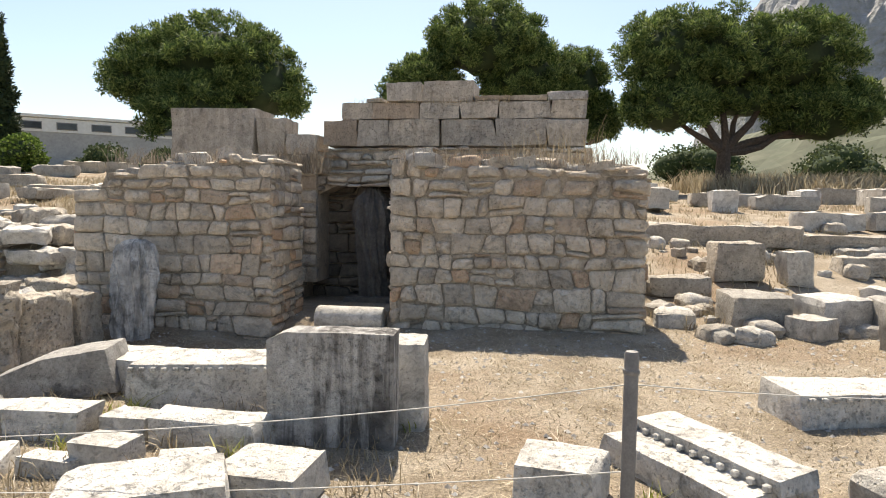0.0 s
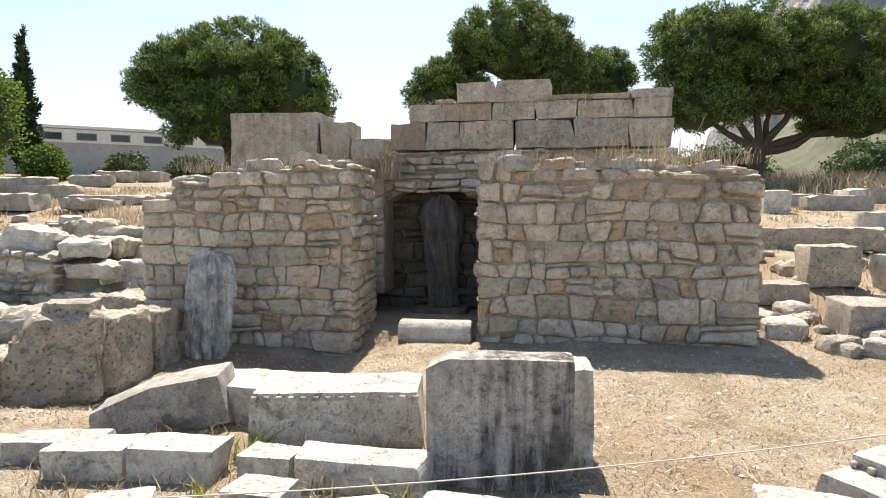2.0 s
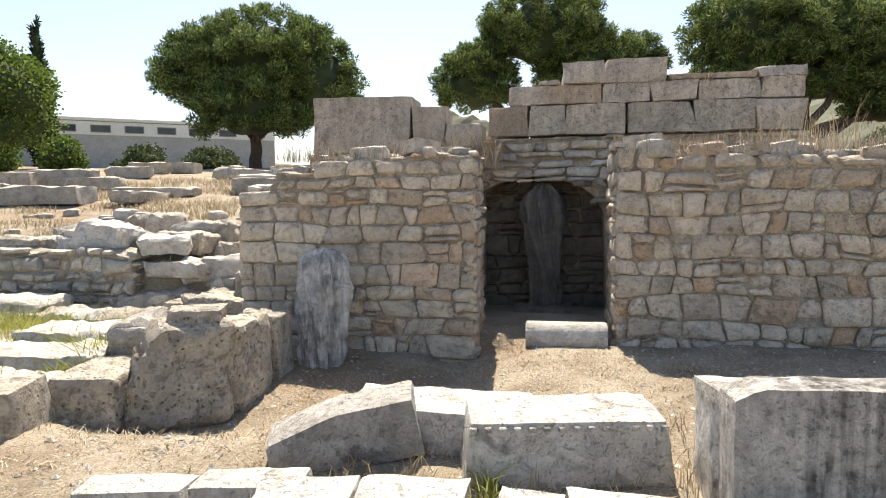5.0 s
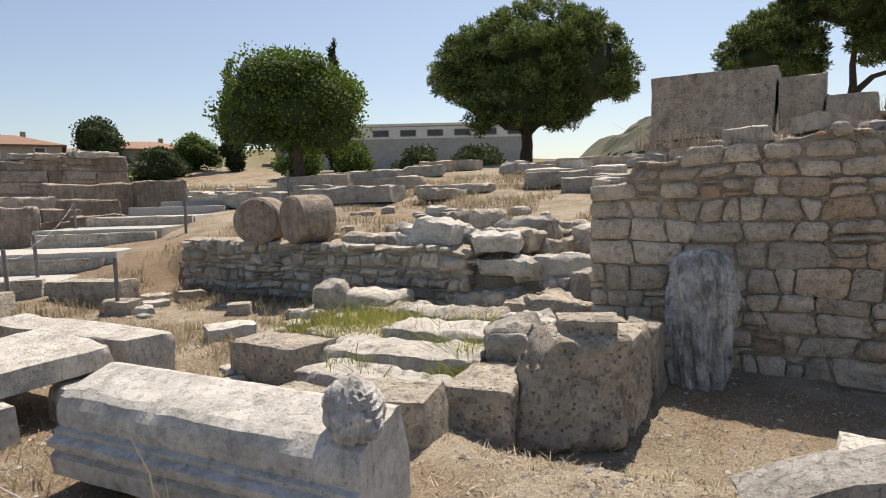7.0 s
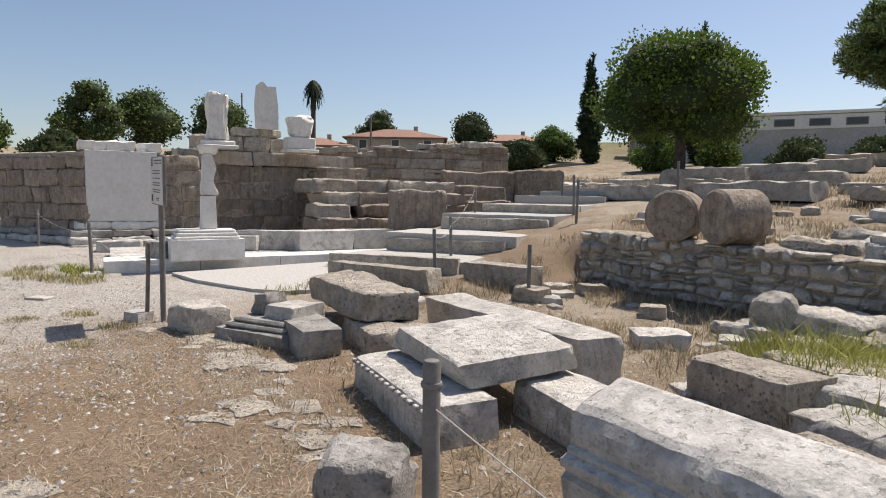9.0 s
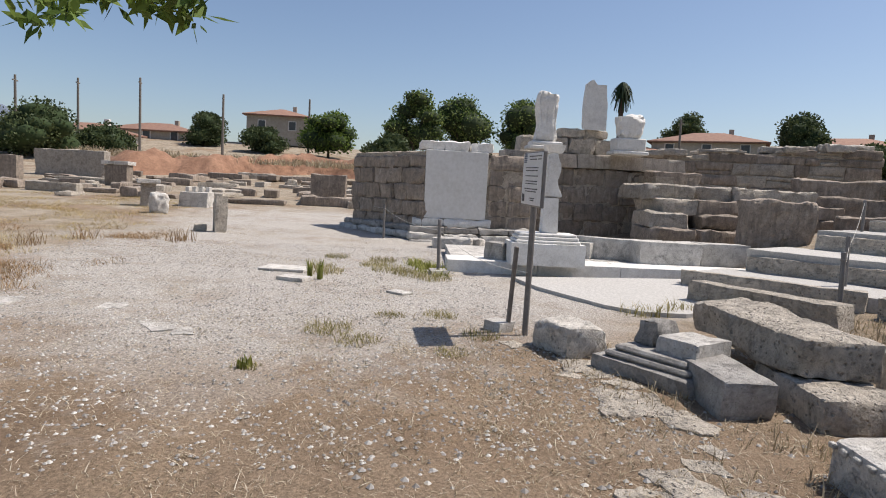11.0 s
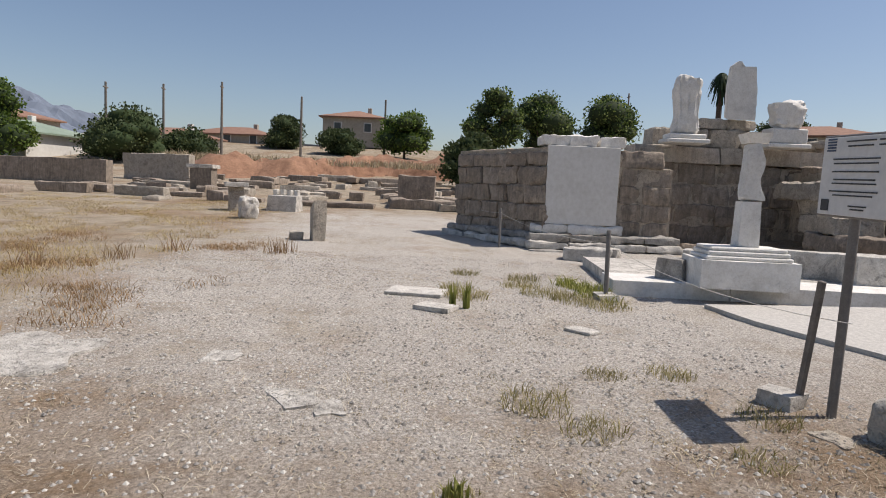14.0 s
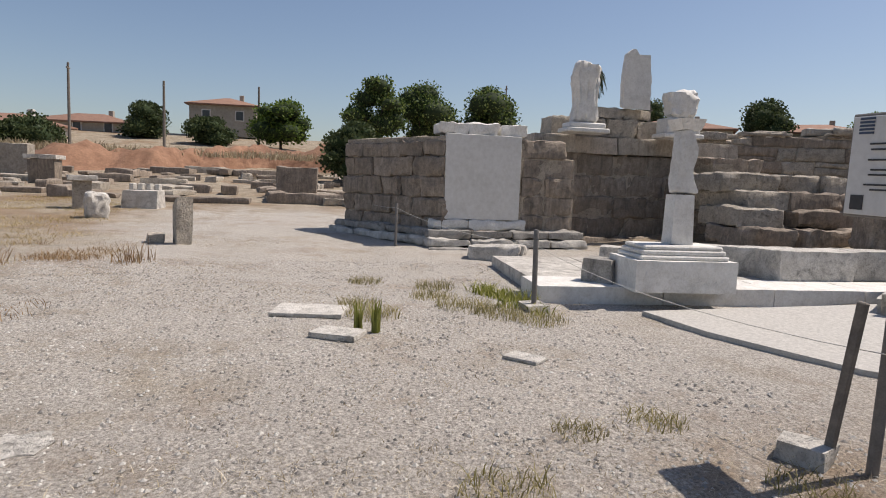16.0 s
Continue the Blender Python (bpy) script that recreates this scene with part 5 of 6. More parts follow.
tagged(new("pavement", me), "bed of bright white gravel beside the platform", "gravel bed", kind="structure")

# statues and bases on the monument's top
TOPS = "broken marble pieces on the monument"
block("marble_fragment", "tall broken draped marble torso fragment on the monument", -22.95, 6.95, 0.56, 0.38, 1.36, 80, WHITE_MARBLE, z=3.02, rough=0.035, chip=0.12, step=0.06, group=TOPS,
      shape=lambda u, v, w, p: (p.x * (1 - 0.1 * w + 0.12 * math.sin(w * 3)) + 0.02 * math.sin(9 * u) * v, p.y + 0.025 * math.sin(11 * u + 3 * w), p.z - (0.22 * max(0, u) if w > 0.9 else 0)))
block("marble_fragment", "pointed white marble slab on the monument", -23.6, 8.6, 0.72, 0.26, 1.36, 80, WHITE_MARBLE, z=3.52, rough=0.02, chip=0.06, step=0.07, group=TOPS,
      shape=lambda u, v, w, p: (p.x * (1 - 0.2 * max(0, w)), p.y, p.z - (0.42 * max(0, u + 0.25) + 0.2 * max(0, -u - 0.5) if w > 0.85 else 0)))
block("marble_fragment", "squat broken marble lion block on the monument", -22.9, 9.35, 0.72, 0.5, 0.66, 84, WHITE_MARBLE, z=3.25, rough=0.05, chip=0.18, step=0.06, group=TOPS,
      shape=lambda u, v, w, p: (p.x * (1 + 0.1 * w), p.y, p.z - (0.16 * max(0, -u) if w > 0.8 else 0)))
for (x, y, z) in [(-22.95, 6.95, 2.8), (-22.9, 9.35, 2.8)]:
    t = thing("statue_pedestal", "moulded pale marble base on the monument", "statue base", pose(x, y, z, 0, 0, 86), "statue bases on the monument")
    part("lower_moulding", box_bm(1.0, 0.6, 0.1, 0, 0, 0, 0.02), WHITE_MARBLE, t)
    part("upper_moulding", box_bm(0.85, 0.52, 0.12 if y < 8 else 0.35, 0, 0, 0.1, 0.03), WHITE_MARBLE, t)

rg = random.Random(57)
for i in range(30):
    u = rg.uniform(0.2, 7.2)
    p = mon_long @ Vector((u, rg.uniform(0.1, 0.6), 3.05 + 0.07 * u))
    q = rg.uniform(0.25, 0.6)
    block("capping_stone", "loose pale stone on the eroded wall's top", p.x, p.y, q * 1.5, q, q * 0.4, rg.uniform(60, 100), rg.choice([POROS, RUBBLE_GREY]), z=p.z - 0.08, rough=0.04, chip=0.1, step=0.1, group="loose stones on the long wall")
for k, (z0, dy) in enumerate(((0.12, -0.62), (0.3, -0.42), (0.46, -0.26))):
    ashlar_course(side, mon_side @ Matrix.Translation((0, dy, 0)), z0, z0 + 0.17, [-0.1, 0.9, 1.9, 2.7, 3.6], 0.55, 81 + k, MARBLE_DARK if k != 1 else MARBLE, "step_block")
    ashlar_course(front, mon_front @ Matrix.Translation((0, dy - 0.1, 0)), z0, z0 + 0.17, [-0.4, 0.5, 1.4, 2.2, 3.0], 0.55, 85 + k, MARBLE_DARK if k != 1 else MARBLE, "step_block")

# big blocks and steps north of the platform
G5 = "stepped brown blocks by the monument"
rg = random.Random(31)
for k in range(5):
    for n in range(6 - k // 2):
        x = -18.9 - 0.55 * k - rg.uniform(0, 0.3)
        y = 8.6 + 1.0 * n + rg.uniform(-0.2, 0.2) + 0.25 * k
        block("poros_block", "eroded brown block stepped against the monument", x, y, rg.uniform(0.8, 1.3), 1.1 + 0.3 * k, 0.34 if k else 0.5, 82 + rg.uniform(-8, 8), rg.choice([MONUMENT, MONUMENT, POROS]), z=0.3 + 0.33 * k if k else 0.1, rough=0.05, chip=0.09, step=0.1, group=G5)
for (x, y, L, W, H, r) in [(-18.0, 10.3, 1.3, 0.7, 0.95, 70), (-20.2, 13.9, 1.8, 0.8, 0.8, 75), (-18.6, 13.2, 1.2, 0.6, 0.35, 70), (-22.0, 15.5, 2.4, 0.9, 1.3, 70), (-20.8, 17.2, 1.6, 0.8, 1.1, 62)]:
    block("poros_block", "large eroded brown block beside the path", x, y, L, W, H, r, MONUMENT, rough=0.045, chip=0.09, group=G5)

# broad path steps
G6 = "broad pale steps of the path"
for (x, y, L, W, r) in [(-14.6, 8.0, 2.6, 1.5, 34), (-15.1, 9.6, 2.7, 1.7, 30), (-15.6, 11.3, 2.6, 1.8, 26), (-16.3, 13.1, 2.5, 1.9, 24), (-17.3, 15.1, 2.5, 2.2, 26), (-18.7, 17.5, 2.5, 2.6, 30), (-20.4, 20.2, 2.6, 3.2, 34)]:
    block("path_step", "broad pale gravel step of the path with a stone edge", x, y, L, W, 0.4, r, WHITE_GRAVEL, z=ground_at(x, y) - 0.22, rough=0.012, chip=0.03, top_rough=0.008, step=0.2, group=G6, category="step")
for (x, y, L, r) in [(-14.2, 7.35, 2.4, 34), (-14.7, 8.85, 2.5, 30), (-15.2, 10.5, 2.5, 26), (-15.9, 12.2, 2.4, 24)]:
    block("kerb_stone", "long grey kerb stone edging a path step", x, y, L, 0.26, 0.42, r, POROS, z=ground_at(x, y) - 0.16, rough=0.02, chip=0.04, category="kerb stone")
rg = random.Random(32)
for i in range(70):
    x, y = rg.uniform(-12.5, -5.0), rg.choice((rg.uniform(5.6, 9.0), rg.uniform(9.8, 14.0)))
    s = rg.uniform(0.1, 0.34)
    block("rubble_stone", "small pale rubble stone among dry weeds", x, y, s * rg.uniform(1, 1.7), s, s * rg.uniform(0.4, 0.8), rg.uniform(0, 180), rg.choice([MARBLE, RUBBLE_GREY, POROS]), rough=0.03, chip=0.08, step=0.09, sink=0.05, group=G3)


# ---- trees ----
def crown_lobes(seed, cx, cy, z0, w, h, n, flat=0.6):
    rng = random.Random(seed)
    out = []
    for i in range(n):
        a, r = rng.uniform(0, 6.283), math.sqrt(rng.random())
        t = rng.random()
        prof = ip(t, [0, 0.2, 0.5, 0.8, 1], [0.75, 1.0, 0.95, 0.7, 0.25])
        s = rng.uniform(0.16, 0.27) * w
        out.append((cx + math.cos(a) * r * prof * (w / 2 - s * 0.6), cy + math.sin(a) * r * prof * (w / 2 - s * 0.6), z0 + t * (h - s * flat), s, s, s * flat * rng.uniform(0.8, 1.2)))
    return out


def pine(label, x, y, domes, under, seed, count=9000, trunk_r=0.35, fork=3, lean=0.0):
    """A stone pine: a forked trunk, great domes (dx, dy, z, radius, height) made of many small cushions of needles."""
    gz = ground_at(x, y)
    t = thing("pine_tree", label, "tree", pose(x, y, gz), "stone pines behind the ruins")
    bm = bmesh.new()
    rng = random.Random(seed)
    limb(bm, (0, 0, -0.3), (lean, 0, under), trunk_r, trunk_r * 0.75, 10, 0.2, seed)
    lobes, core = [], []
    for n, (dx, dy, z, r, h) in enumerate(domes):
        limb(bm, (lean, 0, under * 0.9), (dx, dy, z + h * 0.25), trunk_r * 0.55, trunk_r * 0.18, 8, 0.5, seed + n)
        core.append((dx, dy, z + h * 0.42, r * 0.66, r * 0.66, h * 0.34))
        for i in range(int(60 + r * 40)):
            a, q = rng.uniform(0, 6.283), rng.random()
            e = math.asin(max(-0.55, min(1, rng.uniform(-0.55, 1.0))))
            s = rng.uniform(0.22, 0.52) * (0.6 + r * 0.14)
            k = rng.uniform(0.72, 1.04)
            lobes.append((dx + math.cos(a) * math.cos(e) * r * k, dy + math.sin(a) * math.cos(e) * r * k, z + h * 0.42 + math.sin(e) * h * 0.56 * k, s, s, s * 0.72))
    part("trunk", bm, BARK, t)
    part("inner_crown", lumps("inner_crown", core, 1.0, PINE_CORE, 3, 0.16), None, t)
    part("crown", foliage("crown", lobes, int(count * 8.5), 0.13, PINE, seed, 1.5, 0.7, 0.2), None, t)
    return t


pine("dense dark green stone pine with a rounded crown", -13.1, 34.5, [(-2.3, 0, 2.5, 2.8, 4.8), (0.5, 0.3, 3.2, 3.6, 5.4), (2.9, 0, 2.3, 2.7, 5.0), (0.3, -1.2, 1.3, 3.0, 3.6)], 1.6, 11, 15000)
pine("broad stone pine showing above the back wall", 2.1, 38.0, [(-3.4, 0, 3.8, 2.4, 3.8), (0.2, 0, 6.2, 3.4, 4.8), (2.6, 0, 4.2, 2.7, 5.0)], 3.2, 23, 12000)
pine("smaller stone pine beside the broad one", 8.2, 40.0, [(0, 0, 4.2, 2.0, 4.8), (1.2, 0, 2.8, 1.6, 3.2)], 2.4, 29, 5000)
pine("wide stone pine with a forked trunk on dry grass", 15.4, 35.0, [(-3.2, 0, 5.4, 2.8, 4.8), (-0.2, 0.3, 5.4, 3.0, 4.8), (3.4, 0, 5.4, 3.3, 4.4), (-3.4, -0.6, 3.2, 2.3, 3.4), (4.8, -0.4, 2.8, 2.6, 3.6), (1.2, 0.6, 4.2, 2.4, 2.6), (6.6, 0, 3.4, 1.8, 3.0)], 2.6, 37, 22000, 0.45)


def broad_tree(name, label, x, y, w, h, under, seed, count, mat, core, leaf=0.16, trunk_r=0.2, z=None, n=34, group="", flat=0.75):
    t = thing(name, label, "tree", pose(x, y, ground_at(x, y) if z is None else z), group)
    bm = bmesh.new()
    limb(bm, (0, 0, -0.3), (0.05, 0, under + (h - under) * 0.3), trunk_r, trunk_r * 0.6, 8, 0.1, seed)
    for i in range(4):
        a = i * 1.57 + seed
        limb(bm, (0, 0, under * 0.9), (math.cos(a) * w * 0.28, math.sin(a) * w * 0.28, under + (h - under) * 0.5), trunk_r * 0.5, trunk_r * 0.12, 6, 0.15, seed + i)
    part("trunk", bm, BARK, t)
    lobes = crown_lobes(seed, 0, 0, under, w, h - under, n, flat)
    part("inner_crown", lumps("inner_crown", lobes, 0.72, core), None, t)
    part("crown", foliage("crown", lobes, count, leaf, mat, seed, 0.9, 0.5), None, t)
    return t


broad_tree("round_tree", "round bright green broadleaf tree beside the path", -16.8, 19.5, 4.9, 4.85, 1.95, 51, 46000, BROAD, BROAD_CORE, 0.085)


def cypress(label, x, y, h, w, seed, z=None):
    t = thing("cypress_tree", label, "tree", pose(x, y, ground_at(x, y) if z is None else z), "slender cypresses")
    bm = bmesh.new()
    limb(bm, (0, 0, -0.3), (0, 0, h * 0.5), w * 0.12, w * 0.05, 7)
    part("trunk", bm, BARK, t)
    lobes = [(0.12 * w * math.sin(i * 2.1), 0.12 * w * math.cos(i * 1.7), h * (0.06 + 0.9 * i / 15), w / 2 * ip(i / 15, [0, 0.25, 0.6, 1], [0.8, 1, 0.75, 0.14]), w / 2 * ip(i / 15, [0, 0.25, 0.6, 1], [0.8, 1, 0.75, 0.14]), h * 0.07) for i in range(16)]
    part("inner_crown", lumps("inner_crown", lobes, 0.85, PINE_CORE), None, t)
    part("crown", foliage("crown", lobes, 6000, 0.24, CYPRESS, seed, 1.7, 0.35, 0.3), None, t)
    return t


cypress("tall slender dark cypress", -43.0, 62.0, 14.2, 2.4, 61)
cypress("slender dark cypress behind the round tree", -55.5, 59.5, 12.5, 2.4, 62)

# bushes and far trees, by bearing
FAR = "trees on the skyline"
for (x, y, w, h, u, s, m, lab) in [(-41, 52, 5, 4.2, 0.1, 71, BROAD, "bright green bush below the cypress"), (-36, 54, 4.5, 3.2, 0.1, 72, BROAD, "low green shrub by the long building"), (-30, 56, 5, 2.6, 0.1, 73, OLIVE, "grey-green shrub by the long building"), (-24, 56, 5, 2.4, 0.1, 74, OLIVE, "grey-green shrub under the pine"),
                                   (-60, 58, 6, 4.5, 0.2, 75, BROAD, "green hedge tree on the slope"), (-66, 50, 7, 6, 0.6, 76, OLIVE, "dark green tree near the houses"), (-78, 44, 6, 6, 1.0, 77, OLIVE, "dark green tree near the houses"), (-72, 14.6, 7, 7.6, 2.2, 78, PINE, "dark pine beyond the monument"), (-70, 9.4, 6, 8.0, 2.6, 79, PINE, "dark pine beyond the monument"), (-72, 21.5, 7, 7.4, 2.2, 80, PINE, "dark pine beyond the monument"),
                                   (-78, 1.0, 6, 6, 0.8, 81, BROAD, "rounded green tree by the houses"), (-52, 5.5, 4.5, 4.2, 1.0, 82, OLIVE, "olive tree at the bank's edge"), (-67, -23.5, 9, 5, 0.5, 83, OLIVE, "broad grey-green tree by the far houses"), (-72, -19.5, 6, 2.8, 0.4, 84, OLIVE, "broad grey-green tree by the far houses"), (-84, -13, 5, 4, 0.5, 85, OLIVE, "small tree between far houses"), (-80, -6, 5, 3.2, 0.4, 86, OLIVE, "small tree between far houses"),
                                   (-60, 36, 6, 3.0, 0.1, 98, OLIVE, "grey-green shrub before a tiled house"), (-57, 43, 7, 3.2, 0.1, 99, BROAD, "green shrub before a tiled house"), (-57, 50, 6, 3.4, 0.1, 97, OLIVE, "grey-green shrub before a tiled house"), (-62, -32, 6, 7, 1, 87, BROAD, "dark tree beside a tiled roof"), (-58, 14, 4, 2.6, 0.2, 88, OLIVE, "low shrub by the monument"), (24, 60, 9, 4, 0.2, 90, OLIVE, "scrub under the mountain"), (34, 55, 8, 4, 0.2, 91, OLIVE, "scrub under the mountain")]:
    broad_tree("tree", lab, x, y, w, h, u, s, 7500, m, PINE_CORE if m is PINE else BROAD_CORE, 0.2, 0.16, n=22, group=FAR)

# palm
pt = thing("palm_tree", "tall palm with a ragged head on the skyline", "tree", pose(-57.4, 25.4, ground_at(-57.4, 25.4)))
bm = bmesh.new()
limb(bm, (0, 0, -0.3), (0.2, 0, 8.8), 0.26, 0.2, 8)
part("trunk", bm, BARK, pt)
bm = bmesh.new()
for i in range(60):
    a, e = i * 2.4, 1.3 - i * 0.045
    prev = Vector((0.2, 0, 8.7))
    for k in range(1, 6):
        r = 0.21 * k
        p = Vector((0.2 + math.cos(a) * r * math.cos(e), math.sin(a) * r * math.cos(e), 8.7 + math.sin(e) * r - 0.05 * k * k))
        s = Vector((-math.sin(a), math.cos(a), 0)) * (0.12 * (1 - abs(k - 3) / 4))
        bm.faces.new([bm.verts.new(c) for c in (prev - s, prev + s, p + s * 0.8 - Vector((0, 0, 0.15)), p - s * 0.8 - Vector((0, 0, 0.15)))])
        prev = p
part("crown", bm, CYPRESS, pt)

# ---- houses and long building ----
WALL_PAINT = simple_mat("cream_render", (0.36, 0.32, 0.265), (0.44, 0.395, 0.33), 0.6, 0.9)
GREY_PAINT = simple_mat("grey_render", (0.38, 0.37, 0.36), (0.47, 0.46, 0.44), 0.5, 0.9)
WHITE_PAINT = simple_mat("white_render", (0.62, 0.61, 0.58), (0.72, 0.71, 0.68), 0.5, 0.9)
TILE = simple_mat("clay_roof_tiles", (0.19, 0.10, 0.07), (0.29, 0.17, 0.115), 2.5, 0.85)
DARK_GLASS = simple_mat("dark_window_glass", (0.03, 0.035, 0.04), (0.06, 0.065, 0.07), 0.8, 0.2)
GREEN_ROOF = simple_mat("green_sheet_roof", (0.20, 0.27, 0.20), (0.30, 0.36, 0.28), 0.8, 0.6)


def house(label, x, y, w, d, h, rz, wall, roof, windows=3, pitch=0.28, z=None, hip=True):
    t = thing("house", label, "house", pose(x, y, (ground_at(x, y) if z is None else z) - 0.4, 0, 0, rz), "houses on the skyline")
    part("wall", box_bm(w, d, h + 0.4, 0, 0, 0, 0.02), wall, t)
    o, rh = 0.45, pitch * d / 2
    bm = bmesh.new()
    b = [bm.verts.new(c) for c in ((-w / 2 - o, -d / 2 - o, h + 0.35), (w / 2 + o, -d / 2 - o, h + 0.35), (w / 2 + o, d / 2 + o, h + 0.35), (-w / 2 - o, d / 2 + o, h + 0.35))]
    e = [bm.verts.new(c.co + Vector((0, 0, 0.15))) for c in b]
    s = w / 2 - d / 2 if hip else w / 2 + o
    s = max(0.3, s)
    r = [bm.verts.new((-s, 0, h + 0.5 + rh * 1.15)), bm.verts.new((s, 0, h + 0.5 + rh * 1.15))]
    bm.faces.new(b[::-1])
    for i in range(4):
        bm.faces.new((b[i], b[(i + 1) % 4], e[(i + 1) % 4], e[i]))
    bm.faces.new((e[0], e[1], r[1], r[0])), bm.faces.new((e[2], e[3], r[0], r[1]))
    bm.faces.new((e[1], e[2], r[1])), bm.faces.new((e[3], e[0], r[0]))
    part("roof", bm, roof, t)
    for i in range(windows):
        u = -w / 2 + w * (i + 0.5) / windows
        wd = part("window", box_bm(1.0, 0.08, 1.2, u, -d / 2 - 0.02, h * 0.45 + 0.4, 0.01), WHITE_PAINT, t)
        part("pane", box_bm(0.8, 0.04, 1.0, u, -d / 2 - 0.06, h * 0.45 + 0.5, 0), DARK_GLASS, wd)
    part("chimney", box_bm(0.5, 0.5, 1.0, w * 0.2, 0.6, h + rh + 0.1, 0.02), wall, t)
    return t


house("cream two-storey house with a hipped tile roof", -92, -5.0, 7.5, 7, 3.2, 84, WALL_PAINT, TILE, 2)
house("low cream house with a tile roof", -92, -20, 10, 7, 2.0, 80, WALL_PAINT, TILE, 3, z=5.0)
house("low white house with a pale fence front", -80, -24, 8, 6, 1.8, 76, WHITE_PAINT, TILE, 3, z=4.0)
house("low house with a green sheet roof", -70, -36, 14, 8, 1.8, 72, WHITE_PAINT, GREEN_ROOF, 4, z=2.9)
house("house with a brown tile roof behind bushes", -80, -43, 10, 8, 3.0, 72, WALL_PAINT, TILE, 3, z=4.0)
house("house with red tile roof above the ruins", -74, 33, 9, 7, 2.0, 60, WALL_PAINT, TILE, 3, z=4.9)
house("house with orange tile roof above the ruins", -70, 42, 11, 8, 2.4, 55, WALL_PAINT, TILE, 3, z=5.6)
house("tiled house beyond the dry slope", -66, 56, 10, 7, 2.2, 50, WALL_PAINT, TILE, 3, z=6.0)
house("small tiled house behind the cypress", -60, 80, 9, 7, 4.4, 40, WALL_PAINT, TILE, 2)

lb = thing("long_building", "long low grey building with a row of windows", "building", pose(-45, 84, ground_at(-45, 84) - 1.0, 0, 0, 28))
part("wall", box_bm(34, 10, 6.4, 0, 0, 0, 0.02), GREY_PAINT, lb)
part("roof", box_bm(34.8, 10.6, 0.35, 0, 0, 6.4, 0.02), WHITE_PAINT, lb)
part("upper_band", box_bm(34.1, 0.1, 1.6, 0, -5.06, 4.7, 0.01), WHITE_PAINT, lb, "white upper band")
for i in range(9):
    w = part("window", box_bm(2.2, 0.08, 0.9, -15 + 3.7 * i, -5.13, 5.0, 0.01), STEEL, lb)
    part("pane", box_bm(2.0, 0.04, 0.7, -15 + 3.7 * i, -5.17, 5.1, 0), DARK_GLASS, w)

# utility poles
for (x, y, h) in [(-66, -25, 7.0), (-70.5, -16.4, 7.5), (-72, -9.2, 6.5), (-80, -1.2, 6.5), (-64, 35, 6.5), (-90, 30, 8), (-74, -23, 7)]:
    t = thing("utility_pole", "plain dark wooden utility pole", "pole", pose(x, y, ground_at(x, y) - 0.3), "utility poles")
    v, f = lathe([(0.14, 0), (0.1, h), (0.05, h + 0.03)], 8)
    part("pole", mesh_of("pole", v, f, WOOD, 40), None, t)
    part("crossarm", box_bm(0.9, 0.1, 0.1, 0, 0, h - 0.5, 0.01), WOOD, t)

# ---- the far field: red bank, low walls, pedestals ----
RED_EARTH = simple_mat("red_earth", (0.17, 0.085, 0.05), (0.36, 0.205, 0.13), 0.9, 0.95, bump_s=0.8, bump_d=0.2)
bank_v, bank_f = [], []
NB = 90
for i in range(NB + 1):
    f = i / NB
    y = -19 + 30 * f
    x = -60 + 4 * math.sin(f * 7) + 2.5 * noise.noise(Vector((f * 9, 1, 1)))
    for k in range(7):
        q = k / 6
        xx = x + 2.5 - 5.5 * q
        zb = ground_at(xx, y)
        edge = min(1, f * 5, (1 - f) * 5)
        bank_v.append((xx, y, zb - 0.3 + edge * ((1.7 + 0.7 * noise.noise(Vector((y * 0.35, 3, 3)))) * smooth(0.1, 0.6, q) * (1 - smooth(0.85, 1.0, q)) + 0.5 * noise.noise(Vector((xx * 0.9, y * 0.9, k))) + 0.25 * noise.noise(Vector((xx * 3, y * 2.3, k)))) ))
for i in range(NB):
    for k in range(6):
        a = i * 7 + k
        bank_f.append((a, a + 7, a + 8, a + 1))
tagged(new("earth_bank", mesh_of("earth_bank", bank_v, bank_f, RED_EARTH, 50)), "cut bank of red-brown earth below the houses", "earth bank", kind="structure")

G7 = "low excavated wall blocks in the far field"
rng = random.Random(8)
for i in range(110):
    x = -33 - rng.random() * 26
    y = -15 + rng.random() * 21
    r = rng.choice([80, 86, -6, 2]) + rng.uniform(-6, 6)
    block("foundation_block", "low eroded foundation block in the excavated field", x, y, rng.uniform(0.9, 3.4), rng.uniform(0.4, 0.8), rng.uniform(0.15, 0.45), r, rng.choice([MONUMENT, MONUMENT, POROS]), rough=0.05, chip=0.1, step=0.3, group=G7, category="foundation block")
block("foundation_block", "tall squared pier remnant in the far field", -36.5, 1.2, 1.6, 1.0, 1.3, 86, MONUMENT, rough=0.05, chip=0.1, step=0.25)
block("foundation_block", "stone pier with a pale cap slab", -43, -9.9, 1.2, 0.9, 1.15, 86, MONUMENT, rough=0.05, chip=0.1, step=0.25)
block("cap_stone", "pale flat slab on the stone pier", -43, -9.9, 1.4, 1.1, 0.2, 86, MARBLE, z=ground_at(-43, -9.9) + 1.11, step=0.25)
t = thing("stone_wall", "low pale field wall of rough stones", "wall", pose(-51, -15.1, ground_at(-51, -15.1) - 0.2, 0, 0, 70), kind="structure")
part("wall_body", rock_mesh("wall_body", 5.0, 0.6, 1.9, POROS, 300, rough=0.06, chip=0.1, step=0.35), None, t)
t = thing("boundary_wall", "long dark boundary wall across the field's end", "wall", pose(-47, -28, ground_at(-47, -28) - 0.3, 0, 0, 78), kind="structure")
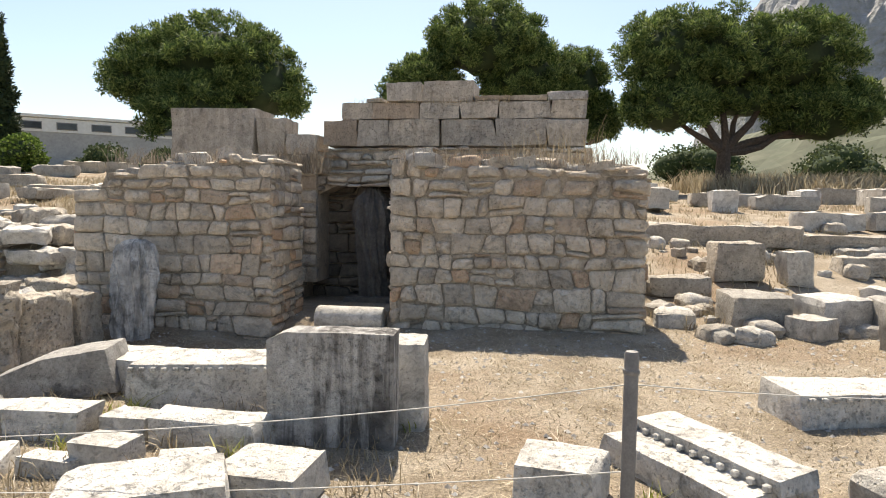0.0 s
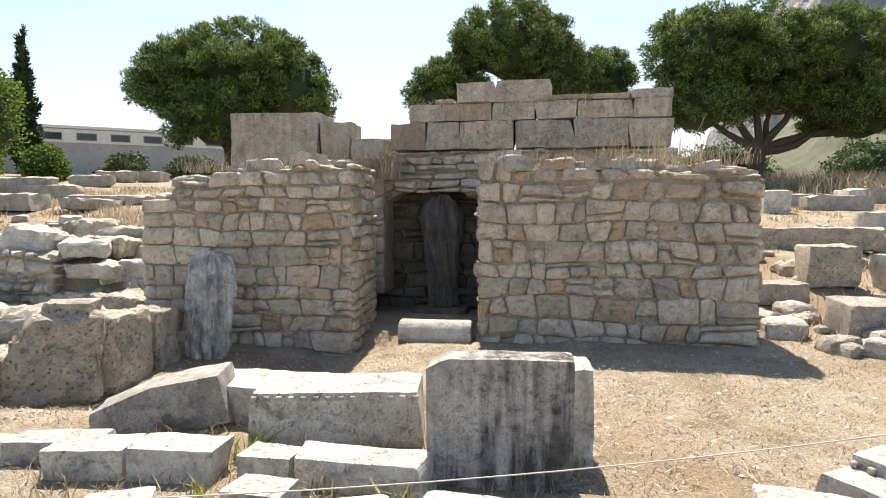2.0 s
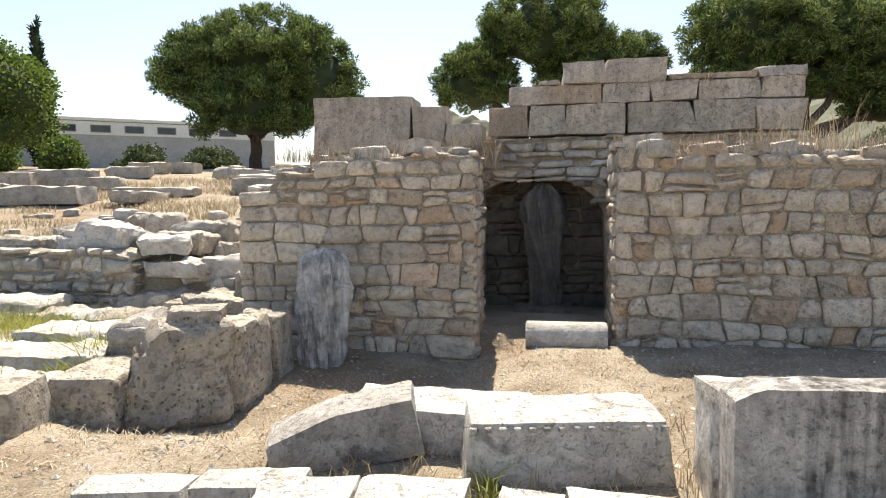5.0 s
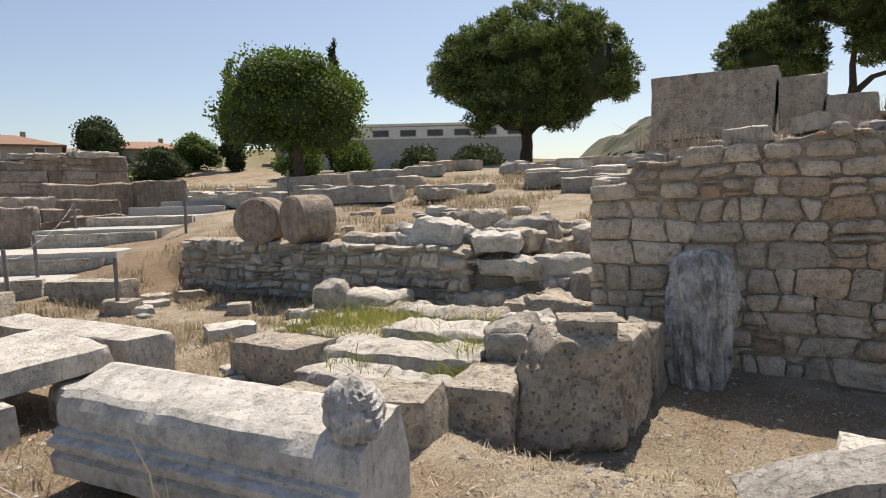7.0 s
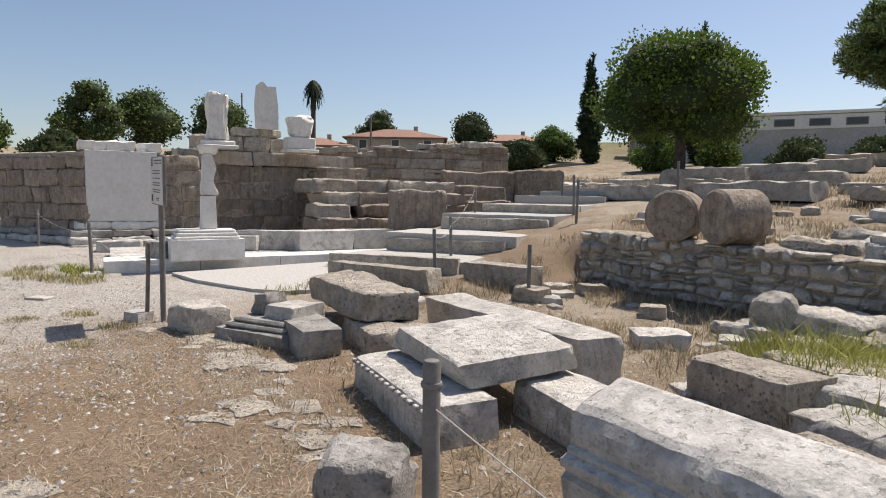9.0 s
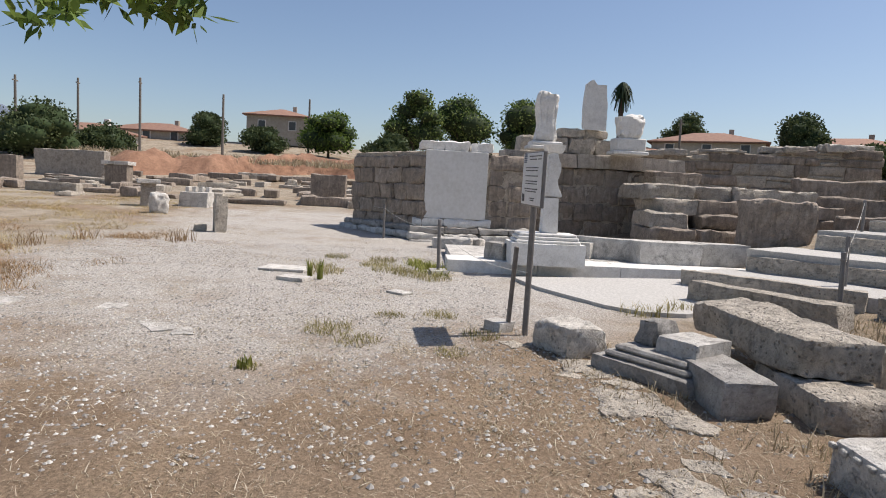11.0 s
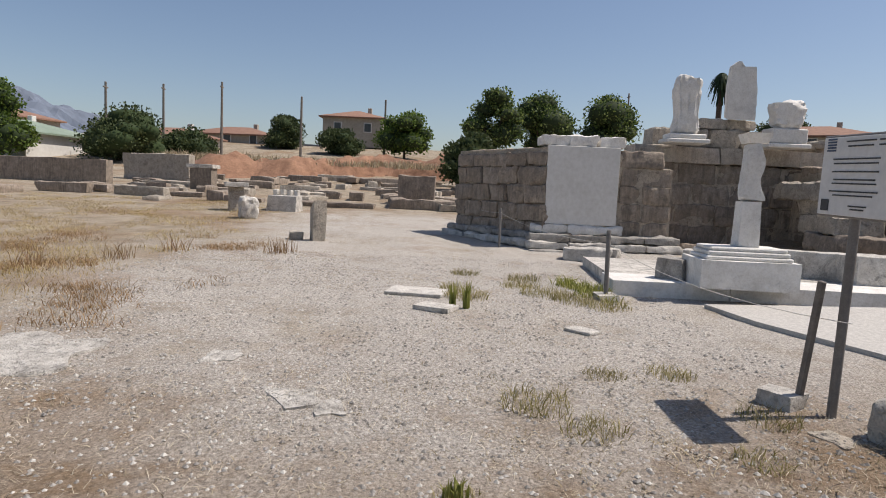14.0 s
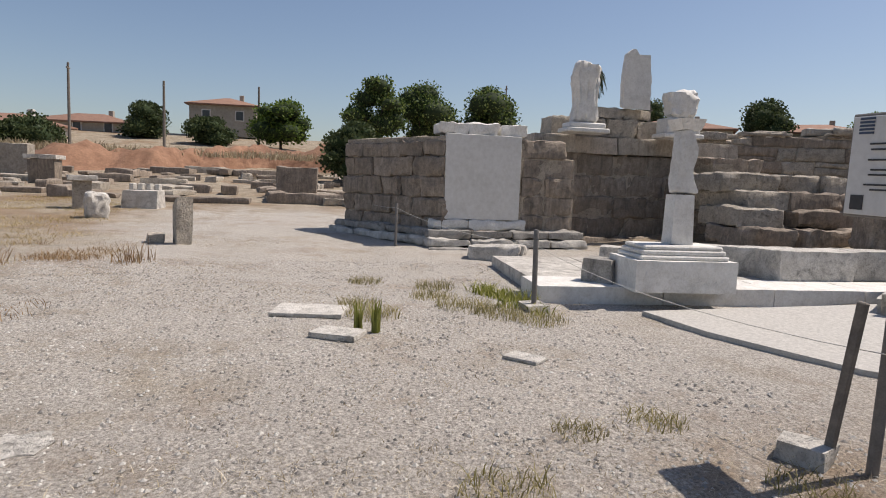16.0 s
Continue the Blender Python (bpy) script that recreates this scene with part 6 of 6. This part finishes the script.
part("wall_body", rock_mesh("wall_body", 26, 0.5, 1.5, MONUMENT, 301, rough=0.04, chip=0.08, step=0.6), None, t)

# small pedestals and stones at the court's end
block("pedestal_stone", "leaning rectangular marker stone on the court", -22.3, -1.35, 0.32, 0.28, 0.82, 20, POROS, rough=0.012, chip=0.03, category="marker stone", shape=lambda u, v, w, p: (p.x, p.y, p.z + (0.1 * u if w > 0.9 else 0)))
block("broken_stone", "small dark stone beside the marker", -22.5, -1.85, 0.35, 0.3, 0.2, 10, POROS, rough=0.02, chip=0.06)
block("pedestal_stone", "carved pale pedestal fragment on the court", -27.0, -3.9, 0.5, 0.5, 0.62, 20, MARBLE, rough=0.06, chip=0.14, category="pedestal")
t = block("pedestal_stone", "brown square pedestal with a pale cap", -29.6, -4.9, 0.5, 0.48, 0.82, 15, POROS, rough=0.015, chip=0.03, category="pedestal")
part("cap_slab", rock_mesh("cap_slab", 0.8, 0.7, 0.14, MARBLE, 302, rough=0.012, chip=0.03), None, t, "pale overhanging cap slab").location = (0, 0, 0.81)
t = block("pedestal_stone", "white marble block with sockets on its top", -30.4, -3.46, 1.0, 0.8, 0.55, 84, MARBLE, rough=0.012, chip=0.03, category="pedestal")
for i in range(4):
    part("boss", box_bm(0.14, 0.3, 0.2, -0.36 + 0.24 * i, 0.2, 0.54, 0.02), MARBLE, t)
for (x, y, L, W, H, r, lab) in [(-15.25, 0.78, 0.42, 0.3, 0.05, 60, "flat pale paving stone set in gravel"), (-16.2, 0.6, 0.7, 0.5, 0.04, 75, "flat pale paving stone set in gravel"), (-14.4, 2.15, 0.3, 0.2, 0.03, 40, "small flat stone set in gravel")]:
    block("paving_stone", lab, x, y, L, W, H, r, MARBLE, rough=0.006, chip=0.02, category="paving stone", group="flat stones in the court", sink=0.0)

# ---- eastern field ----
rng = random.Random(14)
G8 = "rubble of the eastern field"
for (x, y, L, W, H, r, m, lab) in [(5.6, 12.8, 2.9, 0.6, 0.42, -28, POROS, "long low poros kerb crossing the dry field"), (4.6, 9.9, 0.75, 0.5, 0.62, -6, POROS, "squared upright poros block in the field"), (5.45, 9.75, 0.42, 0.4, 0.55, 0, RUBBLE_GREY, "rounded grey boulder in the field"),
                                   (8.5, 12.2, 3.2, 0.5, 0.35, -10, POROS, "low poros kerb in the dry field"), (7.6, 10.3, 2.2, 0.5, 0.35, -8, POROS, "low poros kerb in the dry field"), (3.4, 9.2, 0.9, 0.4, 0.3, 4, POROS, "low squared stone in the field"),
                                   (3.9, 7.8, 0.75, 0.55, 0.45, -10, RUBBLE_GREY, "pale rough boulder near the wall's end"), (4.9, 7.75, 0.9, 0.6, 0.42, 10, MARBLE, "pale rough boulder near the wall's end"), (5.5, 7.3, 0.8, 0.6, 0.45, -15, RUBBLE_GREY, "pale rough boulder near the wall's end"), (4.3, 7.25, 0.5, 0.4, 0.28, 30, RUBBLE_GREY, "pale rough boulder near the wall's end"),
                                   (6.3, 8.2, 1.1, 0.7, 0.4, 5, MARBLE, "pale rough boulder near the wall's end"), (5.0, 6.6, 0.5, 0.4, 0.5, 0, RUBBLE_GREY, "grey boulder at the rubble's edge")]:
    block("field_stone", lab, x, y, L, W, H, r, m, rough=0.04, chip=0.1, step=0.12, group=G8, category="stone")
for i in range(110):
    x, y = rng.uniform(2.7, 9.0), rng.uniform(6.9, 9.0 + 4.5 * (i % 2))
    s = rng.uniform(0.12, 0.36)
    block("field_stone", "small pale rubble stone in dry grass", x, y, s * rng.uniform(1, 1.6), s, s * rng.uniform(0.5, 0.9), rng.uniform(0, 180), rng.choice([POROS, RUBBLE_GREY]), rough=0.045, chip=0.13, step=0.07, sink=0.06, group=G8, category="stone")
for i in range(34):
    x, y = rng.uniform(6.0, 24.0), rng.uniform(15, 28)
    block("foundation_block", "low eroded foundation block in the eastern field", x, y, rng.uniform(0.8, 3.2), rng.uniform(0.4, 0.8), rng.uniform(0.3, 0.7), rng.choice([0, -8, 82]) + rng.uniform(-8, 8), rng.choice([POROS, RUBBLE_GREY, MARBLE]), rough=0.05, chip=0.1, step=0.22, group="foundations of the eastern field", category="foundation block")
for i in range(18):
    x, y = rng.uniform(3.2, 9.5), rng.uniform(8.0, 15.0)
    block("field_stone", "low broken stone in the dry eastern field", x, y, rng.uniform(0.3, 0.9), rng.uniform(0.25, 0.45), rng.uniform(0.16, 0.3), rng.uniform(-30, 20), rng.choice([POROS, RUBBLE_GREY]), rough=0.07, chip=0.16, step=0.06, sink=0.07, group=G8, category="stone")
# terraces of low foundations to the north-west
for i in range(70):
    x, y = rng.uniform(-30, -5), rng.uniform(15, 30)
    if abs(x + 18 + (y - 15) * 0.3) < 2.4:
        continue
    block("foundation_block", "low eroded foundation block on the northern terrace", x, y, rng.uniform(0.7, 2.8), rng.uniform(0.4, 0.8), rng.uniform(0.2, 0.55), rng.choice([0, -8, 8, 82]) + rng.uniform(-8, 8), rng.choice([POROS, RUBBLE_GREY]), rough=0.05, chip=0.1, step=0.22, group="foundations of the northern terrace", category="foundation block")

# broken walls stepping up the slope beyond the monument
rng = random.Random(19)
for i in range(60):
    x, y = rng.uniform(-48, -26), rng.uniform(11, 36)
    block("foundation_block", "low broken wall stretch on the western slope", x, y, rng.uniform(1.5, 5.0), rng.uniform(0.5, 0.9), rng.uniform(0.4, 1.1), rng.choice([0, -10, 80, 86]) + rng.uniform(-8, 8), rng.choice([POROS, POROS, RUBBLE_GREY]), rough=0.07, chip=0.12, step=0.3, group="broken walls of the western slope", category="foundation block")

# flat stones flush with the earth
FLAT = [(-9.0, 3.2, 0.14, 0), (-8.7, 3.35, 0.15, 45), (-9.3, 2.95, 0.13, 10), (-10.2, 3.25, 0.16, 0), (-8.3, 3.45, 0.13, 30), (-8.2, 3.1, 0.15, 80), (-9.6, 3.5, 0.14, 15), (-11.0, 3.15, 0.15, 50), (-10.35, 3.42, 0.42, -10), (-10.0, 3.6, 0.3, 20), (-9.2, 3.05, 0.3, 5), (-9.05, 2.85, 0.26, 40), (-8.95, 3.4, 0.22, -20), (-8.45, 3.22, 0.26, 10), (-8.6, 3.5, 0.2, 60), (-11.35, 3.32, 0.34, 0), (-8.75, 3.15, 0.16, 30), (-9.4, 3.3, 0.2, 70), (-8.6, 1.7, 0.3, 20), (-8.3, 1.5, 0.26, 80),
        (-13.35, -2.35, 0.85, 10), (-13.35, -0.98, 0.28, 0), (-12.5, -0.3, 0.34, 30), (-12.3, -0.05, 0.2, 10), (-11.2, 3.42, 0.36, 10), (-10.75, 3.48, 0.2, 30), (-10.4, 3.3, 0.4, -5), (-11.95, 2.95, 0.2, 15)]
for (x, y, s, r) in FLAT:
    block("paving_stone", "flat pale stone flush with the trodden earth", x, y, s * 1.4, s, 0.06, r, MARBLE if x < -12.2 else POROS, rough=0.012, chip=0.05, category="paving stone", group="flat stones in the earth", sink=0.05, step=0.05,
          shape=lambda u, v, w, p, q=x * 3.1: (lambda k: (p.x * k, p.y * k, p.z))(0.9 + 0.45 * noise.noise(Vector((math.cos(math.atan2(v, u)) * 1.4 + q, math.sin(math.atan2(v, u)) * 1.4, y)))))


# a tree beside the court, whose low branch hangs over the walk
side_tree = broad_tree("shade_tree", "broadleaf tree beside the court with a low hanging branch", -9.4, -5.2, 3.6, 5.2, 2.6, 95, 3500, BROAD, BROAD_CORE, 0.14, 0.16)
bm = bmesh.new()
gz = ground_at(-9.4, -5.2)
limb(bm, (0, 0, 2.6), (-1.2, 2.4, 3.0), 0.06, 0.035, 7, 0.2, 4)
limb(bm, (-1.2, 2.4, 3.0), (-1.75, 4.4, 2.75), 0.035, 0.015, 6, 0.1, 5)
limb(bm, (-1.75, 4.4, 2.75), (-1.06, 5.44, 2.72), 0.015, 0.006, 6, 0.05, 6)
part("branch", bm, BARK, side_tree)
tw = [(-1.06 - 0.3 * math.sin(i * 2.2), 5.3 + 0.3 * math.cos(i * 1.3), 2.6 + 0.1 * math.cos(i * 1.7), 0.16, 0.16, 0.1) for i in range(14)]
tw += [(-1.75 + 0.2 * math.sin(i * 2.2), 4.4 + 0.2 * math.cos(i), 2.6 + 0.08 * math.cos(i * 1.7), 0.14, 0.14, 0.09) for i in range(8)]
part("leaves", foliage("leaves", tw, 420, 0.10, BROAD, 96, 1.3, 0.9, 0.28), None, side_tree)


# ---- grass, weeds, gravel ----
rng = random.Random(77)
STRAW_GREEN = leaf_mat("yellowing_grass", (0.20, 0.18, 0.06), (0.32, 0.28, 0.12), (0.46, 0.39, 0.22), 0.3)


def scatter(n, x0, x1, y0, y1, keep=None, smin=0.4, smax=1.2):
    out = []
    while len(out) < n:
        x, y = rng.uniform(x0, x1), rng.uniform(y0, y1)
        if keep is None or keep(x, y):
            out.append((x, y, rng.uniform(smin, smax)))
    return out


def patchy(x, y):
    return noise.noise(Vector((x * 0.7, y * 0.7, 5))) > -0.05


blades("dry_grass", "short dry straw grass over the earth", scatter(9000, -12, 6, 1.2, 9), DRY_GRASS, 0.04, 8, 0.12, 0.004, 2.0, seed=2)
blades("dry_grass", "dry straw grass on the slope", scatter(2600, -13, -4, 9.5, 20, patchy), DRY_GRASS, 0.16, 8, 0.22, 0.008, 0.7, seed=3)
blades("dry_grass", "dry straw grass in the eastern field", scatter(2600, 2.6, 18, 7.5, 26, patchy), DRY_GRASS, 0.15, 8, 0.22, 0.008, 0.7, seed=4)
blades("dry_grass", "dry straw grass on the court", scatter(5000, -24, -8, -6, 4, lambda x, y: noise.noise(Vector((x * 0.5, y * 0.5, 9))) > 0.02), DRY_GRASS, 0.03, 7, 0.18, 0.003, 2.2, seed=5)
GOLD_GRASS = leaf_mat("golden_dry_grass", (0.36, 0.26, 0.10), (0.48, 0.37, 0.16), (0.60, 0.49, 0.27), 0.3)
blades("golden_grass", "golden dry grass over the western field", scatter(3600, -34, -13.5, -14, -3.2, lambda x, y: y < -3.6 - 0.9 * noise.noise(Vector((x * 0.5, 4, 4))) and noise.noise(Vector((x * 0.45, y * 0.8, 7))) > -0.05), GOLD_GRASS, 0.07, 16, 0.34, 0.004, 1.1, seed=61)
blades("rusty_grass", "rusty dry grass along the court's edge", scatter(700, -22, -14, -7, -2, lambda x, y: noise.noise(Vector((x * 0.6, y * 0.9, 2))) > 0.2), RED_GRASS, 0.10, 10, 0.26, 0.004, 1.2, seed=6)
blades("green_weeds", "green weeds growing in the slabs' joints", scatter(150, -7.6, -5.0, 5.9, 8.0, patchy) + scatter(60, -5.6, -5.2, 6.0, 6.9) + scatter(80, -8.0, -6.6, 7.2, 8.4), GREEN_GRASS, 0.3, 34, 0.14, 0.007, 0.7, seed=7)
blades("green_weeds", "bushy yellow-green weeds between the step slabs", [(-5.42 + 0.06 * math.sin(i * 3), 6.0 + 0.05 * i, 1.0) for i in range(14)] + [(-7.0 + 0.16 * i, 7.0 + 0.12 * math.sin(i * 2.1), 1.0) for i in range(10)], GREEN_GRASS, 0.24, 46, 0.12, 0.012, 0.7, "weed", seed=71)
blades("dry_grass", "dry grass and weeds along the retaining wall", scatter(900, -13, -5, 6.5, 9.3, patchy), DRY_GRASS, 0.15, 9, 0.14, 0.006, 0.8, seed=27)
blades("dark_weeds", "dark dry brush at the retaining wall's foot", [(-12 + 0.12 * i, 9.55 - 0.0137 * i + 0.1 * math.sin(i), 1.0) for i in range(46)], DEAD_WEED, 0.22, 14, 0.15, 0.005, 0.7, seed=28)
blades("weed_tufts", "yellow-green weed tufts on the gravel", [(-12.4, 1.25, 1.2), (-12.0, 1.5, 1.0), (-13.1, 2.45, 1.0), (-13.0, 1.9, 0.8), (-16.0, 1.2, 1.4), (-15.9, 2.5, 1.4), (-16.2, 2.2, 1.6), (-16.9, 2.0, 1.3), (-17.5, 2.2, 1.3), (-16.5, 1.1, 1.2), (-15.6, 2.8, 1.4), (-12.2, 2.7, 1.0), (-11.6, 2.3, 0.8), (-18.0, 1.4, 1.2), (-11.2, 0.63, 0.6)], STRAW_GREEN, 0.085, 170, 0.2, 0.0035, 1.0, seed=8)
blades("dry_weeds", "dark dry weeds on the wall's top", [(-4.3 + 0.05 * i, 8.4 + 0.25 * math.sin(i * 2.3), 0.8 + 0.4 * math.sin(i)) for i in range(40)], DEAD_WEED, 0.2, 22, 0.12, 0.003, 0.7, seed=9, zf=lambda x, y: 2.03)
blades("dry_weeds", "dry weeds on the eastern wall's top", [(-0.6 + 0.05 * i, 8.0 - 0.009 * i + 0.2 * math.sin(i * 2.3), 0.8 + 0.5 * math.sin(i * 1.7)) for i in range(58)], DEAD_WEED, 0.2, 20, 0.12, 0.003, 0.7, seed=10, zf=lambda x, y: 2.04)
blades("dry_weeds", "tall dry stalks behind the eastern wall", [(0.9 + 0.04 * i, 8.2, 1.0 + 0.3 * math.sin(i * 1.3)) for i in range(30)], DRY_GRASS, 0.5, 6, 0.1, 0.004, 0.25, seed=11, zf=lambda x, y: 2.0)
blades("dry_weeds", "dry brush between the back walls", [(-2.6 + 0.03 * i, 9.6 + 0.15 * math.sin(i), 1.0) for i in range(28)], DEAD_WEED, 0.5, 16, 0.16, 0.003, 0.7, seed=12, zf=lambda x, y: 2.0)
blades("dry_weeds", "weeds on the back wall's top", [(-1.4 + 0.06 * i, 9.9 - 0.01 * i, 0.8) for i in range(40)], DRY_GRASS, 0.14, 10, 0.1, 0.003, 0.7, seed=13, zf=lambda x, y: 3.08)
blades("dry_grass", "dry grass among the marble blocks", scatter(420, -3.4, -0.2, 2.9, 5.4), DRY_GRASS, 0.13, 9, 0.1, 0.004, 0.8, seed=14)
blades("dry_grass", "dry grass among the fallen slabs", scatter(420, -12, -6.2, 3.2, 6.5), DRY_GRASS, 0.12, 9, 0.1, 0.004, 0.8, seed=15)
blades("dry_grass", "dry grass on the red earth bank", scatter(900, -64, -58.5, -19, 11, patchy), DRY_GRASS, 0.45, 7, 0.6, 0.03, 0.6, seed=66, zf=lambda x, y: ground_at(x, y) + 1.0)
blades("dry_mounds", "tall pale dry grass mounds in the far field", scatter(2200, 14, 34, 26, 40, patchy, 0.8, 1.6), DRY_GRASS, 0.8, 7, 0.7, 0.03, 0.5, seed=16)
blades("dry_mounds", "tall pale dry grass on the north-west slope", scatter(1600, -46, -24, 26, 44, patchy, 0.6, 1.3), DRY_GRASS, 0.6, 7, 0.7, 0.03, 0.5, seed=17)


def pebbles(name, label, spots, mat, seed):
    r = random.Random(seed)
    vs, fs = [], []
    for (x, y, s) in spots:
        z = ground_at(x, y)
        i = len(vs)
        a = r.uniform(0, 6.28)
        for k in range(5):
            b = a + k * 1.2566
            vs.append((x + s * math.cos(b) * r.uniform(0.7, 1.2), y + s * math.sin(b) * r.uniform(0.7, 1.2), z + s * 0.05))
        vs.append((x, y, z + s * r.uniform(0.5, 0.9)))
        fs += [(i + k, i + (k + 1) % 5, i + 5) for k in range(5)]
    return tagged(new(name, mesh_of(name, vs, fs, mat, 0)), label, "gravel", kind="stuff")


GRAVEL = leaf_mat("gravel_stones", (0.20, 0.185, 0.168), (0.36, 0.34, 0.315), (0.54, 0.52, 0.48), 0.0)
pebbles("gravel", "loose grey gravel over the court", scatter(16000, -20, -9.5, -3.5, 3.6, None, 0.006, 0.02), GRAVEL, 3)
pebbles("gravel", "scattered stone chips on dry earth", scatter(5000, -12, 5, 1.2, 9, None, 0.006, 0.028), GRAVEL, 4)

STRAW = leaf_mat("pale_straw", (0.36, 0.30, 0.205), (0.50, 0.43, 0.32), (0.64, 0.57, 0.455), 0.1)
blades("straw_litter", "pale cut straw lying over trodden earth", scatter(13000, -12, 5, 2.2, 7.6), STRAW, 0.035, 5, 0.14, 0.0035, 3.0, seed=41)
blades("straw_litter", "pale straw lying over the court's edge", scatter(6000, -13, -7.5, -2.5, 3.4), STRAW, 0.03, 5, 0.14, 0.003, 3.0, seed=42)

blades("spiky_weed", "dark green spiky weed growing beside a paving stone", [(-15.45, 0.98, 1.0), (-15.35, 1.12, 1.1)], GREEN_GRASS, 0.26, 30, 0.035, 0.012, 0.15, "weed", 43)
blades("spiky_weed", "small grey-green weed on the gravel", [(-11.2, 0.62, 1.0)], GREEN_GRASS, 0.1, 40, 0.06, 0.01, 0.4, "weed", 44)
blades("rusty_weed", "dry reddish weed bush on the gravel", [(-19.6, -1.75, 1.0), (-19.8, -1.6, 0.9), (-17.4, -4.6, 1.0), (-18.4, -3.9, 1.1), (-19.5, -3.4, 1.0)], RED_GRASS, 0.3, 45, 0.22, 0.005, 0.7, "weed", 45)
blades("green_weeds", "low green weeds at the platform's corner", [(-16.4 - 0.1 * i, 3.0 - 0.04 * i, 1.0) for i in range(9)] + [(-15.9, 2.95, 0.8), (-16.2, 2.7, 0.9)], GREEN_GRASS, 0.14, 40, 0.16, 0.008, 0.8, "weed", 46)
blades("green_weeds", "low green weeds between the marble blocks", [(-2.2, 4.25, 1.0), (-2.15, 4.4, 0.9), (-1.2, 3.55, 0.8), (-0.2, 4.15, 0.8), (1.05, 3.05, 0.7), (-2.3, 3.7, 0.7)], GREEN_GRASS, 0.16, 40, 0.1, 0.006, 0.8, "weed", 47)
blades("green_weeds", "weeds along the white gravel bed", [(-13.4 + 0.1 * math.sin(i), 4.9 + 0.15 * i, 1.0) for i in range(16)], STRAW_GREEN, 0.16, 30, 0.15, 0.006, 0.7, "weed", 48)
blades("dry_weeds", "dry seed stalks standing before the cornice", [(-5.85, 3.62, 1.0), (-5.8, 3.6, 0.9)], DRY_GRASS, 0.62, 4, 0.03, 0.004, 0.25, "weed", 49)
